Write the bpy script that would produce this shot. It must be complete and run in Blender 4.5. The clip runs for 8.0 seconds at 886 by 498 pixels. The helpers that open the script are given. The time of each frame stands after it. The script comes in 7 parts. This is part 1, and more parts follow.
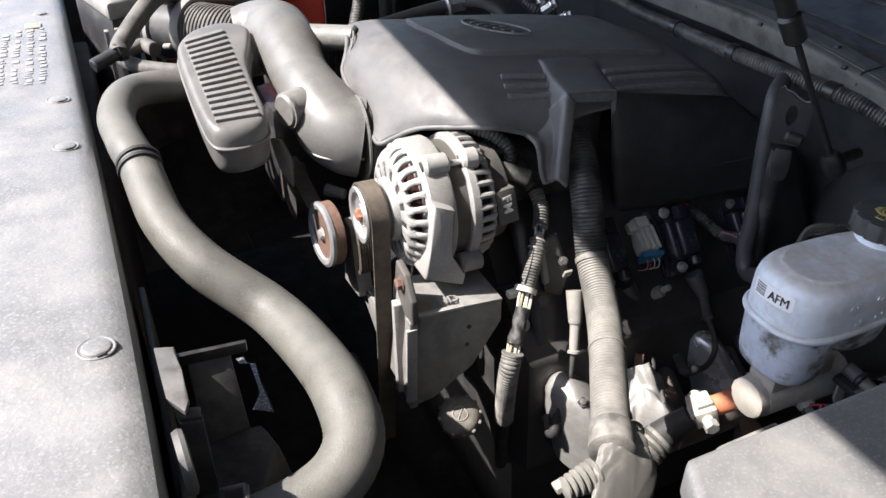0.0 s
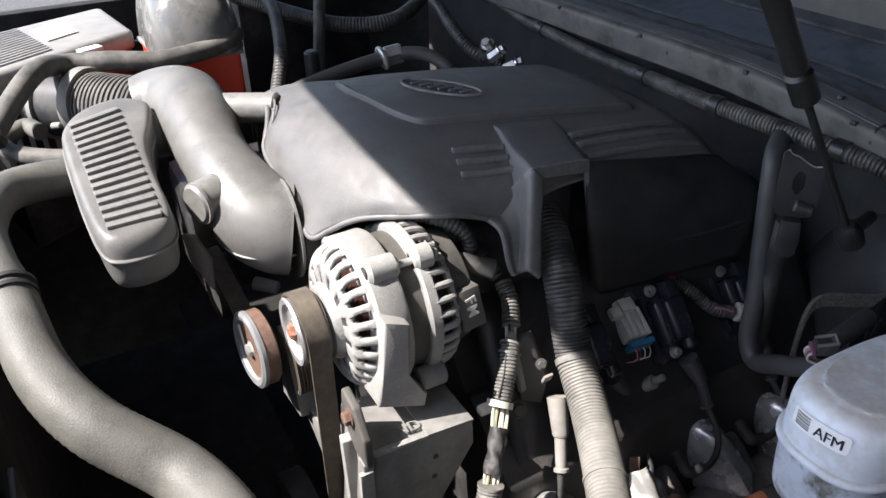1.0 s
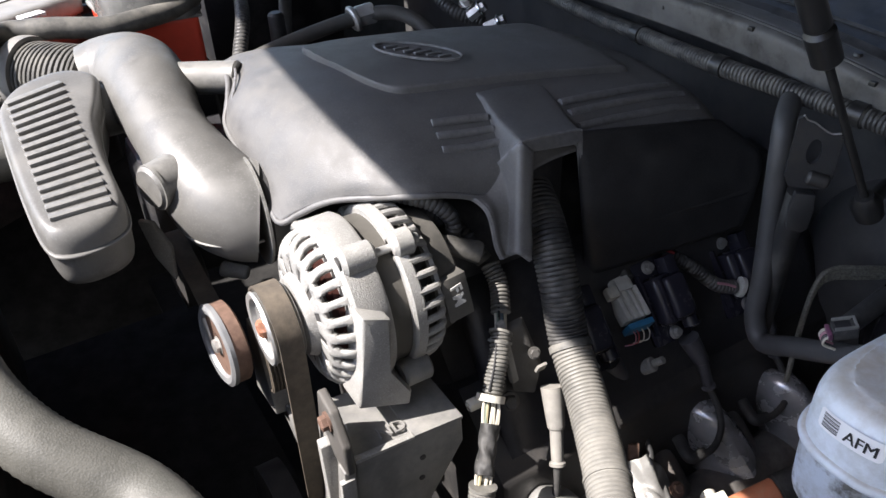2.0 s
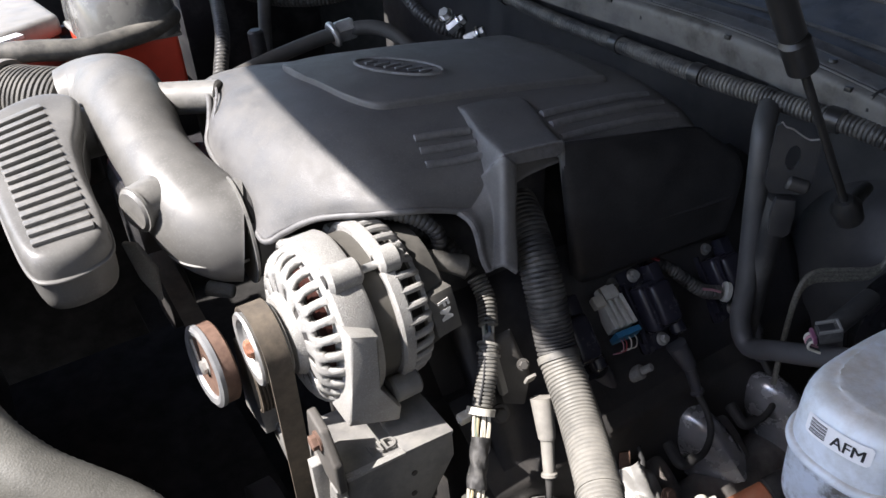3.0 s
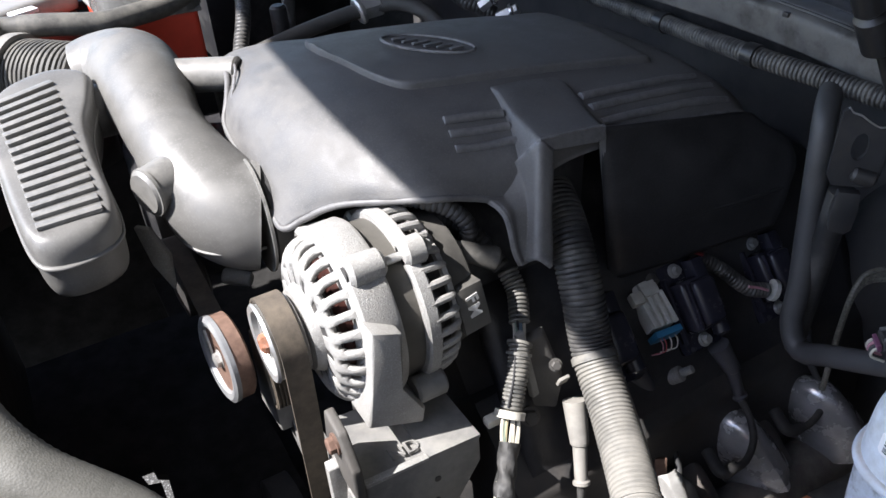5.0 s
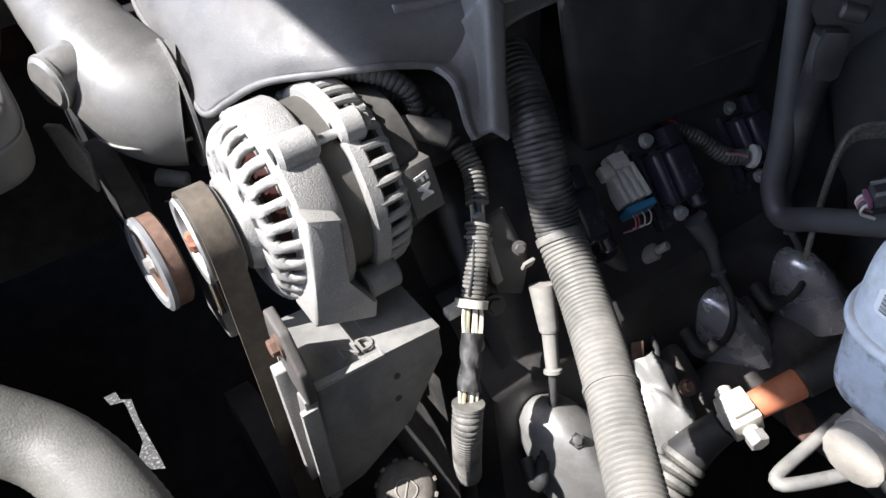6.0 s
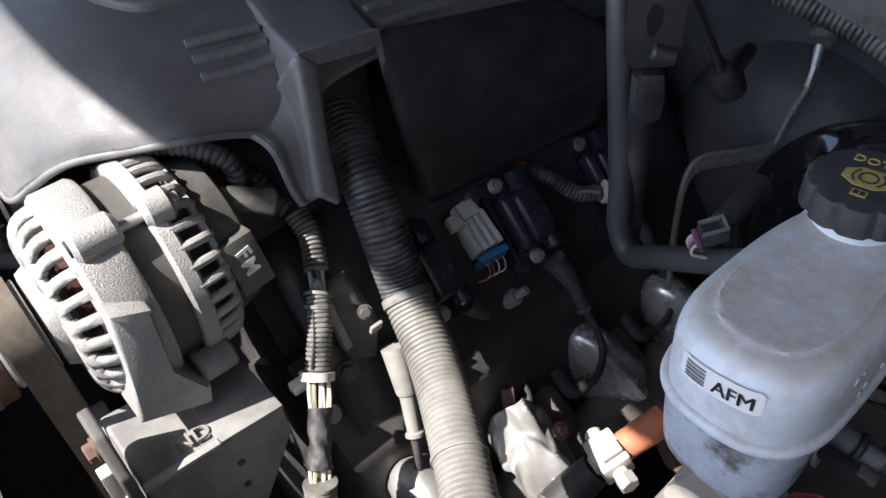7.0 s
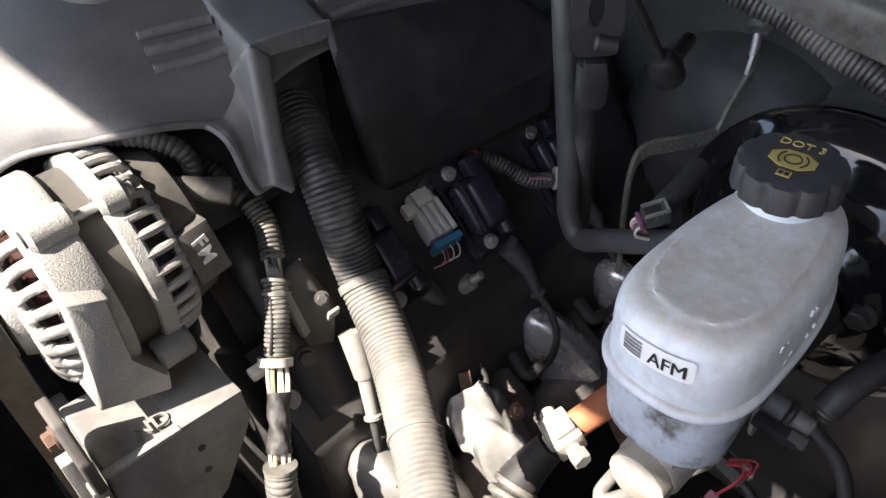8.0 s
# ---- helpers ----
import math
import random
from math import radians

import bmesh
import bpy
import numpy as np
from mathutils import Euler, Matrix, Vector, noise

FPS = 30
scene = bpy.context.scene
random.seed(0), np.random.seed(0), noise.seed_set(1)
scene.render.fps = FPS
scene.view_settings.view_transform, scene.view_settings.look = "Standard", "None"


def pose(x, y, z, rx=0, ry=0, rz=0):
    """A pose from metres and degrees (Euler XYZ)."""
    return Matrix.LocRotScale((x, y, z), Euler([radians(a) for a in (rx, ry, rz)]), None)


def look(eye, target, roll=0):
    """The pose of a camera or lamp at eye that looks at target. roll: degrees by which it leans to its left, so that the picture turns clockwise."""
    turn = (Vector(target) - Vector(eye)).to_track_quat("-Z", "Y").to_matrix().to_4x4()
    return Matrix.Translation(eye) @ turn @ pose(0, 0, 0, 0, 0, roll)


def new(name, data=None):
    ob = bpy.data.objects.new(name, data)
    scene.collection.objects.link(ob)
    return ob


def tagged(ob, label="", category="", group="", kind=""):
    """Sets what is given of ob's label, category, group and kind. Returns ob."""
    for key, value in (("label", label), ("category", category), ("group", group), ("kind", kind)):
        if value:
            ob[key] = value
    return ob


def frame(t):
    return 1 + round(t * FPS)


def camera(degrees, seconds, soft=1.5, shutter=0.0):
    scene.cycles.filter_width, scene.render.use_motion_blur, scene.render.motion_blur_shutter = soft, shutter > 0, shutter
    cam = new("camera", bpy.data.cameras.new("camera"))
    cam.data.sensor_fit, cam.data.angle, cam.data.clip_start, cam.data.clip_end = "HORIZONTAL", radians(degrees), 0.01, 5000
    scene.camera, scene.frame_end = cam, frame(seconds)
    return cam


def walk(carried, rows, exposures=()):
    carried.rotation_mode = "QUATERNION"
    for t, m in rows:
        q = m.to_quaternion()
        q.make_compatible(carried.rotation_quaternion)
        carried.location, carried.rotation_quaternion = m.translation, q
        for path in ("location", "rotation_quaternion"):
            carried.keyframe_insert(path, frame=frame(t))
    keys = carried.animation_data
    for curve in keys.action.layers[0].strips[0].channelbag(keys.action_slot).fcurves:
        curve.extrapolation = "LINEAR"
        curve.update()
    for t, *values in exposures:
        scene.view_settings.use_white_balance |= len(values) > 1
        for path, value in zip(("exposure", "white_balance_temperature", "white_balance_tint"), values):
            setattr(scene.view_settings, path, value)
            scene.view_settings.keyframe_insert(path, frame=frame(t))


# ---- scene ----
# x runs to the rear of the truck, y to its passenger side, z up; the alternator's pulley is at x = y = 0
EXPO = 1.42
cam = camera(60.0, 8.0)
PATH = [
    (0, (-0.206, -0.688, 1.405), (0.473, 0.847, 0.317), 0.2),
    (0.5, (-0.165, -0.584, 1.399), (0.598, 0.945, 0.361), -1.1),
    (1, (-0.138, -0.54, 1.398), (0.67, 0.964, 0.356), -1.5),
    (1.5, (-0.119, -0.498, 1.389), (0.709, 0.956, 0.294), -2.3),
    (1.7, (-0.112, -0.488, 1.383), (0.698, 0.954, 0.258), -2.1),
    (2.8, (-0.104, -0.482, 1.384), (0.751, 0.923, 0.245), -3.0),
    (3, (-0.105, -0.483, 1.388), (0.748, 0.939, 0.27), -3.1),
    (3.5, (-0.102, -0.483, 1.385), (0.765, 0.933, 0.27), -1.9),
    (4, (-0.103, -0.474, 1.387), (0.739, 0.96, 0.276), -2.4),
    (4.2, (-0.104, -0.469, 1.382), (0.72, 0.968, 0.262), -2.2),
    (5.3, (-0.078, -0.44, 1.356), (0.702, 0.981, 0.185), -3.6),
    (5.5, (-0.07, -0.436, 1.343), (0.694, 0.935, 0.103), -3.4),
    (6, (-0.055, -0.428, 1.313), (0.69, 0.862, -0.022), -6.0),
    (6.5, (-0.021, -0.428, 1.312), (0.791, 0.83, -0.014), -6.8),
    (7, (0.021, -0.439, 1.317), (0.925, 0.771, 0.005), -6.4),
    (7.5, (0.029, -0.444, 1.319), (0.966, 0.724, -0.007), -5.8),
    (8, (0.018, -0.455, 1.322), (0.979, 0.685, -0.01), -5.1),
]
walk(cam, [(t, look(eye, target, roll)) for t, eye, target, roll in PATH],
     [(0.0, EXPO, 6600, 14), (1.5, EXPO, 6550, 14), (4.0, EXPO + 0.04, 6450, 14), (5.5, EXPO + 0.08, 6250, 13), (6.8, EXPO - 0.02, 6300, 13), (7.3, EXPO + 0.22, 6850, 14), (8.0, EXPO + 0.50, 7150, 14)])

# ---- world and sun ----
SUN_WAY = Vector((-0.80, 0.19, 1.0)).normalized()
world = bpy.data.worlds.new("sky")
world.use_nodes = True
scene.world = world
wn, wl = world.node_tree.nodes, world.node_tree.links
sky = wn.new("ShaderNodeTexSky")
sky.sky_type, sky.sun_disc = "NISHITA", False
sky.sun_elevation = math.asin(SUN_WAY.z)
sky.sun_rotation = math.atan2(SUN_WAY.x, SUN_WAY.y)
wl.new(sky.outputs[0], wn["Background"].inputs[0])
wn["Background"].inputs[1].default_value = 0.15
sun = new("sun", bpy.data.lights.new("sun", "SUN"))
sun.data.energy, sun.data.angle, sun.data.color = 5.0, radians(0.53), (1.0, 0.96, 0.9)
sun.matrix_world = look(SUN_WAY * 5, (0, 0, 0))


# ---- materials ----
def material(name, base, rough=0.6, metal=0.0, dust=None, dust_amount=0.0, dust_scale=18.0, grain=0.0, grain_scale=400.0,
             vary=0.15, vary_scale=40.0, bump=0.0, bump_scale=300.0, coat=0.0, trans=0.0, spec=0.5, wear=None, weave=0.0, settled=None, stain=None):
    """A surface: a base colour with large and small variation, a layer of dust in patches, and fine relief."""
    m = bpy.data.materials.new(name)
    m.use_nodes = True
    n, l = m.node_tree.nodes, m.node_tree.links
    b = n["Principled BSDF"]
    co = n.new("ShaderNodeTexCoord").outputs["Object"]

    def noise_at(scale, detail=4.0, rough_=0.6):
        t = n.new("ShaderNodeTexNoise")
        t.inputs["Scale"].default_value, t.inputs["Detail"].default_value, t.inputs["Roughness"].default_value = scale, detail, rough_
        l.new(co, t.inputs["Vector"])
        return t.outputs["Fac"]

    def ramp(fac, a, b_, ca=(0, 0, 0, 1), cb=(1, 1, 1, 1)):
        r = n.new("ShaderNodeValToRGB")
        r.color_ramp.elements[0].position, r.color_ramp.elements[1].position = a, b_
        r.color_ramp.elements[0].color, r.color_ramp.elements[1].color = ca, cb
        l.new(fac, r.inputs[0])
        return r.outputs[0]

    def mix(fac, a, b_):
        x = n.new("ShaderNodeMix")
        x.data_type = "RGBA"
        for socket, value in ((x.inputs[0], fac), (x.inputs[6], a), (x.inputs[7], b_)):
            if isinstance(value, (int, float)):
                socket.default_value = value
            elif isinstance(value, tuple):
                socket.default_value = (*value, 1)[:4]
            else:
                l.new(value, socket)
        return x.outputs[2]

    dark = tuple(c * (1 - vary) for c in base)
    light = tuple(min(1, c * (1 + vary)) for c in base)
    colour = ramp(noise_at(vary_scale), 0.35, 0.68, (*dark, 1), (*light, 1))
    if grain:
        colour = mix(ramp(noise_at(grain_scale, 2.0), 0.52, 0.72), colour, tuple(min(1, c + grain) for c in base))
    if wear:
        geo = n.new("ShaderNodeNewGeometry")
        edge = n.new("ShaderNodeMath")
        edge.operation = "MULTIPLY"
        l.new(ramp(geo.outputs["Pointiness"], 0.515, 0.60), edge.inputs[0])
        l.new(ramp(noise_at(120, 5.0), 0.3, 0.6), edge.inputs[1])
        colour = mix(edge.outputs[0], colour, wear)
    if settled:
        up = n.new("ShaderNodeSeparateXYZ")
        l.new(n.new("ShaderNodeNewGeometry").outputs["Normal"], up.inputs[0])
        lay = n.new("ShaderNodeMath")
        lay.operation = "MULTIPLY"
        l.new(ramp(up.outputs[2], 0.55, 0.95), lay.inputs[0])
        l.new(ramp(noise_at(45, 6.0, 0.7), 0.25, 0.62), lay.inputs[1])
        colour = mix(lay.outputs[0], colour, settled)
    if stain:
        colour = mix(ramp(noise_at(33, 6.0, 0.62), 0.49, 0.60), colour, stain)
    if dust:
        patch = ramp(noise_at(dust_scale, 7.0, 0.68), 0.62 - 0.5 * dust_amount, 0.80 - 0.35 * dust_amount)
        part_ = n.new("ShaderNodeMath")
        part_.operation = "MULTIPLY"
        l.new(patch, part_.inputs[0])
        part_.inputs[1].default_value = min(1.0, 0.35 + 0.6 * dust_amount)
        colour = mix(part_.outputs[0], colour, dust)
        rr = n.new("ShaderNodeMapRange")
        l.new(part_.outputs[0], rr.inputs[0])
        rr.inputs[3].default_value, rr.inputs[4].default_value = rough, 0.85
        l.new(rr.outputs[0], b.inputs["Roughness"])
    else:
        rr = n.new("ShaderNodeMapRange")
        l.new(noise_at(vary_scale * 1.7), rr.inputs[0])
        rr.inputs[3].default_value, rr.inputs[4].default_value = max(0.04, rough - 0.12), min(1, rough + 0.12)
        l.new(rr.outputs[0], b.inputs["Roughness"])
    l.new(colour, b.inputs["Base Color"])
    b.inputs["Metallic"].default_value = metal
    b.inputs["Specular IOR Level"].default_value = spec
    b.inputs["Coat Weight"].default_value = coat
    if trans:
        b.inputs["Subsurface Weight"].default_value = trans
        b.inputs["Subsurface Radius"].default_value = (0.012, 0.012, 0.014)
    if bump:
        bp = n.new("ShaderNodeBump")
        bp.inputs["Strength"].default_value, bp.inputs["Distance"].default_value = bump, 0.0008
        if weave:
            cells = n.new("ShaderNodeTexVoronoi")
            cells.inputs["Scale"].default_value = weave
            l.new(co, cells.inputs["Vector"])
            l.new(cells.outputs["Distance"], bp.inputs["Height"])
        else:
            l.new(noise_at(bump_scale, 5.0), bp.inputs["Height"])
        l.new(bp.outputs[0], b.inputs["Normal"])
    return m


DUST = (0.30, 0.285, 0.255)
M = dict(
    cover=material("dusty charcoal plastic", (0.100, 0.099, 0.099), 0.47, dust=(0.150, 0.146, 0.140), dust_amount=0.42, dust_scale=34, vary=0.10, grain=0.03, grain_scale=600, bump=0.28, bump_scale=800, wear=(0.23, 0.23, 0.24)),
    # same moulding as the cover; the shade on its side is in this colour
    flap=material("cover plastic darkened for shade", (0.025, 0.025, 0.027), 0.42, dust=(0.052, 0.052, 0.054), dust_amount=0.32, dust_scale=26, vary=0.2, grain=0.012, grain_scale=600, bump=0.2, bump_scale=700),
    pipe=material("dull grey black pipe rubber", (0.048, 0.048, 0.051), 0.5, dust=(0.085, 0.083, 0.082), dust_amount=0.3, dust_scale=30, bump=0.1),
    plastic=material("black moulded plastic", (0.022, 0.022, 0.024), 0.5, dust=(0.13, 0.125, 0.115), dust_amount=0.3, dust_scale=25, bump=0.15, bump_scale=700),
    duct=material("dusty grey duct plastic", (0.132, 0.130, 0.124), 0.40, spec=0.5, wear=(0.24, 0.235, 0.22), dust=(0.160, 0.156, 0.147), dust_amount=0.36, dust_scale=30, vary=0.16, vary_scale=22, grain=0.03, grain_scale=500, bump=0.08, bump_scale=500),
    rubber=material("dusty radiator hose rubber", (0.104, 0.103, 0.092), 0.55, dust=(0.145, 0.142, 0.126), dust_amount=0.45, dust_scale=30, grain=0.03, grain_scale=600, bump=0.2, weave=640),
    hose_dark=material("dusty dark hose rubber", (0.075, 0.073, 0.068), 0.65, dust=(0.20, 0.19, 0.165), dust_amount=0.4, dust_scale=40, bump=0.3, bump_scale=260),
    black_rubber=material("black rubber", (0.024, 0.024, 0.025), 0.65, dust=(0.12, 0.115, 0.105), dust_amount=0.3, dust_scale=30, bump=0.2),
    belt=material("brown dusted belt rubber", (0.075, 0.062, 0.048), 0.75, dust=(0.16, 0.13, 0.095), dust_amount=0.4, dust_scale=60, bump=0.2),
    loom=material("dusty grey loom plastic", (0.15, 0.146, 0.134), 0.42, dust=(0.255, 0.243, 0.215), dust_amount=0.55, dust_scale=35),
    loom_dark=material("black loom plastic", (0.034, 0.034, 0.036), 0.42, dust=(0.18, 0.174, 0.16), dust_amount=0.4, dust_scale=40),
    loom_mid=material("worn grey loom plastic", (0.09, 0.09, 0.085), 0.5, dust=(0.30, 0.285, 0.25), dust_amount=0.5, dust_scale=40),
    aluminium=material("cast aluminium", (0.35, 0.345, 0.33), 0.55, metal=0.25, dust=(0.33, 0.32, 0.295), dust_amount=0.35, dust_scale=60, grain=0.12, grain_scale=700, bump=0.9, bump_scale=800),
    stator=material("grey steel laminations", (0.085, 0.08, 0.07), 0.6, metal=0.1, dust=(0.12, 0.112, 0.098), dust_amount=0.4, dust_scale=50, bump=0.15),
    bracket=material("grey cast bracket", (0.21, 0.207, 0.20), 0.6, metal=0.2, dust=(0.33, 0.32, 0.29), dust_amount=0.4, dust_scale=45, bump=0.3, bump_scale=500),
    alt_cover=material("grey brown alternator plastic", (0.08, 0.077, 0.07), 0.6, dust=(0.12, 0.113, 0.1), dust_amount=0.45, dust_scale=40, bump=0.15),
    steel=material("zinc plated steel", (0.62, 0.62, 0.61), 0.4, metal=0.8, dust=(0.36, 0.34, 0.30), dust_amount=0.3, dust_scale=80, bump=0.2),
    steel_blue=material("blue grey pressed steel", (0.30, 0.31, 0.325), 0.42, metal=0.4, dust=(0.28, 0.27, 0.25), dust_amount=0.3, dust_scale=80, bump=0.15),
    rust=material("rusty steel", (0.24, 0.10, 0.055), 0.8, vary=0.4, vary_scale=150, grain=0.08, bump=0.5),
    rust_pale=material("rust filmed pulley steel", (0.20, 0.125, 0.095), 0.6, metal=0.3, vary=0.25, vary_scale=90, bump=0.15),
    copper=material("copper windings", (0.05, 0.016, 0.012), 0.45, metal=0.5, vary=0.35, vary_scale=200),
    valve=material("dull valve cover paint", (0.032, 0.032, 0.035), 0.36, dust=(0.080, 0.077, 0.073), dust_amount=0.3, dust_scale=35, bump=0.5, bump_scale=220),
    # shade put into the colour: near-black for the unlit depths of the bay
    grime=material("matt black void", (0.020, 0.0195, 0.019), 0.85, spec=0.25, vary=0.4, vary_scale=30, bump=0.4, bump_scale=200),
    dark=material("oily dark iron", (0.034, 0.033, 0.033), 0.5, dust=(0.08, 0.072, 0.064), dust_amount=0.35, dust_scale=30, bump=0.4, bump_scale=250),
    block=material("grimy engine aluminium", (0.075, 0.073, 0.07), 0.55, metal=0.2, dust=(0.12, 0.11, 0.098), dust_amount=0.45, dust_scale=25, bump=0.4, bump_scale=300),
    manifold=material("scaled manifold iron", (0.13, 0.122, 0.115), 0.7, vary=0.3, vary_scale=60, dust=(0.19, 0.14, 0.115), dust_amount=0.3, dust_scale=35, bump=0.5),
    shield=material("bright heat shield metal", (0.62, 0.62, 0.64), 0.24, metal=0.6, dust=(0.36, 0.35, 0.34), dust_amount=0.2, dust_scale=35, bump=0.25, bump_scale=120),
    shield_pale=material("dusty heat shield metal", (0.42, 0.415, 0.40), 0.42, metal=0.55, dust=(0.24, 0.23, 0.21), dust_amount=0.40, dust_scale=25, bump=0.5, bump_scale=90),
    coil=material("satin black coil plastic", (0.026, 0.026, 0.038), 0.22, dust=(0.085, 0.085, 0.09), dust_amount=0.14, dust_scale=60),
    boot=material("grey silicone boot", (0.26, 0.25, 0.23), 0.6, dust=(0.36, 0.34, 0.30), dust_amount=0.4, dust_scale=60),
    boot_dark=material("dark silicone boot", (0.078, 0.079, 0.090), 0.42, dust=(0.11, 0.11, 0.112), dust_amount=0.25, dust_scale=60),
    grey_plug=material("pale grey connector plastic", (0.58, 0.58, 0.54), 0.5, vary=0.12, dust=(0.32, 0.30, 0.27), dust_amount=0.3, dust_scale=60),
    blue_plug=material("blue seal rubber", (0.03, 0.16, 0.30), 0.5),
    pink_plug=material("magenta retainer plastic", (0.19, 0.075, 0.13), 0.45),
    white_plug=material("white nylon", (0.55, 0.53, 0.47), 0.5, dust=(0.36, 0.34, 0.29), dust_amount=0.35, dust_scale=60),
    orange=material("terracotta heat sleeve", (0.50, 0.17, 0.085), 0.7, dust=(0.45, 0.30, 0.2), dust_amount=0.3, dust_scale=50, bump=0.2),
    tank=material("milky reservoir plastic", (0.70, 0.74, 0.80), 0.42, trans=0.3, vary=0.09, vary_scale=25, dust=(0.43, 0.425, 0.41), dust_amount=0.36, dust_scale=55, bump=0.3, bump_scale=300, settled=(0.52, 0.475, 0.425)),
    tank_low=material("grime stained milky plastic", (0.58, 0.63, 0.71), 0.45, trans=0.25, vary=0.1, vary_scale=30, dust=(0.30, 0.29, 0.27), dust_amount=0.42, dust_scale=60, stain=(0.075, 0.068, 0.060), bump=0.15, bump_scale=300),
    tank_neck=material("clean milky plastic", (0.66, 0.72, 0.80), 0.4, trans=0.3, vary=0.04),
    cap=material("black cap plastic", (0.036, 0.036, 0.040), 0.55, dust=(0.085, 0.082, 0.08), dust_amount=0.35, dust_scale=90, bump=0.35, bump_scale=900),
    yellow=material("ochre print", (0.42, 0.34, 0.11), 0.6),
    print=material("faded pale print", (0.27, 0.27, 0.265), 0.5, vary=0.25, vary_scale=200, dust=(0.21, 0.212, 0.214), dust_amount=0.5, dust_scale=130),
    patch=material("faded yellow print", (0.30, 0.27, 0.17), 0.5, vary=0.2, vary_scale=150, dust=(0.22, 0.22, 0.215), dust_amount=0.5, dust_scale=120),
    liner=material("dark felt of the added liner", (0.030, 0.030, 0.031), 0.9, vary=0.25, vary_scale=30, bump=0.6, bump_scale=200),
    wall=material("plain grey of the added wall", (0.21, 0.20, 0.185), 0.9, vary=0.15, vary_scale=3, bump=0.3, bump_scale=60),
    label=material("white label paper", (0.90, 0.89, 0.91), 0.5, vary=0.03),
    ink=material("black ink", (0.02, 0.02, 0.022), 0.6),
    chalk=material("white paint mark", (0.72, 0.71, 0.68), 0.7),
    red=material("red coolant in a tank", (0.80, 0.08, 0.04), 0.4, trans=0.2, vary=0.15, vary_scale=12),
    red_dark=material("deep red plastic", (0.20, 0.015, 0.018), 0.45),
    tank_top=material("clear grey tank top", (0.14, 0.14, 0.135), 0.18, dust=(0.24, 0.235, 0.215), dust_amount=0.28, dust_scale=30, coat=0.3),
    filter_lid=material("dusty grey lid plastic", (0.20, 0.197, 0.19), 0.5, dust=(0.29, 0.28, 0.26), dust_amount=0.5, dust_scale=25, bump=0.15),
    panel=material("scuffed grey fascia plastic", (0.168, 0.168, 0.168), 0.42, vary=0.22, vary_scale=9, dust=(0.27, 0.267, 0.26), dust_amount=0.38, dust_scale=22, grain=0.09, grain_scale=420, bump=0.7, bump_scale=260),
    fuse_lid=material("grey lid plastic", (0.135, 0.135, 0.135), 0.5, vary=0.2, vary_scale=9, grain=0.05, grain_scale=400, dust=(0.23, 0.225, 0.212), dust_amount=0.42, dust_scale=14, bump=0.2),
    cowl=material("faded dark cowl plastic", (0.056, 0.056, 0.060), 0.55, spec=0.35, dust=(0.11, 0.106, 0.100), dust_amount=0.45, dust_scale=28, stain=(0.032, 0.032, 0.034), vary=0.25, bump=0.2),
    cowl_edge=material("grey cowl flange paint", (0.095, 0.094, 0.094), 0.5, dust=(0.15, 0.146, 0.138), dust_amount=0.45, dust_scale=45, stain=(0.05, 0.048, 0.045), vary=0.2, bump=0.2, bump_scale=350),
    bay=material("dull black bay paint", (0.050, 0.050, 0.053), 0.40, dust=(0.10, 0.097, 0.091), dust_amount=0.4, dust_scale=22, bump=0.1),
    booster=material("gloss black paint", (0.008, 0.008, 0.009), 0.09, coat=0.5, dust=(0.05, 0.048, 0.045), dust_amount=0.14, dust_scale=45),
    chrome=material("bright bare metal", (0.75, 0.75, 0.76), 0.25, metal=1.0),
    braid=material("tinned braid", (0.22, 0.21, 0.18), 0.6, metal=0.3, vary=0.35, vary_scale=400, bump=0.5, bump_scale=500),
    wire_red=material("red wire", (0.34, 0.04, 0.05), 0.4),
    wire_white=material("white wire", (0.52, 0.49, 0.41), 0.45),
    wire_yellow=material("yellow wire", (0.40, 0.35, 0.22), 0.5),
    wire_green=material("green wire", (0.24, 0.29, 0.23), 0.5),
    wire_blue=material("blue wire", (0.15, 0.21, 0.27), 0.5),
    wire_pink=material("pink wire", (0.42, 0.20, 0.24), 0.45),
    tape=material("black wrap tape", (0.030, 0.030, 0.030), 0.6, dust=(0.14, 0.135, 0.125), dust_amount=0.25, dust_scale=50),
    cast_beige=material("dusty beige casting", (0.33, 0.305, 0.265), 0.65, dust=(0.40, 0.37, 0.32), dust_amount=0.45, dust_scale=50, bump=0.5, bump_scale=400),
    cap_dusty=material("dusty brown cap plastic", (0.12, 0.11, 0.095), 0.6, dust=(0.24, 0.22, 0.19), dust_amount=0.5, dust_scale=70, bump=0.3),
    hood=material("pale hood paint", (0.46, 0.46, 0.47), 0.4),
    asphalt=material("old asphalt", (0.055, 0.054, 0.052), 0.9, grain=0.22, grain_scale=160, vary=0.3, vary_scale=30, bump=1.0, bump_scale=120),
    mount=material("worn black bracket paint", (0.024, 0.024, 0.026), 0.35, dust=(0.05, 0.048, 0.046), dust_amount=0.35, dust_scale=60),
    strut=material("black strut paint", (0.018, 0.018, 0.019), 0.35, dust=(0.07, 0.068, 0.06), dust_amount=0.2, dust_scale=60),
    glass=material("dark windscreen", (0.03, 0.035, 0.045), 0.08),
)


# ---- builders ----
def thing(name, base, label, category, group="", kind=""):
    ob = new(name)
    ob.location = base
    ob.empty_display_size = 0.02
    return tagged(ob, label, category, group, kind)


def root_of(ob):
    while ob.parent:
        ob = ob.parent
    return ob


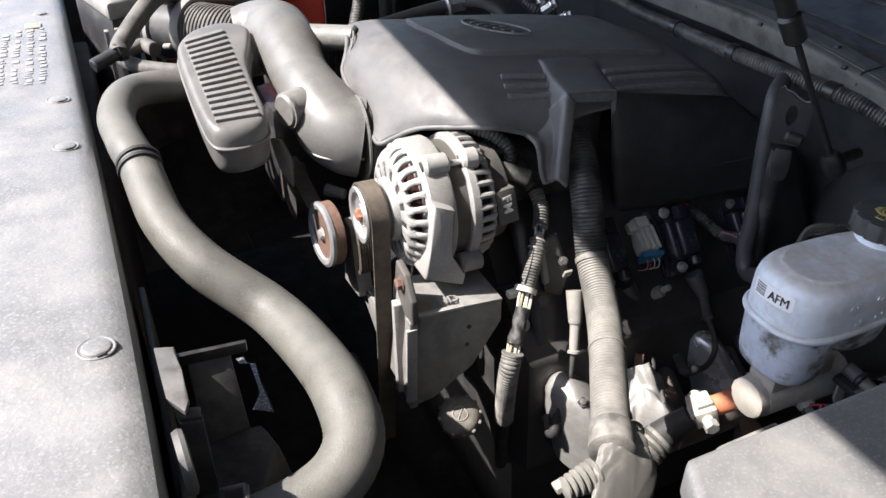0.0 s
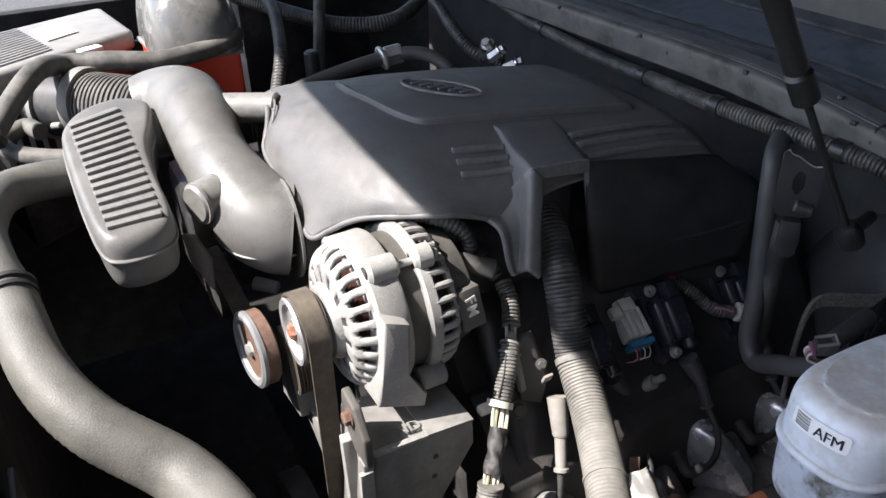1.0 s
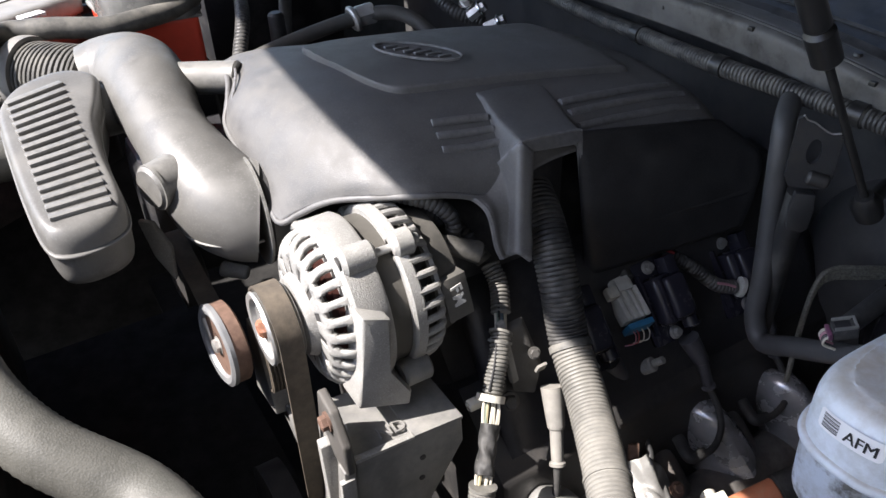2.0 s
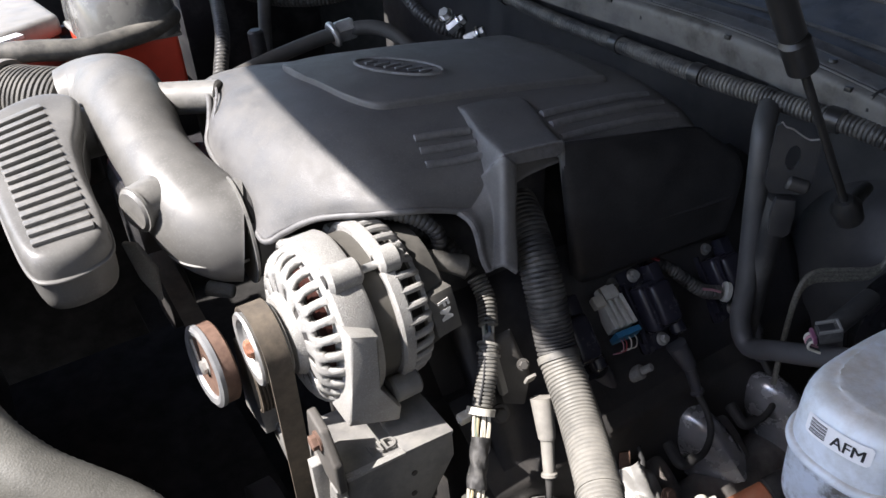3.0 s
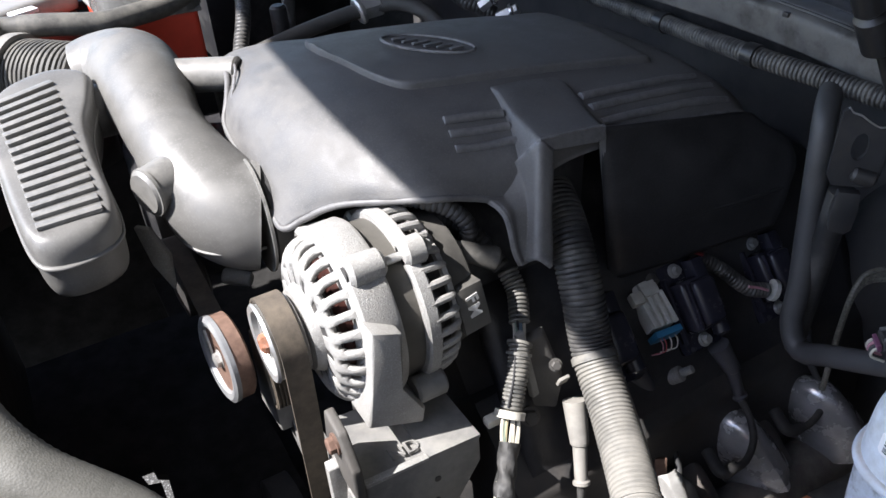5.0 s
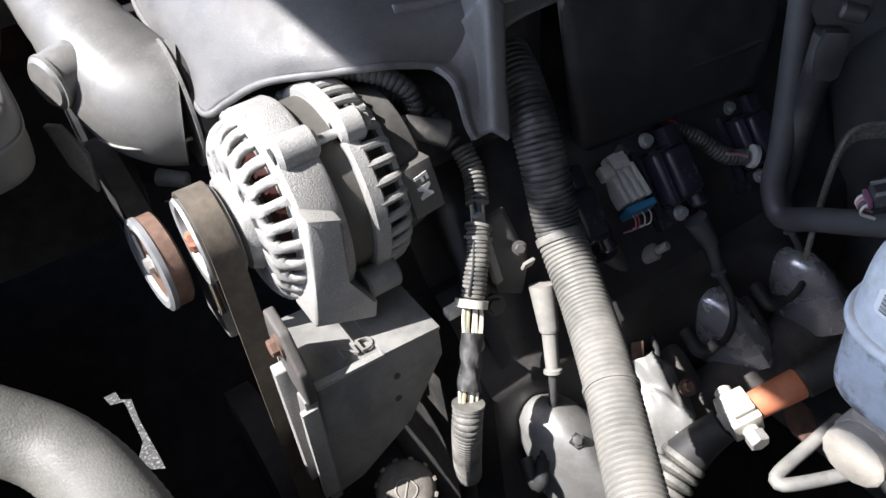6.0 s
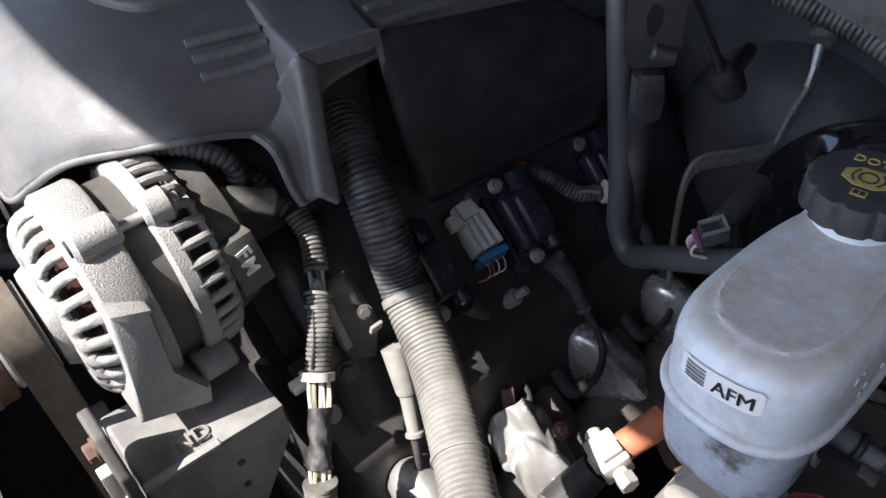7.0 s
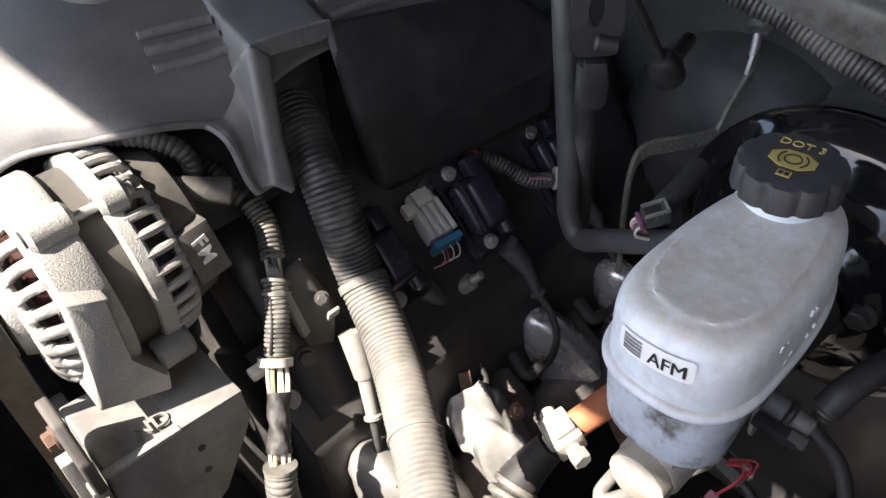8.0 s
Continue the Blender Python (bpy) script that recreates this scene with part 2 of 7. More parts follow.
def finish(bm, name, mat, angle=38):
    me = bpy.data.meshes.new(name)
    bmesh.ops.recalc_face_normals(bm, faces=bm.faces)
    bm.to_mesh(me)
    bm.free()
    me.materials.append(mat)
    me.shade_smooth()
    me.set_sharp_from_angle(angle=radians(angle))
    return me


def part(name, bm, mat, parent, label="", angle=38):
    """One mesh object under a thing or a part; the bmesh is in world metres."""
    base = root_of(parent).location
    bmesh.ops.translate(bm, vec=-base, verts=bm.verts)
    ob = new(name, finish(bm, name, mat, angle))
    ob.parent = parent
    return tagged(ob, label)


def solo(name, bm, mat, label, category, group="", kind="", base=None, angle=38):
    """A thing that is one mesh."""
    lo = min(v.co.z for v in bm.verts)
    mid = sum((v.co for v in bm.verts), Vector()) / len(bm.verts)
    base = Vector(base) if base else Vector((mid.x, mid.y, lo))
    bmesh.ops.translate(bm, vec=-base, verts=bm.verts)
    ob = new(name, finish(bm, name, mat, angle))
    ob.location = base
    return tagged(ob, label, category, group, kind)


def moved(ob, x, y, z):
    """A finished thing, shifted as a whole."""
    ob.location += Vector((x, y, z))
    return ob


def settled(ob, rows):
    """A finished thing whose parts are all set by the same rows of a matrix."""
    m = Matrix(rows + [(0, 0, 0, 1)])
    base = Matrix.Translation(ob.location)
    for child in ob.children_recursive:
        child.data.transform(base.inverted() @ m @ base)
    return ob


def catmull(pts, n):
    """n + 1 even steps along a smooth line through the points."""
    p = [Vector(q) for q in pts]
    p = [2 * p[0] - p[1]] + p + [2 * p[-1] - p[-2]]
    dense = []
    for i in range(1, len(p) - 2):
        a, b, c, d = p[i - 1:i + 3]
        for k in range(24):
            t = k / 24
            dense.append(0.5 * ((2 * b) + (c - a) * t + (2 * a - 5 * b + 4 * c - d) * t * t + (3 * b - 3 * c + d - a) * t ** 3))
    dense.append(p[-2])
    run = [0.0]
    for a, b in zip(dense, dense[1:]):
        run.append(run[-1] + (b - a).length)
    out, j = [], 0
    for k in range(n + 1):
        s = run[-1] * k / n
        while j < len(run) - 2 and run[j + 1] < s:
            j += 1
        f = (s - run[j]) / max(1e-9, run[j + 1] - run[j])
        out.append(dense[j].lerp(dense[j + 1], min(1, max(0, f))))
    return out, run[-1]


def frames_along(line):
    """Axes that turn with a line without twisting."""
    out, up = [], None
    for i, q in enumerate(line):
        d = (line[min(i + 1, len(line) - 1)] - line[max(i - 1, 0)]).normalized()
        if up is None:
            up = d.orthogonal().normalized()
        up = (up - d * up.dot(d)).normalized()
        out.append((q, up, d.cross(up)))
    return out


def sweep(bm, pts, radius, n=40, seg=14, cap=True, squash=1.0, face=None):
    """A tube along a smooth line. radius: a number, or a function of the share of the way and the metres run."""
    line, length = catmull(pts, n)
    rings = []
    for i, (q, u, v) in enumerate(frames_along(line)):
        s = i / n
        r = radius(s, s * length) if callable(radius) else radius
        ring = []
        for k in range(seg):
            a = 2 * math.pi * k / seg
            ring.append(bm.verts.new(q + u * (r * math.cos(a)) + v * (r * squash * math.sin(a))))
        rings.append(ring)
    for a, b in zip(rings, rings[1:]):
        for k in range(seg):
            bm.faces.new((a[k], a[(k + 1) % seg], b[(k + 1) % seg], b[k]))
    if cap:
        bm.faces.new(rings[0][::-1])
        bm.faces.new(rings[-1])
    return bm


def ribbed(r, pitch, depth=0.0014, split=0.0):
    """Radius of a corrugated tube: rounded rings with narrow valleys."""
    def f(s, m):
        k = (m / pitch) % 1.0
        return r - depth * (1.0 if k < 0.26 else 0.0)
    return f


def corrugated(pts, r, pitch, depth=0.0014, seg=18):
    _, length = catmull(pts, 10)
    rings = max(4, int(length / pitch))
    n = rings * 4
    step = length / n
    bm = bmesh.new()
    line, _ = catmull(pts, n)
    loops = []
    for i, (q, u, v) in enumerate(frames_along(line)):
        rr = r - (depth if i % 4 == 0 else depth * 0.12 if i % 4 in (1, 3) else 0.0)
        loops.append([bm.verts.new(q + (u * math.cos(2 * math.pi * k / seg) + v * math.sin(2 * math.pi * k / seg)) * rr) for k in range(seg)])
    for a, b in zip(loops, loops[1:]):
        for k in range(seg):
            bm.faces.new((a[k], a[(k + 1) % seg], b[(k + 1) % seg], b[k]))
    bm.faces.new(loops[0][::-1])
    bm.faces.new(loops[-1])
    return bm


def lathe(profile, origin, axis, seg=32, bm=None, a0=0.0, a1=360.0):
    """A turned shape: rows of (along, radius) about an axis."""
    bm = bm or bmesh.new()
    origin, axis = Vector(origin), Vector(axis).normalized()
    u = axis.orthogonal().normalized()
    v = axis.cross(u)
    rings = []
    full = a1 - a0 >= 359.9
    count = seg if full else seg + 1
    for h, r in profile:
        ring = []
        for k in range(count):
            a = radians(a0 + (a1 - a0) * k / seg)
            ring.append(bm.verts.new(origin + axis * h + (u * math.cos(a) + v * math.sin(a)) * max(r, 1e-5)))
        rings.append(ring)
    for a, b in zip(rings, rings[1:]):
        for k in range(seg):
            j = (k + 1) % count
            bm.faces.new((a[k], a[j], b[j], b[k]))
    if full:
        bm.faces.new(rings[0][::-1])
        bm.faces.new(rings[-1])
    return bm


def prism(points, vec, bevel=0.0, bm=None, seg=2):
    """A flat outline pushed along vec, its edges rounded."""
    bm = bm or bmesh.new()
    vec = Vector(vec)
    low = [bm.verts.new(Vector(p)) for p in points]
    high = [bm.verts.new(Vector(p) + vec) for p in points]
    faces = [bm.faces.new(low[::-1]), bm.faces.new(high)]
    k = len(points)
    for i in range(k):
        faces.append(bm.faces.new((low[i], low[(i + 1) % k], high[(i + 1) % k], high[i])))
    if bevel:
        edges = list({e for f in faces for e in f.edges})
        bmesh.ops.bevel(bm, geom=edges, offset=bevel, segments=seg, affect="EDGES", clamp_overlap=True, profile=0.6)
    return bm


def block(centre, size, bevel=0.002, turn=None, bm=None, seg=2):
    """A box with rounded edges; turn: a Matrix for its axes."""
    x, y, z = (s / 2 for s in size)
    m = Matrix.Translation(centre) @ (turn.to_4x4() if turn else Matrix.Identity(4))
    pts = [m @ Vector(p) for p in ((-x, -y, -z), (x, -y, -z), (x, y, -z), (-x, y, -z))]
    return prism(pts, m.to_3x3() @ Vector((0, 0, 2 * z)), bevel, bm, seg)


def rod(a, b, r, r2=None, seg=16, bevel=0.0, bm=None):
    a, b = Vector(a), Vector(b)
    h = (b - a).length
    r2 = r if r2 is None else r2
    if bevel:
        rows = [(0, r - bevel), (bevel, r), (h - bevel, r2), (h, r2 - bevel)]
    else:
        rows = [(0, r), (h, r2)]
    return lathe(rows, a, b - a, seg, bm)


def hexbolt(at, axis, r=0.006, h=0.005, bm=None):
    """A flanged hexagon bolt head."""
    at, axis = Vector(at), Vector(axis).normalized()
    bm = lathe([(0, r * 1.35), (h * 0.25, r * 1.35), (h * 0.3, r * 1.0)], at, axis, 20, bm)
    return lathe([(h * 0.28, r), (h * 0.9, r), (h, r * 0.85)], at, axis, 6, bm)


def axes(ahead, up=(0, 0, 1)):
    """A turn whose y axis runs along ahead."""
    y = Vector(ahead).normalized()
    z = (Vector(up) - y * Vector(up).dot(y)).normalized()
    x = y.cross(z)
    return Matrix((x, y, z)).transposed()


def loft(rows, nu, nv, close=False):
    """A smooth sheet through a net of control rows."""
    bm = bmesh.new()
    cols = [catmull(r, nv)[0] for r in rows]
    grid = []
    for j in range(nv + 1):
        grid.append(catmull([c[j] for c in cols], nu)[0])
    vs = [[bm.verts.new(p) for p in line] for line in grid]
    for j in range(nv):
        for i in range(nu):
            bm.faces.new((vs[j][i], vs[j][i + 1], vs[j + 1][i + 1], vs[j + 1][i]))
    return bm


def facet(rows, along, across):
    """A sheet that is smooth down its columns and keeps a small fillet at each control point across."""
    bm = bmesh.new()
    cols = [catmull([r[k] for r in rows], along * (len(rows) - 1))[0] for k in range(len(rows[0]))]
    grid = []
    for i in range(len(cols[0])):
        raw = [c[i] for c in cols]
        soft = [raw[0]]
        for a, p, b in zip(raw, raw[1:], raw[2:]):
            q, r = p.lerp(a, min(0.4, 0.0022 / (p - a).length)), p.lerp(b, min(0.4, 0.0022 / (p - b).length))
            soft += [q, ((q + r) / 2).lerp(p, 0.45), r]
        soft.append(raw[-1])
        line = []
        for k, (a, b) in enumerate(zip(soft, soft[1:])):
            n = across if k % 3 == 0 else 1
            line += [a.lerp(b, j / n) for j in range(n)]
        grid.append([bm.verts.new(p) for p in line + [soft[-1]]])
    for a, b in zip(grid, grid[1:]):
        for k in range(len(a) - 1):
            bm.faces.new((a[k], a[k + 1], b[k + 1], b[k]))
    return bm


def thick(ob, t, offset=-1.0):
    m = ob.modifiers.new("thickness", "SOLIDIFY")
    m.thickness, m.offset = t, offset
    return ob


def pierced(outline, hole, place, t):
    """A flat plate with one hole through it; place lays the outline's two numbers and the depth into the world."""
    bm = bmesh.new()
    loops = []
    for h in (0.0, t):
        rings = [[bm.verts.new(place(a, b, h)) for a, b in line] for line in (outline, hole)]
        edges = [bm.edges.new((r[k], r[(k + 1) % len(r)])) for r in rings for k in range(len(r))]
        bmesh.ops.triangle_fill(bm, edges=edges, use_beauty=True)
        loops.append(rings)
    for a, b in zip(loops[0], loops[1]):
        for k in range(len(a)):
            bm.faces.new((a[k], a[(k + 1) % len(a)], b[(k + 1) % len(a)], b[k]))
    return bm


def words(text, size, depth, m, bold=0.0):
    """Raised lettering as a bmesh, laid out at the pose m."""
    cu = bpy.data.curves.new("letters", "FONT")
    cu.body, cu.size, cu.extrude, cu.align_x, cu.align_y = text, size, depth, "CENTER", "CENTER"
    cu.resolution_u, cu.offset = 3, bold
    ob = bpy.data.objects.new("letters", cu)
    scene.collection.objects.link(ob)
    me = bpy.data.meshes.new_from_object(ob.evaluated_get(bpy.context.evaluated_depsgraph_get()))
    bm = bmesh.new()
    bm.from_mesh(me)
    bm.transform(m)
    bpy.data.objects.remove(ob)
    bpy.data.curves.remove(cu)
    bpy.data.meshes.remove(me)
    return bm


def plane_pose(at, right, up):
    """A pose whose x axis is right and y axis near up."""
    x = Vector(right).normalized()
    z = x.cross(Vector(up)).normalized()
    y = z.cross(x)
    m = Matrix((x, y, z)).transposed().to_4x4()
    return Matrix.Translation(at) @ m


# ---- the setting ----
bm = bmesh.new()
bmesh.ops.create_grid(bm, x_segments=8, y_segments=8, size=400)
solo("ground", bm, M["asphalt"], "old grey asphalt under the truck", "ground", kind="structure", base=(0, 0, 0))

solo("firewall", block((0.655, 0.1, 0.75), (0.03, 1.7, 0.92), 0.004), M["bay"],
     "dull black painted steel firewall behind the engine", "firewall", kind="structure")
solo("inner_fender_driver", block((0.1, -0.72, 0.62), (1.15, 0.03, 0.86), 0.004), M["bay"],
     "dull black inner fender beside the brake parts", "inner fender", kind="structure")
solo("inner_fender_passenger", block((0.1, 1.02, 0.62), (1.15, 0.03, 0.9), 0.004), M["grime"],
     "dull black inner fender behind the filter box", "inner fender", kind="structure")
solo("radiator", block((-0.34, 0.10, 0.7), (0.06, 1.76, 0.66), 0.006), M["dark"],
     "dark radiator core behind the front panel", "radiator", kind="structure")
solo("frame_rail", block((0.1, -0.42, 0.42), (1.3, 0.07, 0.14), 0.008), M["bay"],
     "black painted steel frame rail low in the bay", "frame rail", kind="structure")


solo("firewall_bulge", lathe([(0.0, 0.0), (0.006, 0.05), (0.03, 0.10), (0.06, 0.125), (0.09, 0.13)], (0.575, -0.175, 0.865), (1, 0, 0), 48), M["bay"], "dull black domed bulge pressed into the firewall", "firewall", kind="structure")
# unseen fender edge, added to trim the skylight from the driver side
solo("fender_top", block((0.1, -0.80, 1.06), (1.3, 0.17, 0.05), 0.02, seg=4), M["hood"], "unseen grey fender edge added to trim side light", "fender", kind="structure")
# unseen wall, added to cut the side sky and bounce neutral light
solo("side_light_wall", block((0.6, -1.75, 1.4), (9.0, 0.12, 2.8), 0.004), M["wall"], "unseen grey wall added to shape the driver-side light", "wall", kind="structure")
# dark sheet added so that the floor of the bay stays unlit
bm = block((0.300, 0.15, 0.42), (0.60, 1.66, 0.012), 0.003)
solo("undertray", bm, M["grime"], "dark sheet added below the engine to hide lit ground", "undertray", kind="structure")
# black sheet added for a dark floor; its hole traces the sunlit ground patch
bm = pierced([(-0.31, -0.68), (0.05, -0.68), (0.05, 0.66), (-0.31, 0.66)],
             [(-0.1310, 0.3550), (-0.1140, 0.3540), (-0.1120, 0.3380), (-0.0990, 0.3290), (-0.1010, 0.2790), (-0.0970, 0.2070), (-0.0970, 0.1920), (-0.1300, 0.2140), (-0.1240, 0.2270), (-0.1080, 0.2560), (-0.1090, 0.3200), (-0.1240, 0.3250)], lambda x, y, h: Vector((x, y, 0.544 + h)), 0.012)
solo("floor_mask", bm, M["grime"], "black sheet added to darken the floor, cut to the sunlit patch", "tray", kind="structure")
# unseen front wall: keeps sky light out; its opening lets sun reach the ground
bm = pierced([(-0.855, 0.25), (1.095, 0.25), (1.095, 0.87), (-0.855, 0.87)], [(0.62, 0.40), (1.08, 0.40), (1.08, 0.76), (0.62, 0.76)],
             lambda y, z, h: Vector((-0.64 + h, y, z)), 0.04)
solo("front_light_wall", bm, M["plastic"], "unseen black front wall added to block light, with a sun opening", "grille", kind="structure")
solo("fan_shroud", block((-0.262, 0.2, 0.72), (0.05, 0.95, 0.58), 0.01), M["grime"], "black plastic fan shroud behind the radiator", "fan shroud", kind="structure")


# ---- radiator cover panel ----
def radiator_cover():
    t = thing("radiator_cover", (-0.4, 0.0, 1.03), "scuffed grey plastic radiator cover with push clips", "panel")
    rows = []
    for y in (-0.75, -0.3, 0.1, 0.5, 0.95):
        e = -0.0045 - 0.03 * max(0.0, y + 0.2)
        rows.append([(-0.62, y, 1.055), (-0.48 + e, y, 1.064), (-0.34 + e, y, 1.063), (-0.262 + e, y, 1.060), (-0.240 + e, y, 1.057), (-0.231 + e, y, 1.048), (-0.229 + e, y, 1.02)])
    thick(part("panel", loft(rows, 24, 40), M["panel"], t), 0.004)
    for x, y in ((-0.260, -0.221), (-0.271, 0.134), (-0.276, 0.275), (-0.296, 0.667)):
        clip = part("push_clip", lathe([(0, 0.0130), (0.0010, 0.0130), (0.0014, 0.0122), (0.0008, 0.0108), (0.0008, 0.0102), (0.0022, 0.0096), (0.0028, 0.008), (0.0028, 0)], (x, y, 1.0593), (0.05, 0, 1), 32), M["panel"], t, "round push clip with a notched head")
        part("notch", block((x + 0.003, y - 0.0100, 1.0612), (0.006, 0.0026, 0.0016), 0.0004, Matrix.Rotation(0.3, 3, "Z")), M["dark"], clip)
    rng = random.Random(4)
    for k in range(8):
        y = 0.335 + rng.uniform(0, 0.012)
        while y < 0.575:
            w = rng.uniform(0.004, 0.017)
            if rng.random() < 0.85:
                x = -0.292 - 0.016 * k + rng.uniform(-0.0012, 0.0012)
                z = float(np.interp(x, (-0.48, -0.34, -0.262), (1.0640, 1.0632, 1.0602)))
                part("print_mark", block((x, y + w / 2, z), (rng.uniform(0.005, 0.0095), w * 0.85, 0.0003), 0.0001, Matrix.Rotation(rng.uniform(-0.06, 0.06), 3, "Z")), M["print"], t, "worn pale print")
            y += w + rng.uniform(0.0015, 0.004)
    part("print_patch", block((-0.305, 0.596, 1.0622), (0.022, 0.026, 0.0003), 0.0001), M["patch"], t, "faded yellow printed patch")
    return t


radiator_cover()


# ---- upper radiator hose and the bracket under it ----
def radiator_hose():
    t = thing("radiator_hose", (-0.2, -0.3, 0.9), "dusty grey ribbed rubber upper radiator hose", "hose")
    pts = [(-0.08, 0.30, 1.035), (-0.145, 0.296, 1.05), (-0.197, 0.268, 1.058), (-0.217, 0.195, 1.060), (-0.213, 0.125, 1.057), (-0.2055, 0.086, 1.046), (-0.195, 0.009, 1.019),
           (-0.170, -0.044, 0.995), (-0.122, -0.090, 0.960), (-0.101, -0.160, 0.957), (-0.094, -0.232, 0.962), (-0.101, -0.279, 0.95), (-0.142, -0.302, 0.935), (-0.24, -0.309, 0.925)]
    part("hose", sweep(bmesh.new(), pts, lambda s, m: 0.0200 + 0.0043 * min(1, max(0, (s - 0.3) / 0.35)) + 0.0003 * math.sin(m * 900), 260, 28), M["rubber"], t)
    for d in (-0.004, 0.004):
        part("band", lathe([(-0.002, 0.0215), (-0.002, 0.0228), (0.002, 0.0228), (0.002, 0.0215)], (-0.2050, 0.086 + d * 1.2, 1.0465 + d * 0.35), (0.12, -0.95, -0.3), 28), M["black_rubber"], t, "thin black band")
    return t


radiator_hose()


def shroud_bracket():
    t = thing("shroud_bracket", (-0.2, -0.25, 0.8), "black plastic fan shroud bracket with worn grey tabs", "bracket")
    part("back_plate", prism([(-0.231, -0.05, 0.78), (-0.231, -0.36, 0.78), (-0.231, -0.36, 1.0), (-0.231, -0.05, 1.0)], (0.006, 0, 0), 0.002), M["plastic"], t)
    part("shelf", prism([(-0.222, -0.183, 1.020), (-0.158, -0.188, 1.020), (-0.159, -0.191, 1.019), (-0.222, -0.188, 1.020)], (0, 0, -0.010), 0.001), M["strut"], t)
    part("gusset", prism([(-0.205, -0.185, 1.010), (-0.172, -0.188, 1.010), (-0.168, -0.215, 0.93), (-0.205, -0.225, 0.93)], (0.0, 0.006, 0), 0.002), M["plastic"], t)
    part("tab", prism([(-0.2255, -0.198, 1.042), (-0.2110, -0.203, 1.042), (-0.2095, -0.231, 1.041), (-0.2093, -0.262, 1.040), (-0.2133, -0.272, 1.039), (-0.2240, -0.254, 1.040)], (0, 0.001, -0.006), 0.0018), M["cowl_edge"], t, "worn grey tab")
    cup = part("cup", prism([(-0.2215, -0.250, 1.020), (-0.2030, -0.255, 1.020), (-0.2030, -0.262, 1.018), (-0.2190, -0.260, 1.018)], (0.0, -0.006, -0.07), 0.002), M["plastic"], t)
    part("cup_lip", prism([(-0.2205, -0.2490, 1.024), (-0.2030, -0.2540, 1.024), (-0.2045, -0.2620, 1.024), (-0.2185, -0.2590, 1.024)], (0, 0, -0.003), 0.0008), M["cowl_edge"], cup)
    part("bush", lathe([(-0.005, 0.014), (-0.005, 0.021), (-0.001, 0.0225), (0.002, 0.0215), (0.003, 0.018), (0.003, 0.0)], (-0.2190, -0.302, 1.024), (1.0, 0.06, 0.0), 30), M["cowl_edge"], t, "worn grey rubber bush")
    part("bush_wall", prism([(-0.224, -0.279, 1.020), (-0.2205, -0.279, 1.020), (-0.2235, -0.335, 1.016), (-0.227, -0.335, 1.016)], (0, 0, -0.05), 0.001), M["cowl_edge"], t)
    for a, b in (((-0.203, -0.313), (-0.187, -0.315)), ((-0.187, -0.315), (-0.189, -0.332)), ((-0.189, -0.332), (-0.205, -0.330)), ((-0.205, -0.330), (-0.203, -0.313))):
        part("clip_bar", rod((*a, 1.0), (*b, 1.0), 0.0022, 0.0022, 8, 0.0005), M["plastic"], t)
    part("lower_arm", prism([(-0.215, -0.215, 0.95), (-0.160, -0.21, 0.95), (-0.150, -0.235, 0.94), (-0.19, -0.30, 0.94), (-0.225, -0.33, 0.94)], (0.01, 0, -0.05), 0.006), M["plastic"], t)
    return t


moved(shroud_bracket(), 0.0, -0.006, -0.006)


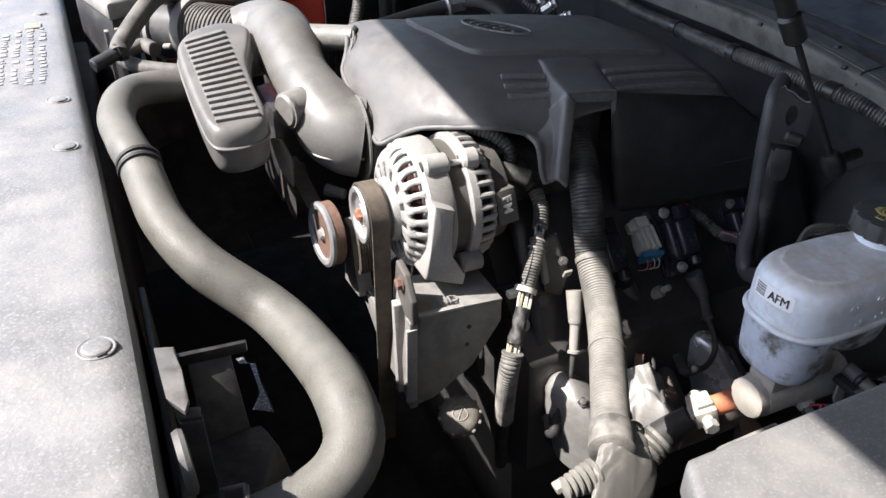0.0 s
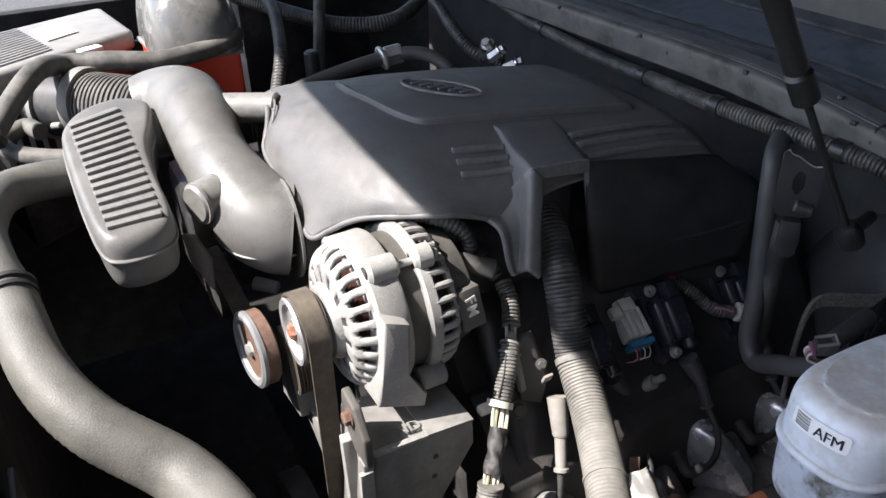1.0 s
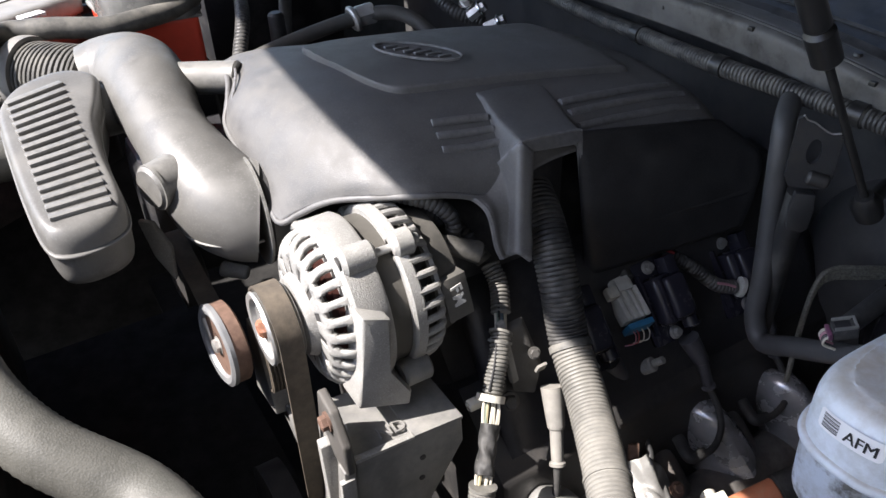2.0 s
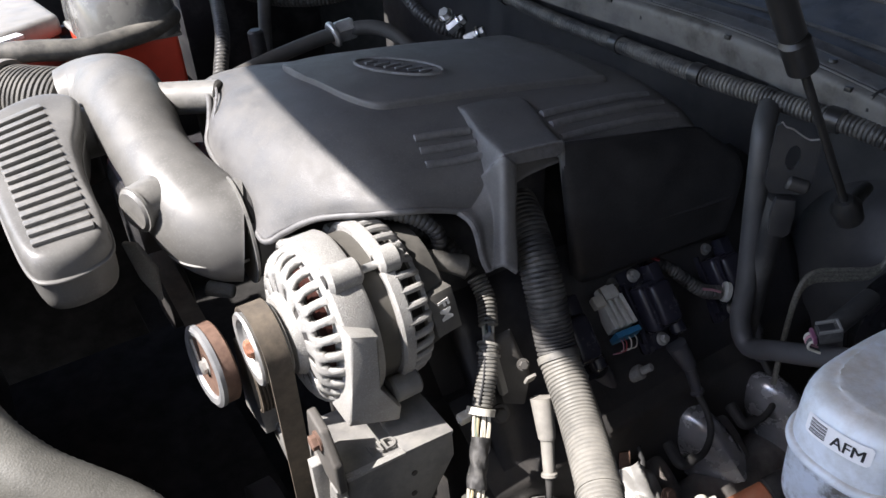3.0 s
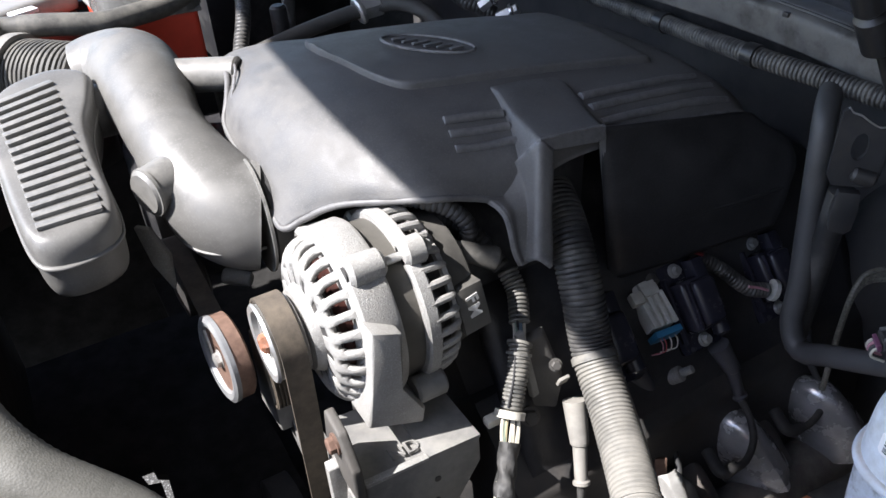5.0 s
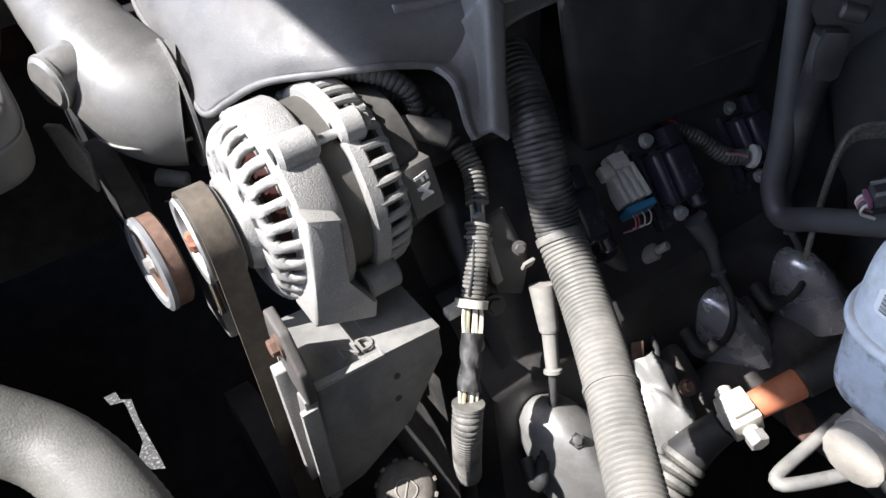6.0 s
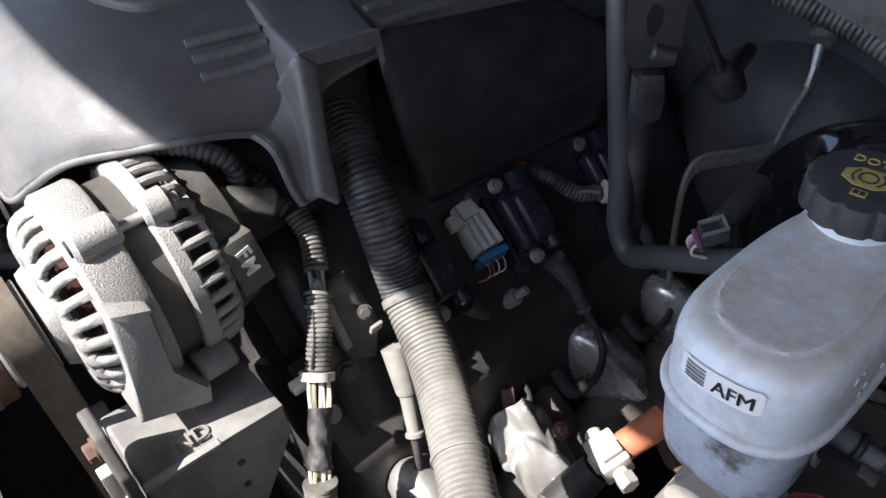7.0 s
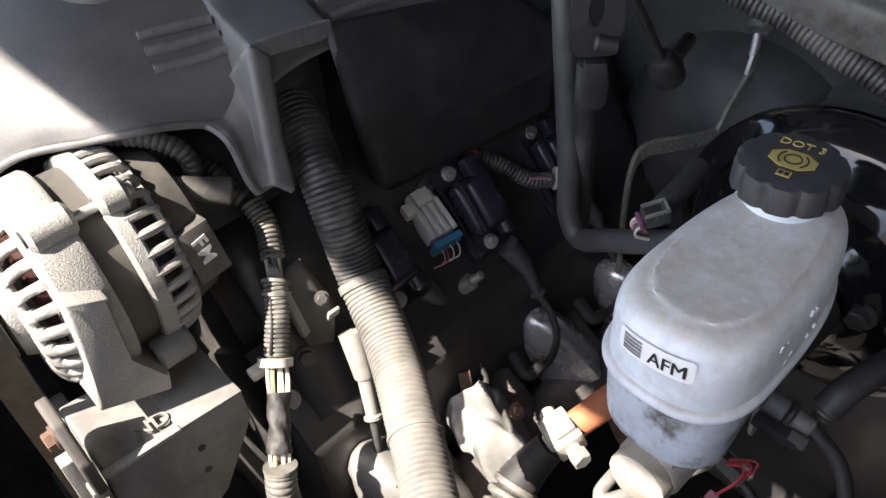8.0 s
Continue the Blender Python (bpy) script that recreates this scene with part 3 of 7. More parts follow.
# ---- air intake ----
def intake_duct():
    t = thing("intake_duct", (0.0, 0.2, 0.98), "dusty grey plastic intake duct with a ribbed resonator box", "air duct")
    pts = [(-0.034, 0.404, 1.066), (-0.013, 0.398, 1.071), (0.006, 0.374, 1.074), (0.008, 0.312, 1.072), (0.007, 0.243, 1.060), (0.012, 0.191, 1.042), (0.023, 0.156, 1.022), (0.036, 0.141, 1.014), (0.049, 0.136, 1.011)]
    duct = part("duct", sweep(bmesh.new(), pts, lambda s, m: float(np.interp(s, (0, 0.2, 0.36, 0.5, 0.62, 0.74, 0.86, 1.0), (0.0420, 0.0480, 0.0450, 0.0385, 0.0365, 0.0405, 0.0465, 0.0490))), 120, 40), M["duct"], t)
    part("parting_line", sweep(bmesh.new(), [(0.030 - 0.0480 * math.cos(a), 0.150 - 0.0495 * math.sin(a), 1.000 + 0.004 * math.cos(a)) for a in (-0.4, 0.0, 0.4, 0.8, 1.2, 1.5, 1.8)], 0.0014, 40, 6), M["duct"], t)
    part("seam", lathe([(0, 0.0495), (0, 0.0515), (0.0025, 0.0515), (0.0025, 0.0495)], (0.046, 0.136, 1.011), (1, -0.05, -0.03), 40), M["duct"], t, "thin moulding seam")
    part("throttle_collar", rod((0.049, 0.136, 1.011), (0.085, 0.134, 1.01), 0.046, 0.046, 36, 0.003), M["plastic"], t)
    knob = part("knob", rod((-0.036, 0.161, 1.049), (0.005, 0.178, 1.049), 0.0205, 0.024, 30, 0.003), M["duct"], t, "round grey duct plug")
    part("ring", lathe([(0, 0.0198), (0, 0.0218), (0.003, 0.0218), (0.003, 0.0198)], (-0.033, 0.162, 1.049), (1, 0.36, 0.0), 30), M["duct"], knob)
    part("tube_stub", rod((0.028, 0.322, 1.084), (0.092, 0.270, 1.088), 0.017, 0.017, 20, 0.002), M["duct"], t)
    # the resonator box, its ribbed lid sloping down towards the fender
    foot = [(-0.134, 0.262), (-0.130, 0.305), (-0.105, 0.338), (-0.064, 0.350), (-0.036, 0.332), (-0.042, 0.292), (-0.055, 0.25), (-0.060, 0.20), (-0.060, 0.142), (-0.066, 0.117), (-0.086, 0.106), (-0.114, 0.106), (-0.128, 0.122), (-0.133, 0.18)]
    mid_x, mid_y = -0.093, 0.222

    def box_ring(g, dz):
        pts = [(mid_x + (x - mid_x) * g, mid_y + (y - mid_y) * (g + (1 - g) * 0.4 * min(1, g * 3))) for x, y in foot]
        return [(x, y, 1.0595 + 0.20 * (y - 0.10) + dz) for x, y in pts + pts[:1]]

    rings = [box_ring(g, dz) for g, dz in ((0.02, 0.0), (0.55, 0.0005), (0.84, 0.0), (0.92, -0.0015), (0.975, -0.006), (1.0, -0.013), (1.005, -0.020))]
    part("resonator", loft(rings, 40, 90), M["duct"], t)
    rings = [box_ring(g, dz) for g, dz in ((0.99, -0.0195), (1.035, -0.0200), (1.045, -0.0212), (1.035, -0.0230), (0.99, -0.0235))]
    part("lip", loft(rings, 12, 90), M["duct"], t)
    rings = [box_ring(g, dz) for g, dz in ((0.99, -0.023), (0.97, -0.038), (0.94, -0.050), (0.84, -0.058), (0.5, -0.060), (0.02, -0.060))]
    part("resonator_base", loft(rings, 26, 90), M["duct"], t)
    part("neck", sweep(bmesh.new(), [(-0.06, 0.315, 1.068), (-0.03, 0.32, 1.066), (0.0, 0.325, 1.066)], 0.026, 16, 24), M["duct"], t)
    for k in range(15):
        s = k / 14
        a, b = Vector((-0.1220 + 0.0030 * s, 0.301 - 0.174 * s, 0)), Vector((-0.0690 - 0.0015 * s, 0.318 - 0.190 * s, 0))
        c = (a + b) / 2
        c.z = 1.0608 + 0.20 * (c.y - 0.10)
        d = (b - a)
        d.z = 0.20 * d.y
        part("rib", block(c, (0.0094, d.length, 0.0040), 0.0018, axes(d)), M["duct"], t)
    # bellows and clamp towards the filter box
    bell = corrugated([(-0.030, 0.402, 1.066), (-0.054, 0.428, 1.066), (-0.086, 0.470, 1.064)], 0.0405, 0.0062, 0.0045, 32)
    part("bellows", bell, M["hose_dark"], t, "black rubber bellows")
    clamp = part("clamp", lathe([(-0.002, 0.0425), (-0.002, 0.0450), (0.004, 0.0462), (0.012, 0.0462), (0.014, 0.0440), (0.014, 0.0425)], (-0.084, 0.468, 1.064), (-0.66, 0.75, -0.08), 40), M["filter_lid"], t, "pale dusty band clamp")
    part("clamp_screw", rod((-0.126, 0.449, 1.052), (-0.136, 0.458, 1.050), 0.0045, 0.0045, 10, 0.001), M["bracket"], clamp)
    part("inlet", rod((-0.090, 0.475, 1.063), (-0.134, 0.525, 1.057), 0.0395, 0.041, 32, 0.003), M["plastic"], t, "black plastic inlet tube")
    part("inlet_flange", lathe([(0, 0.040), (0, 0.0445), (0.007, 0.0445), (0.007, 0.040)], (-0.122, 0.511, 1.059), (-0.66, 0.75, -0.08), 36), M["filter_lid"], t)
    part("air_sensor", block((-0.108, 0.498, 1.102), (0.026, 0.018, 0.010), 0.002, Matrix.Rotation(0.85, 3, "Z")), M["plastic"], t, "black air flow sensor")
    return t


intake_duct()


def filter_box():
    t = thing("filter_box", (-0.1, 0.6, 0.8), "dusty grey plastic air filter box with ribbed lid", "air filter")
    lid = [(-0.178, 0.50, 1.078), (-0.225, 0.69, 1.078), (0.004, 0.80, 1.078), (0.024, 0.628, 1.078)]
    part("lid", prism(lid, (0, 0, 0.028), 0.012, seg=4), M["filter_lid"], t)
    part("body", prism([(x * 0.97 - 0.003, 0.02 + y * 0.98, 0.86) for x, y, z in lid], (0, 0, 0.22), 0.01), M["plastic"], t)
    a, b, c = Vector((-0.178, 0.50, 1.107)), Vector((-0.225, 0.69, 1.107)), Vector((0.012, 0.625, 1.107))
    for k in range(14):
        f = 0.1 + 0.055 * k
        p = a.lerp(b, f)
        d = (c - a).normalized()
        part("rib", prism([p + d * 0.02, p + d * 0.115, p + d * 0.115 + (b - a).normalized() * 0.0045, p + d * 0.02 + (b - a).normalized() * 0.0045], (0, 0, 0.0013), 0.0005), M["filter_lid"], t)
    d, e = (c - a).normalized(), (b - a).normalized()
    p = a + d * 0.125 + e * 0.06
    part("label", prism([p, p + d * 0.05, p + d * 0.05 + e * 0.07, p + e * 0.07], (0, 0, 0.0015)), M["label"], t, "white paper label with grey print")
    for k in range(6):
        f = k / 6
        s = a.lerp(c, f * 0.3) + Vector((-0.01 + 0.005 * k, -0.001, -0.04))
        part("side_rib", prism([s, s + Vector((0.006, 0.0, 0)), s + Vector((0.006, 0.004, -0.1)), s + Vector((0, 0.004, -0.1))], (0, 0.012, 0), 0.001), M["filter_lid"], t)
    part("latch", block((0.032, 0.645, 1.08), (0.03, 0.012, 0.012), 0.004), M["plastic"], t)
    part("vent_tag", block((-0.045, 0.535, 1.112), (0.03, 0.016, 0.005), 0.002, Matrix.Rotation(0.4, 3, "Z")), M["label"], t, "white plastic tag")
    return t


moved(filter_box(), -0.022, 0.006, 0.0)


def coolant_tank():
    t = thing("coolant_tank", (0.07, 0.6, 0.85), "coolant tank with red coolant and a clear grey top", "tank")
    foot = [(0.022, 0.63, 1.0), (0.03, 0.50, 1.0), (0.128, 0.487, 1.0), (0.145, 0.62, 1.0), (0.10, 0.68, 1.0)]
    part("body", prism(foot, (0, 0, 0.092), 0.008, seg=4), M["red"], t, "body filled with red coolant")
    part("cradle", prism([(x, y, 0.86) for x, y, z in foot], (0, 0, 0.145), 0.006), M["plastic"], t, "black plastic cradle")
    part("seam", prism([(x + (0.004 if x > 0.08 else -0.004), y + (0.004 if y > 0.56 else -0.004), 1.089) for x, y, z in foot], (0, 0, 0.005), 0.002), M["filter_lid"], t)
    rows = []
    for k, (h, g) in enumerate(((1.093, 1.0), (1.118, 0.97), (1.15, 0.88), (1.172, 0.66), (1.178, 0.3), (1.178, 0.02))):
        rows.append([(0.08 + (x - 0.08) * g, 0.58 + (y - 0.58) * g, h) for x, y, z in foot + foot[:1]])
    part("top", loft(rows, 10, 40), M["tank_top"], t, "clear grey tank top")
    part("filler_cap", lathe([(0, 0.026), (0.018, 0.026), (0.022, 0.022), (0.022, 0)], (0.095, 0.64, 1.165), (0, 0, 1), 24), M["cap"], t)
    return t


moved(coolant_tank(), -0.014, 0.006, 0.0)

bm = sweep(bmesh.new(), [(-0.196, 0.385, 1.070), (-0.190, 0.405, 1.080), (-0.138, 0.455, 1.118), (-0.100, 0.505, 1.108), (-0.053, 0.490, 1.108), (-0.000, 0.478, 1.102), (0.035, 0.480, 1.102), (0.083, 0.491, 1.104), (0.110, 0.504, 1.110), (0.120, 0.536, 1.104)], 0.0125, 90, 18)
surge = solo("surge_hose", bm, M["hose_dark"], "slim dusty rubber hose from the tank to the radiator", "hose")
bm = sweep(bmesh.new(), [(-0.10, 0.335, 1.048), (-0.15, 0.36, 1.05), (-0.182, 0.395, 1.05), (-0.192, 0.43, 1.052), (-0.165, 0.452, 1.058), (-0.150, 0.428, 1.056)], 0.0100, 60, 16)
solo("vent_hose", bm, M["hose_dark"], "thin looped grey vent hose beside the duct", "hose")
joint = thing("hose_joint", (-0.2, 0.37, 1.05), "black plastic hose joint beside the radiator cover", "hose joint")
part("body", rod((-0.193, 0.392, 1.073), (-0.232, 0.372, 1.062), 0.0085, 0.0095, 16, 0.002), M["plastic"], joint)
part("collar", rod((-0.195, 0.391, 1.072), (-0.201, 0.388, 1.071), 0.0125, 0.0125, 18, 0.001), M["strut"], joint)
clamp = thing("spring_clamp", (0.113, 0.526, 1.094), "black spring clamp on the slim hose", "clamp")
part("band", lathe([(0, 0.0118), (0, 0.0135), (0.014, 0.0135), (0.014, 0.0118)], (0.110, 0.514, 1.1035), (0.1, 1, 0), 22), M["strut"], clamp)
part("ear", block((0.107, 0.519, 1.120), (0.006, 0.008, 0.009), 0.001), M["strut"], clamp)
part("ear", block((0.117, 0.521, 1.119), (0.004, 0.008, 0.009), 0.001), M["strut"], clamp)


# ---- engine cover ----
COVER_NET = [
    [(0.082, 0.312, 1.03), (0.08, 0.306, 1.09), (0.087, 0.29, 1.1), (0.081, 0.25, 1.097), (0.06, 0.205, 1.068), (0.059, 0.15, 1.05), (0.058, 0.11, 1.039), (0.055, 0.078, 1.031), (0.056, 0.066, 1.026)],
    [(0.092, 0.318, 1.03), (0.091, 0.312, 1.092), (0.097, 0.29, 1.102), (0.092, 0.25, 1.1), (0.076, 0.21, 1.0925), (0.074, 0.155, 1.083), (0.072, 0.11, 1.07), (0.071, 0.07, 1.05), (0.071, 0.056, 1.038)],
    [(0.108, 0.322, 1.03), (0.108, 0.317, 1.095), (0.112, 0.29, 1.107), (0.108, 0.24, 1.108), (0.102, 0.19, 1.107), (0.1, 0.13, 1.1015), (0.1, 0.075, 1.09), (0.1, 0.035, 1.069), (0.1, 0.026, 1.056)],
    [(0.14, 0.322, 1.03), (0.14, 0.316, 1.096), (0.14, 0.285, 1.110), (0.14, 0.22, 1.114), (0.14, 0.15, 1.113), (0.14, 0.085, 1.107), (0.14, 0.035, 1.095), (0.14, -0.008, 1.074), (0.14, -0.017, 1.064)],
    [(0.20, 0.30, 1.03), (0.20, 0.295, 1.096), (0.20, 0.265, 1.111), (0.20, 0.20, 1.116), (0.20, 0.14, 1.115), (0.20, 0.075, 1.108), (0.20, 0.03, 1.097), (0.20, -0.014, 1.074), (0.20, -0.024, 1.052)],
    [(0.26, 0.29, 1.03), (0.26, 0.284, 1.096), (0.26, 0.255, 1.111), (0.26, 0.20, 1.117), (0.26, 0.14, 1.116), (0.26, 0.075, 1.109), (0.26, 0.03, 1.100), (0.26, -0.012, 1.088), (0.26, -0.026, 1.070)],
    [(0.33, 0.275, 1.03), (0.33, 0.268, 1.095), (0.33, 0.24, 1.110), (0.33, 0.19, 1.115), (0.33, 0.13, 1.114), (0.33, 0.075, 1.108), (0.33, 0.03, 1.100), (0.33, -0.010, 1.090), (0.33, -0.030, 1.076)],
    [(0.40, 0.25, 1.03), (0.40, 0.244, 1.090), (0.40, 0.22, 1.106), (0.40, 0.175, 1.111), (0.40, 0.12, 1.110), (0.40, 0.075, 1.105), (0.40, 0.03, 1.098), (0.40, -0.008, 1.089), (0.40, -0.030, 1.076)],
    [(0.438, 0.24, 1.03), (0.438, 0.234, 1.083), (0.438, 0.215, 1.094), (0.438, 0.17, 1.099), (0.438, 0.115, 1.099), (0.438, 0.07, 1.097), (0.438, 0.03, 1.091), (0.438, -0.008, 1.082), (0.438, -0.030, 1.068)],
    [(0.462, 0.23, 1.02), (0.460, 0.226, 1.05), (0.459, 0.21, 1.055), (0.458, 0.17, 1.06), (0.457, 0.115, 1.06), (0.456, 0.07, 1.06), (0.455, 0.03, 1.056), (0.453, -0.008, 1.050), (0.450, -0.030, 1.040)],
]


def cover_z(x, y):
    """The height of the cover's shell."""
    rows = COVER_NET
    k = max(i for i in range(len(rows) - 1) if rows[i][4][0] <= x or i == 0)
    f = min(1.0, max(0.0, (x - rows[k][4][0]) / (rows[k + 1][4][0] - rows[k][4][0])))
    zs = []
    for row in (rows[k], rows[k + 1]):
        pts = sorted((p[1], p[2]) for p in row[1:])
        zs.append(float(np.interp(y, [p[0] for p in pts], [p[1] for p in pts])))
    return zs[0] * (1 - f) + zs[1] * f


def engine_cover():
    t = thing("engine_cover", (0.25, 0.13, 0.96), "dusty charcoal plastic engine cover over a V8", "engine cover")
    thick(part("shell", loft(COVER_NET, 130, 110), M["cover"], t), 0.003, 1.0)
    # rim along the arch over the alternator
    rim = [(0.086, 0.302, 1.100), (0.0865, 0.285, 1.101), (0.081, 0.25, 1.097), (0.070, 0.222, 1.083), (0.0605, 0.204, 1.068), (0.059, 0.15, 1.050), (0.058, 0.105, 1.038), (0.056, 0.068, 1.027), (0.071, 0.056, 1.036), (0.084, 0.043, 1.048), (0.10, 0.026, 1.056), (0.14, -0.017, 1.066), (0.17, -0.022, 1.061), (0.196, -0.026, 1.052)]
    part("rim", sweep(bmesh.new(), [(x - 0.001, y - 0.002, z + (0.0032 if k < 7 else 0.0012 if k < 9 else 0.0)) for k, (x, y, z) in enumerate(rim)], 0.0028, 110, 12), M["cover"], t)
    part("rim_step", sweep(bmesh.new(), [(x + 0.0085, y + 0.001, cover_z(x + 0.0085, y + 0.001) + 0.0034) for x, y, z in rim[1:8]], 0.0012, 60, 6), M["cover"], t)
    # raised panel with the emblem
    xs = (0.1525, 0.1545, 0.158, 0.165, 0.178, 0.20, 0.24, 0.28, 0.32, 0.36, 0.395, 0.405)
    rows = []
    for x in xs:
        y0 = float(np.interp(x, (0.152, 0.156, 0.163, 0.168, 0.182, 0.21, 0.30, 0.405), (0.215, 0.19, 0.135, 0.105, 0.088, 0.081, 0.066, 0.048)))
        y1 = float(np.interp(x, (0.152, 0.158, 0.17, 0.2, 0.3, 0.405), (0.232, 0.252, 0.259, 0.262, 0.252, 0.235)))
        lift = 0.0095 if 0.154 < x < 0.40 else -0.002
        row = [(x, y0 - 0.0040, cover_z(x, y0) - 0.004), (x, y0 - 0.0002, cover_z(x, y0) + lift * 0.70), (x, y0 + 0.003, cover_z(x, y0 + 0.003) + lift)]
        row += [(x, y0 + (y1 - y0) * f, cover_z(x, y0 + (y1 - y0) * f) + lift) for f in (0.12, 0.3, 0.5, 0.7, 0.88)]
        row += [(x, y1, cover_z(x, y1) + lift * 0.8), (x, y1 + 0.0015, cover_z(x, y1) - 0.004)]
        rows.append(row)
    pan = part("raised_panel", loft(rows, 90, 90), M["cover"], t)
    axis = Vector((0.043, -0.087, 0)).normalized()
    side = Vector((0.087, 0.043, 0)).normalized()
    mid = Vector((0.234, 0.153, 1.1271))
    ring = [mid + axis * (0.048 * math.cos(a)) + side * (0.021 * math.sin(a)) for a in [2 * math.pi * k / 36 for k in range(37)]]
    em = part("emblem", sweep(bmesh.new(), ring, 0.0014, 90, 6), M["cover"], pan, "oval moulded emblem outline")
    for k in range(6):
        f = (k - 2.5) / 2.5
        p = mid + axis * (0.031 * f)
        part("emblem_bar", block(p, (0.0040, 0.019 - 0.006 * abs(f), 0.0024), 0.0010, axes(side + axis * 0.45)), M["cover"], pan)
    # snorkel with its leg over the conduit
    plate = [[(0.2150, -0.0180, 1.072), (0.2243, -0.0352, 1.0995), (0.252, -0.0356, 1.0990), (0.2806, -0.0355, 1.0975), (0.2835, -0.034, 1.080)],
             [(0.2190, -0.004, 1.080), (0.2300, -0.001, 1.1025), (0.258, 0.0, 1.1025), (0.2900, -0.002, 1.1005), (0.2925, -0.001, 1.082)],
             [(0.2270, 0.020, 1.091), (0.2340, 0.025, 1.1065), (0.264, 0.024, 1.1065), (0.2970, 0.022, 1.1045), (0.2995, 0.023, 1.088)],
             [(0.2350, 0.042, 1.098), (0.2390, 0.048, 1.1105), (0.268, 0.046, 1.1110), (0.3000, 0.042, 1.1090), (0.3025, 0.043, 1.094)],
             [(0.2400, 0.070, 1.100), (0.2420, 0.072, 1.1085), (0.272, 0.070, 1.1085), (0.3030, 0.066, 1.1070), (0.3050, 0.066, 1.096)]]
    thick(part("snorkel", facet(plate, 6, 3), M["cover"], t, angle=50), 0.0025)
    leg = [[(0.176, -0.0220, 1.0595), (0.194, -0.008, 1.055), (0.2150, -0.0150, 1.0735), (0.2243, -0.0354, 1.0995), (0.2325, -0.0388, 1.0900), (0.2340, -0.030, 1.0890)],
           [(0.1862, -0.0270, 1.0545), (0.199, -0.020, 1.0530), (0.2165, -0.0275, 1.0665), (0.2200, -0.0418, 1.0840), (0.2268, -0.0472, 1.0712), (0.2290, -0.037, 1.0710)],
           [(0.1910, -0.0430, 1.046), (0.199, -0.038, 1.048), (0.2115, -0.0415, 1.0490), (0.2120, -0.0548, 1.0520), (0.2190, -0.0585, 1.0430), (0.2215, -0.047, 1.0430)],
           [(0.1925, -0.0530, 1.019), (0.197, -0.049, 1.022), (0.2060, -0.0510, 1.0260), (0.2060, -0.0630, 1.0310), (0.2150, -0.0670, 1.0225), (0.2175, -0.056, 1.0220)],
           [(0.1950, -0.0575, 1.008), (0.1985, -0.055, 1.008), (0.2020, -0.0580, 1.0095), (0.2025, -0.0690, 1.0165), (0.2116, -0.0723, 1.0077), (0.2145, -0.062, 1.0080)]]
    thick(part("leg", facet(leg, 7, 3), M["cover"], t, angle=50), 0.0025, 1.0)
    part("leg_rim", sweep(bmesh.new(), [row[4] for row in leg], 0.0011, 30, 6), M["cover"], t)
    part("leg_rim", sweep(bmesh.new(), [row[0] for row in leg], 0.0026, 30, 8), M["cover"], t)
    part("leg_toe", sweep(bmesh.new(), [leg[-1][k] for k in (0, 2, 3, 4)], 0.0013, 20, 6), M["cover"], t)
    bridge = [(0.2243, -0.0352, 1.0993), (0.2806, -0.0355, 1.0973), (0.2830, -0.0385, 1.0890), (0.2733, -0.0395, 1.0864), (0.2420, -0.0390, 1.0890), (0.2325, -0.0388, 1.0895)]
    part("bridge", prism(bridge, (0, 0.004, 0), 0.0008), M["cover"], t)
    part("bridge_rim", sweep(bmesh.new(), [(0.2243, -0.0356, 1.0995), (0.252, -0.036, 1.0990), (0.2806, -0.0359, 1.0977)], 0.0011, 20, 6), M["cover"], t)
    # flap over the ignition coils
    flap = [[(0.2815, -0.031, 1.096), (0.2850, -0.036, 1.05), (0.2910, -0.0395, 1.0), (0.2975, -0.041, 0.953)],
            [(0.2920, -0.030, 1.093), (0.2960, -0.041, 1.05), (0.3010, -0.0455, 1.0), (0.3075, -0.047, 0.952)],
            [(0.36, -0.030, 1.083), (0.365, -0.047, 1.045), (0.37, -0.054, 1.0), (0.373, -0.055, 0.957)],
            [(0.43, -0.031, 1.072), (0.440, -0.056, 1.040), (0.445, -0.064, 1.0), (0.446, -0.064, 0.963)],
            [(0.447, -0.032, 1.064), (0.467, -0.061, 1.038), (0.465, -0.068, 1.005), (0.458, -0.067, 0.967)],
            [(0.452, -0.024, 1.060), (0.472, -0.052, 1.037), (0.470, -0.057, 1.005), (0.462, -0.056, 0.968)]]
    thick(part("flap", loft(flap, 60, 30), M["flap"], t, "black side flap, shade put into its colour"), 0.004, 1.0)
    part("flap_rim", sweep(bmesh.new(), [(0.282, -0.033, 1.096), (0.2855, -0.038, 1.05), (0.2915, -0.0415, 1.00), (0.298, -0.043, 0.953), (0.302, -0.0455, 0.932)], lambda s, m: 0.0030 - 0.0013 * s, 30, 8), M["cover"], t)
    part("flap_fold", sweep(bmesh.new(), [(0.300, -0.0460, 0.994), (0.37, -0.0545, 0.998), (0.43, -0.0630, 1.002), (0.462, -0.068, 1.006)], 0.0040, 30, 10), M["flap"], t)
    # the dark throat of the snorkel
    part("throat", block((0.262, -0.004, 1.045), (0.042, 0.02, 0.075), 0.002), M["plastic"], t)
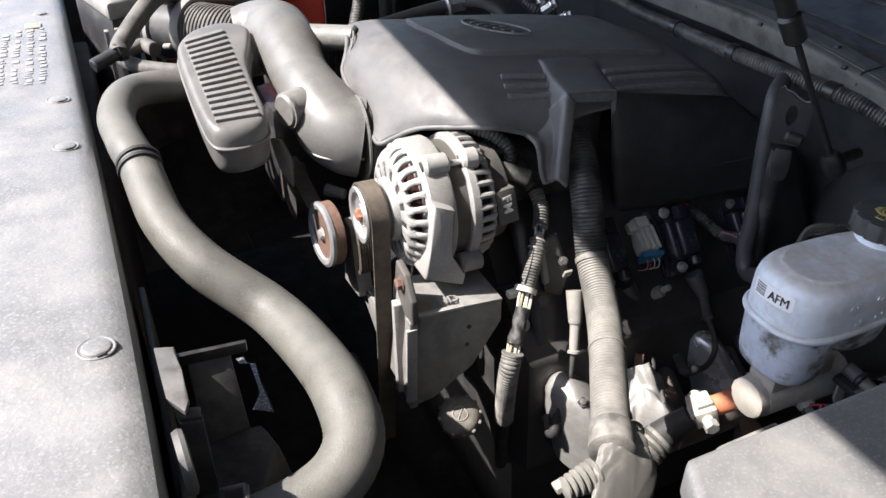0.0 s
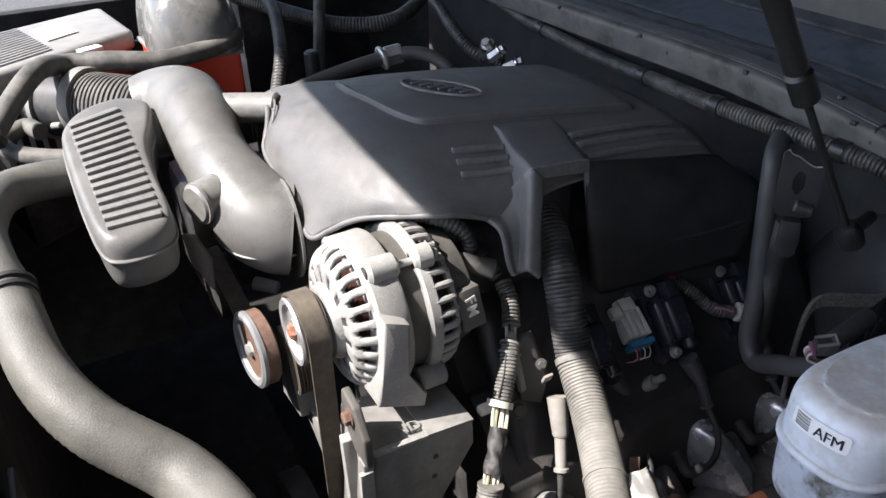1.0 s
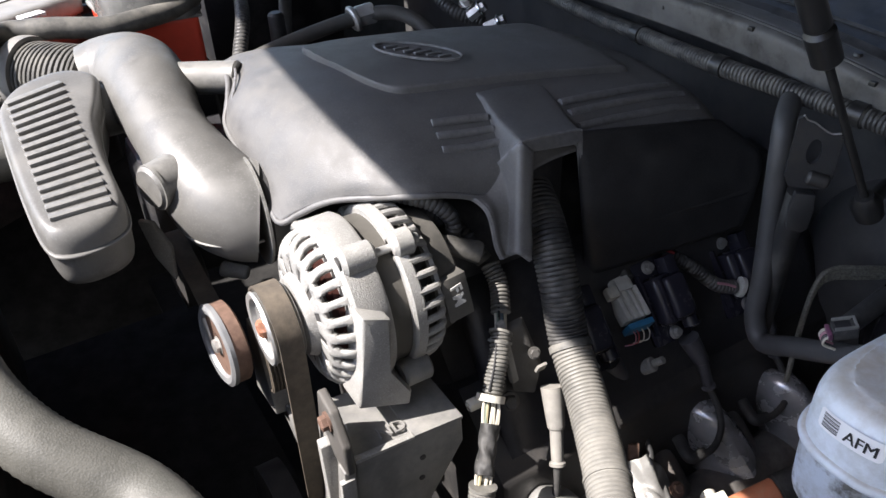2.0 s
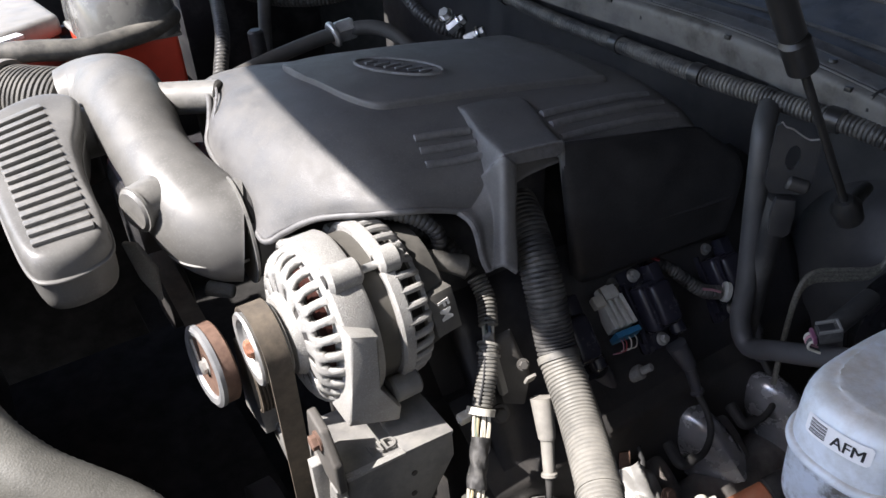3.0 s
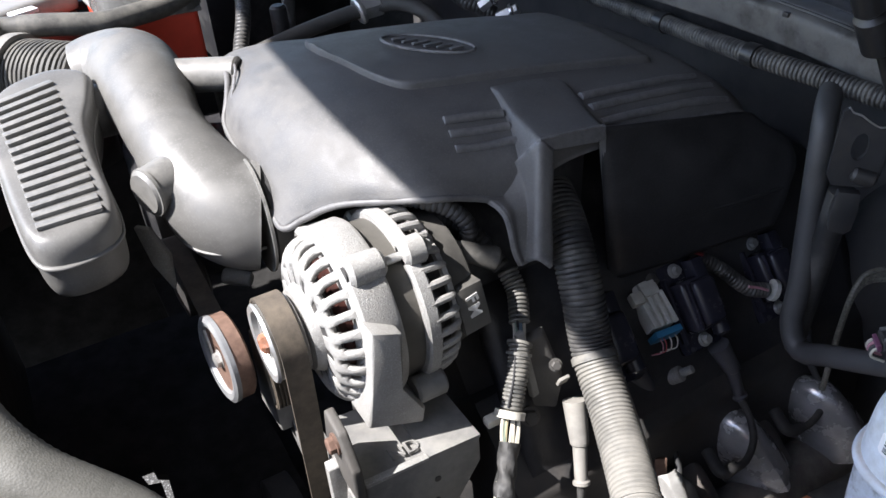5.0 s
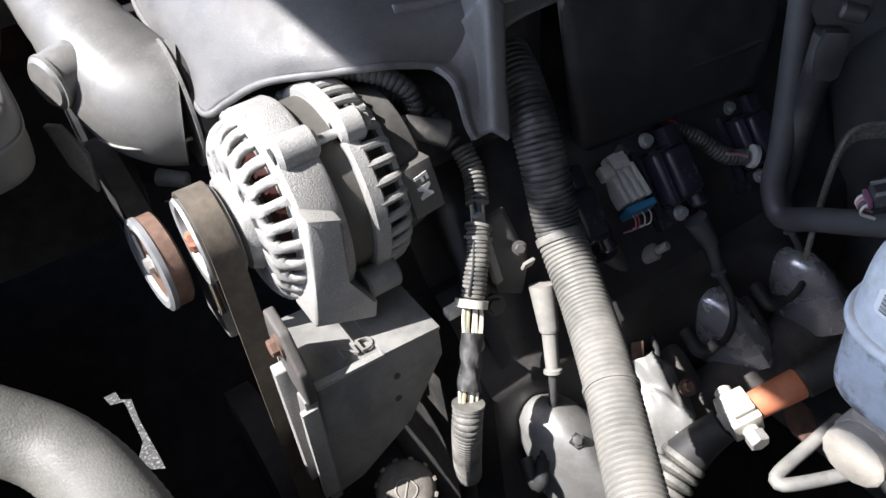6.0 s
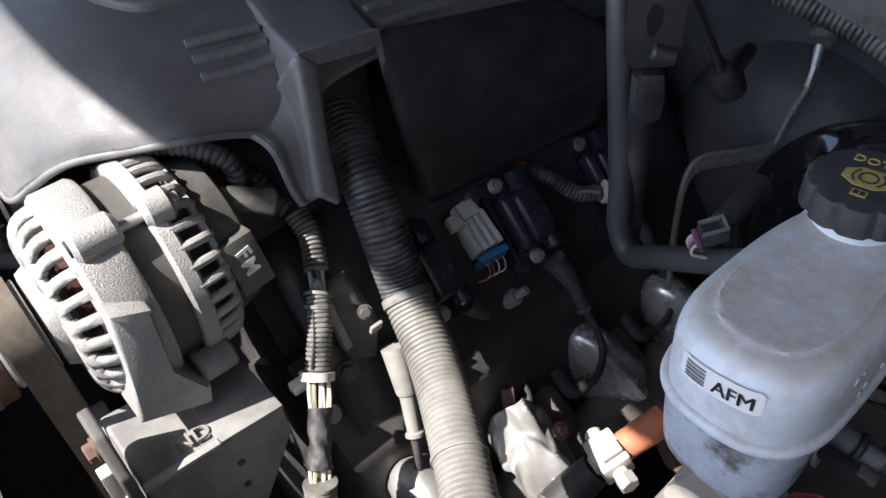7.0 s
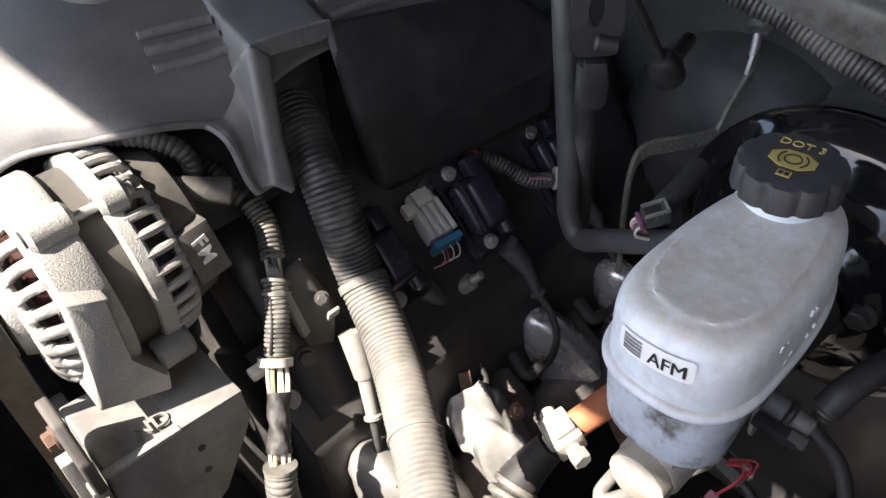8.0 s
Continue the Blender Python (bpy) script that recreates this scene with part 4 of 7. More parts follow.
    # moulded ribs on both sides of the snorkel
    for k in range(3):
        line = []
        for f in (0, 0.25, 0.5, 0.75, 1):
            x, y = 0.300 - 0.002 * k + (0.118 + 0.006 * k) * f, 0.018 - 0.0165 * k - 0.004 * f
            line.append((x, y, cover_z(x, y) + 0.0040))
        part("rib", sweep(bmesh.new(), line, 0.0042, 24, 10), M["cover"], t)
        line = []
        for f in (0, 0.5, 1):
            x, y = 0.184 - 0.003 * k + 0.046 * f, 0.034 - 0.0138 * k - 0.010 * f
            line.append((x, y, cover_z(x, y) + 0.0042))
        part("rib", sweep(bmesh.new(), line, 0.0040, 14, 10), M["cover"], t)
    return t


settled(engine_cover(), [(1.0511, -0.0105, 0.0055, -0.0120), (-0.0431, 0.9851, -0.0006, 0.0166), (-0.0429, -0.0455, 1.0321, -0.0282)])


# ---- alternator ----
AX = Vector((1, 0, 0))
AC = Vector((0, 0.004, 0.981))
BODY = 0.008
AB = AC + AX * BODY


def around(a, r, x):
    """A point about the alternator's axis: a degrees from the top towards the fender."""
    return Vector((x + BODY, AC.y - r * math.sin(radians(a)), AC.z + r * math.cos(radians(a))))


def alternator():
    t = thing("alternator", (0.08, 0, 0.91), "bare cast aluminium alternator with slotted housings", "alternator")
    part("stator", lathe([(0.058, 0.063), (0.06, 0.0655), (0.10, 0.0655), (0.102, 0.063)], AB, AX, 64), M["stator"], t, "grey brown steel stator ring")
    part("winding", lathe([(0.036, 0.044), (0.042, 0.052), (0.056, 0.054), (0.06, 0.048)], AB, AX, 60), M["copper"], t, "dark red copper windings")
    part("core", lathe([(0.026, 0.02), (0.028, 0.046), (0.06, 0.047), (0.12, 0.05), (0.125, 0.03)], AB, AX, 40), M["dark"], t)
    front = part("front_housing", lathe([(0.047, 0.060), (0.047, 0.0705), (0.050, 0.0730), (0.073, 0.0735), (0.076, 0.0715), (0.076, 0.064)], AB, AX, 72), M["aluminium"], t)
    part("nose", lathe([(0.018, 0.018), (0.020, 0.033), (0.026, 0.036), (0.034, 0.036), (0.036, 0.02)], AB, AX, 48), M["aluminium"], front)
    # the slotted bowl: long openings over the shoulder, smaller ones in the face
    bowl = [(0.0285, 0.0290), (0.0270, 0.0350), (0.0265, 0.0430), (0.0268, 0.0505), (0.0285, 0.0560), (0.0310, 0.0605), (0.0345, 0.0642), (0.0395, 0.0668), (0.0455, 0.0680), (0.0490, 0.0684)]
    cuts = (0.0, 0.07, 0.28, 0.49, 0.56, 0.78)
    bm = bmesh.new()
    rings = []
    for x, r in bowl:
        ring = []
        for k in range(28):
            for c in cuts:
                a = 2 * math.pi * (k + 0.3 + c) / 28
                ring.append(bm.verts.new(AB + Vector((x, -r * math.sin(a), r * math.cos(a)))))
        rings.append(ring)
    around_n = len(rings[0])
    for step, (a, b_) in enumerate(zip(rings, rings[1:])):
        for k in range(around_n):
            c, tooth = k % 6, (k // 6) % 2
            outer = (5 <= step <= 7 and c < 4) or (step == 4 and c in (1, 2))
            inner = step in (1, 2) and tooth == 0 and c < 5
            if not outer and not inner:
                bm.faces.new((a[k], a[(k + 1) % around_n], b_[(k + 1) % around_n], b_[k]))
    thick(part("slotted_bowl", bm, M["aluminium"], front, "cast bowl with vent slots"), 0.0052)
    rear = part("rear_housing", lathe([(0.094, 0.062), (0.094, 0.0705), (0.096, 0.0725), (0.104, 0.0725), (0.106, 0.070), (0.106, 0.060)], AB, AX, 72), M["aluminium"], t)
    part("end_ring", lathe([(0.121, 0.052), (0.121, 0.064), (0.125, 0.064), (0.126, 0.05)], AB, AX, 60), M["aluminium"], rear)
    bm = sweep(bmesh.new(), [(0.102, 0, 0.0697), (0.112, 0, 0.0690), (0.1205, 0, 0.0665), (0.125, 0, 0.059)], 0.0032, 14, 8)
    fin_mesh = finish(bm, "fin", M["aluminium"])
    for k in range(34):
        fin = new("fin", fin_mesh)
        fin.parent = rear
        fin.matrix_basis = Matrix.Translation(AB - t.location) @ Matrix.Rotation(2 * math.pi * (k + 0.1) / 34, 4, "X")
    # four bosses with through bolts
    for a in (30, 208, 298):
        lug = part("boss", rod(around(a, 0.0715, 0.050), around(a, 0.0715, 0.079), 0.0125, 0.0115, 20, 0.003), M["aluminium"], front)
        part("bore", rod(around(a, 0.0715, 0.0485), around(a, 0.0715, 0.0505), 0.006, 0.006, 14), M["dark"], lug)
        part("boss", rod(around(a, 0.0715, 0.094), around(a, 0.0715, 0.113), 0.0115, 0.0115, 20, 0.003), M["aluminium"], rear)
        part("through_bolt", rod(around(a, 0.069, 0.075), around(a, 0.069, 0.096), 0.0035, 0.0035, 10), M["steel"], t)
        part("through_bolt", hexbolt(around(a, 0.0715, 0.113), AX, 0.0045, 0.005), M["steel"], t)
    # flat pads cast into the rims
    for a in (250,):
        part("pad", block(around(a, 0.0735, 0.0645), (0.022, 0.036, 0.005), 0.002, Matrix.Rotation(radians(-(-a)), 3, "X")), M["aluminium"], front)
    cover = part("rear_cover", lathe([(0.120, 0.048), (0.121, 0.0575), (0.124, 0.0600), (0.146, 0.0545), (0.151, 0.046), (0.153, 0.0)], AB, AX, 48), M["alt_cover"], t, "grey brown plastic rear cover")
    out = Vector((0.0, -0.975, 0.22)).normalized()
    tab_at, read = Vector((0.1448, -0.0597, 0.9954)), Vector((0.10, -0.22, -0.975))
    read = (read - out * read.dot(out)).normalized()
    tab_turn = Matrix((read, out.cross(read), out)).transposed()
    tab = part("cover_tab", block(tab_at + read * 0.003 - out * 0.0075, (0.039, 0.0235, 0.015), 0.0012, tab_turn), M["alt_cover"], cover, "raised flat tab")
    for k, letter in enumerate("FM"):
        part("painted_letter", words(letter, 0.0140, 0.0003, Matrix.Translation(tab_at + read * (-0.0055 + 0.0105 * k) + out * 0.0004) @ (tab_turn @ Matrix.Rotation(radians(7 - 4 * k), 3, "Z")).to_4x4(), 0.0004), M["chalk"], tab, "white painted letter " + letter)
    stud = part("terminal", rod(Vector((0.158, -0.016, 1.016)), Vector((0.187, -0.031, 1.003)), 0.0078, 0.0100, 20, 0.002), M["hose_dark"], t, "dusty rubber terminal boot")
    part("terminal_neck", rod(Vector((0.150, -0.010, 1.021)), Vector((0.160, -0.017, 1.0145)), 0.0060, 0.0075, 18, 0.001), M["boot"], stud)
    # lower mounting foot
    pad = [(0.055, 1.020), (0.078, 1.010), (0.071, 0.957), (0.091, 0.930), (0.088, 0.915), (0.043, 0.934), (0.050, 0.965)]
    part("foot", prism([(x, -0.0745, z) for x, z in pad], (0, 0.032, 0), 0.0025, seg=2), M["aluminium"], t)
    part("foot_lug", rod(around(128, 0.078, 0.082), around(128, 0.078, 0.108), 0.0115, 0.0115, 20, 0.002), M["bracket"], t)
    pulley = part("pulley", lathe([(0.004, 0.010), (0.004, 0.020), (0.003, 0.0235), (-0.001, 0.026), (-0.002, 0.0305), (0.0, 0.032), (0.002, 0.0305), (0.022, 0.0305), (0.024, 0.032), (0.025, 0.0305), (0.025, 0.01)], AC, AX, 48), M["steel"], t, "worn grey steel pulley")
    nut = part("pulley_nut", lathe([(-0.004, 0.0), (-0.004, 0.0055), (-0.002, 0.008), (0.003, 0.0085), (0.005, 0.0085)], AC, AX, 6), M["rust"], pulley, "rusty orange pulley nut")
    part("nut_washer", lathe([(0.001, 0.0), (0.001, 0.0115), (0.003, 0.0125), (0.005, 0.0125)], AC, AX, 24), M["steel"], pulley)
    return t


moved(alternator(), 0.0, -0.004, 0.005)


def idler_pulley():
    t = thing("idler_pulley", (-0.005, 0.062, 0.88), "belt idler pulley with a rusty rim and steel face", "pulley")
    c, ix = Vector((-0.022, 0.060, 0.922)), Vector((1, 0.10, -0.05)).normalized()
    part("rim", lathe([(0, 0.036), (0.002, 0.0385), (0.014, 0.0385), (0.016, 0.036)], c, ix, 48), M["rust_pale"], t, "rust filmed smooth rim")
    part("face", lathe([(0.010, 0.0), (0.010, 0.024), (0.002, 0.028), (-0.003, 0.031), (-0.004, 0.036), (-0.002, 0.0395), (0.002, 0.0395)], c, ix, 48), M["steel_blue"], t, "pressed blue grey steel face")
    part("hub", lathe([(0.0, 0.0), (0.0, 0.012), (0.003, 0.0165), (0.010, 0.0175)], c, ix, 32), M["dark"], t)
    part("bolt", hexbolt(c + ix * 0.001, -ix, 0.0065, 0.006), M["steel"], t)
    part("arm", prism([(0.008, 0.075, 0.93), (0.008, 0.05, 0.93), (0.008, 0.03, 0.84), (0.008, 0.09, 0.83)], (0.02, 0, 0), 0.004), M["bracket"], t)
    part("cap_plate", prism([(-0.026, 0.075, 0.915), (-0.026, 0.092, 0.925), (-0.026, 0.09, 0.945)], (0.004, 0, 0), 0.001), M["steel"], t)
    return t


moved(idler_pulley(), -0.003, 0.012, 0.005)


def belt(pts, x0, x1, thickness, name, label):
    """A ribbed belt: a flat backing with six ribs along a line of (y, z)."""
    line, _ = catmull([(0, y, z) for y, z in pts], 90)
    t = thing(name, line[0], label, "belt")
    w = (x1 - x0) / 6
    strips = [("backing", [(x0, thickness), (x1, thickness), (x1, thickness * 0.45), (x0, thickness * 0.45)])]
    strips += [("rib", [(x0 + w * (k + 0.12), thickness * 0.45), (x0 + w * (k + 0.88), thickness * 0.45), (x0 + w * (k + 0.7), 0), (x0 + w * (k + 0.3), 0)]) for k in range(6)]
    for kind, prof in strips:
        bm = bmesh.new()
        rows = []
        for i, p in enumerate(line):
            d = (line[min(i + 1, 90)] - line[max(i - 1, 0)]).normalized()
            nrm = Vector((0, -d.z, d.y))
            rows.append([bm.verts.new(Vector((x, p.y, p.z)) + nrm * h) for x, h in prof])
        for a, b in zip(rows, rows[1:]):
            for i in range(4):
                bm.faces.new((a[i], a[(i + 1) % 4], b[(i + 1) % 4], b[i]))
        bm.faces.new(rows[0][::-1])
        bm.faces.new(rows[-1])
        part(kind, bm, M["belt"], t)
    return t


R_ = 0.0315
loop = [(-0.018, 0.66), (-0.023, 0.80), (-0.0268, 0.94)] + [(AC.y - R_ * math.cos(radians(a)), AC.z + R_ * math.sin(radians(a))) for a in (0, 25, 50, 75, 100, 125, 150, 175)] + [(0.032, 0.955), (0.0225, 0.930), (0.0195, 0.912), (0.022, 0.893), (0.035, 0.882)]
moved(belt(loop, 0.002, 0.0215, 0.004, "serpentine_belt", "brown dusted ribbed rubber belt round the alternator pulley"), 0.0, -0.004, 0.005)
belt([(0.075, 0.888), (0.095, 0.908), (0.13, 0.917), (0.20, 0.925), (0.262, 0.930), (0.283, 0.924), (0.296, 0.905), (0.298, 0.86)], -0.023, -0.003, 0.0045, "accessory_belt", "brown dusted belt run beyond the idler pulley")


def alternator_bracket():
    t = thing("alternator_bracket", (0.07, -0.07, 0.79), "grey cast alternator bracket bolted to the engine", "bracket")
    side = [(0.024, -0.104, 0.912), (0.121, -0.104, 0.904), (0.122, -0.104, 0.876), (0.088, -0.104, 0.822), (0.040, -0.104, 0.79), (0.014, -0.104, 0.786)]
    part("body", prism(side, (0, 0.075, 0), 0.003, seg=3), M["bracket"], t)
    part("ridge", prism([(0.023, -0.1065, 0.9145), (0.075, -0.1065, 0.9115), (0.075, -0.1065, 0.9085), (0.023, -0.1065, 0.9105)], (0, 0.006, 0), 0.001), M["aluminium"], t)
    part("step", prism([(0.074, -0.105, 0.906), (0.121, -0.105, 0.9035), (0.121, -0.105, 0.907), (0.074, -0.105, 0.9105)], (0, 0.07, 0), 0.001), M["bracket"], t)
    m = plane_pose((0.0625, -0.0900, 0.9116), (1, 0.0, -0.07), (0, 1, 0))
    part("cast_letters", words("ND", 0.017, 0.0012, m), M["bracket"], t, "raised cast letters ND")
    for x, z in ((0.082, 0.880), (0.080, 0.856)):
        part("hole", rod((x, -0.1046, z), (x, -0.10, z), 0.0028, 0.0028, 12), M["dark"], t)
    ear = [(0.014, -0.066, 0.962), (0.014, -0.090, 0.957), (0.014, -0.108, 0.934), (0.014, -0.110, 0.905), (0.014, -0.085, 0.905), (0.014, -0.06, 0.93)]
    part("ear", prism(ear, (0.008, 0, 0), 0.0025, seg=3), M["block"], t, "worn grey ear")
    part("front_web", prism([(0.012, -0.108, 0.908), (0.012, -0.095, 0.908), (0.010, -0.075, 0.80), (0.010, -0.108, 0.788)], (0.010, 0, 0), 0.0025), M["bracket"], t)
    part("web_strip", prism([(0.008, -0.110, 0.90), (0.008, -0.105, 0.90), (0.006, -0.105, 0.80), (0.006, -0.110, 0.80)], (0.012, 0, 0), 0.001), M["aluminium"], t)
    part("web_strip", prism([(0.006, -0.078, 0.912), (0.006, -0.070, 0.915), (0.004, -0.080, 0.80), (0.004, -0.090, 0.80)], (0.012, 0, 0), 0.001), M["aluminium"], t)
    part("pivot_bolt", hexbolt((0.014, -0.084, 0.944), -AX, 0.0062, 0.007), M["rust_pale"], t, "rusty pivot bolt")
    part("lower_bolt", rod((0.014, 0.042, 0.836), (0.024, 0.042, 0.836), 0.006, 0.007, 12, 0.001), M["rust"], t, "rusty lower bolt")
    part("brace", prism([(0.014, -0.03, 0.85), (0.014, 0.05, 0.85), (0.014, 0.06, 0.83), (0.014, -0.03, 0.78)], (0.02, 0, 0), 0.003), M["bracket"], t)
    return t


moved(alternator_bracket(), 0.0015, 0.0, 0.003)


# ---- engine beneath ----
def engine_block():
    t = thing("engine_block", (0.25, 0.05, 0.45), "grimy engine with a black valve cover and manifold", "engine")
    part("front_case", prism([(0.16, -0.10, 0.45), (0.16, 0.3, 0.45), (0.16, 0.34, 0.8), (0.16, 0.27, 0.93), (0.16, 0.03, 0.93), (0.16, -0.07, 0.80)], (0.4, 0, 0), 0.01), M["dark"], t)
    rows = [[(x, 0.03, 0.975), (x, -0.030, 0.960), (x, -0.060, 0.920), (x, -0.090, 0.868), (x, -0.114, 0.825), (x, -0.126, 0.785)] for x in (0.17, 0.30, 0.45, 0.60)]
    thick(part("valve_cover", loft(rows, 30, 24), M["valve"], t, "dull dark valve cover"), 0.02)
    part("head", prism([(0.15, -0.125, 0.82), (0.15, -0.05, 0.88), (0.15, 0.05, 0.80), (0.15, -0.06, 0.60), (0.15, -0.14, 0.66)], (0.46, 0, 0), 0.006), M["dark"], t)
    part("crank_pulley", lathe([(0, 0.02), (0.002, 0.085), (0.03, 0.085), (0.032, 0.02)], (-0.01, 0.10, 0.60), AX, 48), M["dark"], t)
    part("water_pump", lathe([(0, 0.02), (0.004, 0.038), (0.03, 0.039), (0.034, 0.02)], (-0.026, 0.258, 0.888), AX, 44), M["dark"], t)
    part("far_valve_cover", block((0.24, 0.40, 0.90), (0.52, 0.12, 0.16), 0.02), M["valve"], t, "black valve cover")
    part("pump_stub", rod((0.020, 0.224, 0.902), (0.044, 0.206, 0.897), 0.0085, 0.0075, 18, 0.002), M["aluminium"], t)
    part("pump_bracket", prism([(-0.05, 0.20, 1.0), (-0.04, 0.185, 1.002), (-0.03, 0.175, 0.975), (-0.035, 0.165, 0.945), (-0.045, 0.185, 0.965)], (0.004, 0.004, 0), 0.0015), M["aluminium"], t)
    part("intake_runner", prism([(0.12, -0.02, 0.95), (0.12, 0.25, 0.95), (0.12, 0.22, 1.04), (0.12, 0.02, 1.03)], (0.32, 0, 0), 0.015), M["plastic"], t)
    return t


engine_block()


def exhaust_manifold():
    t = thing("exhaust_manifold", (0.33, -0.18, 0.7), "pale scaled exhaust manifold with heat shield", "manifold")
    part("log", sweep(bmesh.new(), [(0.20, -0.16, 0.69), (0.30, -0.17, 0.69), (0.42, -0.17, 0.69), (0.56, -0.16, 0.68)], 0.03, 40, 20), M["manifold"], t)
    for x in (0.24, 0.34, 0.44, 0.54):
        part("runner", sweep(bmesh.new(), [(x, -0.10, 0.74), (x + 0.005, -0.13, 0.735), (x + 0.01, -0.16, 0.705)], 0.018, 12, 16), M["manifold"], t)
    return t


exhaust_manifold()


def manifold_shield():
    """A crumpled pressing over the front of the manifold."""
    rows = []
    for k in range(27):
        f = k / 26
        x = 0.268 + 0.062 * f
        row = []
        for j, (y, z) in enumerate(((-0.140, 0.772), (-0.150, 0.774), (-0.162, 0.768), (-0.174, 0.756), (-0.186, 0.742), (-0.197, 0.734), (-0.203, 0.724), (-0.204, 0.706))):
            n = noise.noise(Vector((x * 34, y * 34, z * 30))) * 0.016 + noise.noise(Vector((x * 110, y * 90, 3.0))) * 0.007
            dome = 0.020 * math.sin(math.pi * f) - 0.012 * (2 * f - 1) ** 4
            row.append((x + noise.noise(Vector((y * 40, z * 40, k * 0.3))) * 0.004, y + 0.006 * math.sin(9 * f), z + n + dome - 0.010))
        rows.append(row)
    t = thing("manifold_heat_shield", (0.30, -0.17, 0.66), "crumpled dusty sheet metal heat shield over the manifold", "heat shield")
    thick(part("sheet", loft(rows, 90, 60), M["shield_pale"], t), 0.0012)
    for k in range(3):
        part("edge_fold", sweep(bmesh.new(), [(0.288 + 0.007 * k, -0.198 - 0.003 * k, 0.742), (0.302 + 0.006 * k, -0.201 - 0.003 * k, 0.746), (0.316 + 0.005 * k, -0.198 - 0.004 * k, 0.741)], 0.0022, 14, 8), M["shield_pale"], t)
    bolt = part("bolt", hexbolt((0.322, -0.176, 0.757), (-0.1, -0.6, 0.75), 0.0050, 0.006), M["rust_pale"], t, "rusty shield bolt")
    part("washer", lathe([(0, 0.004), (0, 0.008), (0.0015, 0.008), (0.0015, 0.004)], (0.322, -0.176, 0.756), (-0.1, -0.6, 0.75), 20), M["rust_pale"], bolt)
    bm = block((0.301, -0.134, 0.778), (0.011, 0.004, 0.024), 0.001, axes((-0.45, -0.8, 0.4)))
    solo("steel_tag", bm, M["rust_pale"], "rust filmed flat steel tag beside a spark plug", "tag")


manifold_shield()
solo("rusty_lug", prism([(0.372, -0.236, 0.752), (0.392, -0.236, 0.752), (0.398, -0.250, 0.742), (0.390, -0.262, 0.732), (0.376, -0.262, 0.730), (0.368, -0.250, 0.740)], (0.003, -0.004, -0.010), 0.003, seg=3), M["rust_pale"], "rust filmed steel lug beside the heat sleeve", "lug")


def plug_shield(at, tilt, size, mat, label):
    """A thimble-shaped heat shield over a spark plug, squeezed to an oval."""
    ax = Vector(tilt).normalized()
    bm = lathe([(-0.05, 0.040), (-0.025, 0.036), (0.0, 0.0300), (0.012, 0.0245), (0.020, 0.0190), (0.026, 0.0125), (0.029, 0.006), (0.0295, 0)], (0, 0, 0), (0, 0, 1), 36)
    turn = axes(Vector((0, -1, 0.2)), ax).to_4x4()
    for v in bm.verts:
        q = v.co * size
        q.x *= 0.72
        q.x += 0.0016 * math.sin(q.z * 260)
        if q.y > 0:
            q.y *= 1.0 + 0.16 * math.exp(-(q.x / (0.008 * size)) ** 2)
        v.co = q
    bm.transform(Matrix.Translation(at) @ turn)
    return solo("plug_heat_shield", bm, mat, label, "heat shield", group="spark plug heat shields")


pale_shield = plug_shield((0.196, -0.150, 0.768), (-0.25, -0.5, 0.8), 1.38, M["shield_pale"], "dusty pale heat shield over a spark plug")
part("recess", block((0.1905, -0.1790, 0.7955), (0.010, 0.010, 0.004), 0.001, axes((0.3, -0.6, -0.4), (-0.3, -0.45, 0.82))), M["ink"], pale_shield, "dark square recess")
part("nut", hexbolt((0.1905, -0.1792, 0.7965), (-0.3, -0.45, 0.82), 0.0042, 0.0035), M["block"], pale_shield)
plug_shield((0.405, -0.130, 0.762), (-0.2, -0.7, 0.65), 1.12, M["shield"], "shiny heat shield thimble over a spark plug")
plug_shield((0.507, -0.148, 0.762), (-0.2, -0.7, 0.65), 1.15, M["shield"], "shiny heat shield thimble over a spark plug")


def plug_lead(coil_end, mid, boot_end, wire, mat, label):
    t = thing("spark_plug_lead", boot_end, label, "spark plug lead", group="spark plug leads")
    part("boot", sweep(bmesh.new(), [coil_end, mid], lambda s, m: 0.0105 - 0.0025 * s, 10, 16), mat, t)
    part("sleeve", sweep(bmesh.new(), [mid, boot_end], lambda s, m: 0.0062 - 0.0008 * s if 0.05 < s < 0.92 else 0.0075, 26, 16), mat, t)
    part("wire", sweep(bmesh.new(), [boot_end] + wire, 0.0036, 30, 10), M["black_rubber"], t)
    a, b = Vector(wire[-2]), Vector(wire[-1])
    part("elbow_boot", sweep(bmesh.new(), [a.lerp(b, 0.3), b, b + Vector((0.004, 0.022, 0.006))], lambda s, m: 0.0052 + 0.0012 * min(1, s * 2), 18, 16), M["black_rubber"], t, "black rubber elbow boot")
    return t


plug_lead((0.216, -0.104, 0.893), (0.209, -0.122, 0.862), (0.200, -0.138, 0.832), [(0.19, -0.15, 0.80), (0.175, -0.16, 0.78), (0.16, -0.17, 0.75)], M["boot"], "dusty grey spark plug boot with a black lead")
plug_lead((0.386, -0.106, 0.870), (0.397, -0.118, 0.844), (0.403, -0.129, 0.812), [(0.403, -0.146, 0.795), (0.394, -0.160, 0.782), (0.374, -0.168, 0.773), (0.350, -0.163, 0.772)], M["boot_dark"], "dark grey spark plug boot with a black lead")
plug_lead((0.300, -0.088, 0.868), (0.316, -0.095, 0.840), (0.325, -0.108, 0.802), [(0.326, -0.124, 0.782), (0.322, -0.138, 0.768), (0.310, -0.148, 0.758)], M["boot_dark"], "black spark plug boot with a black lead")
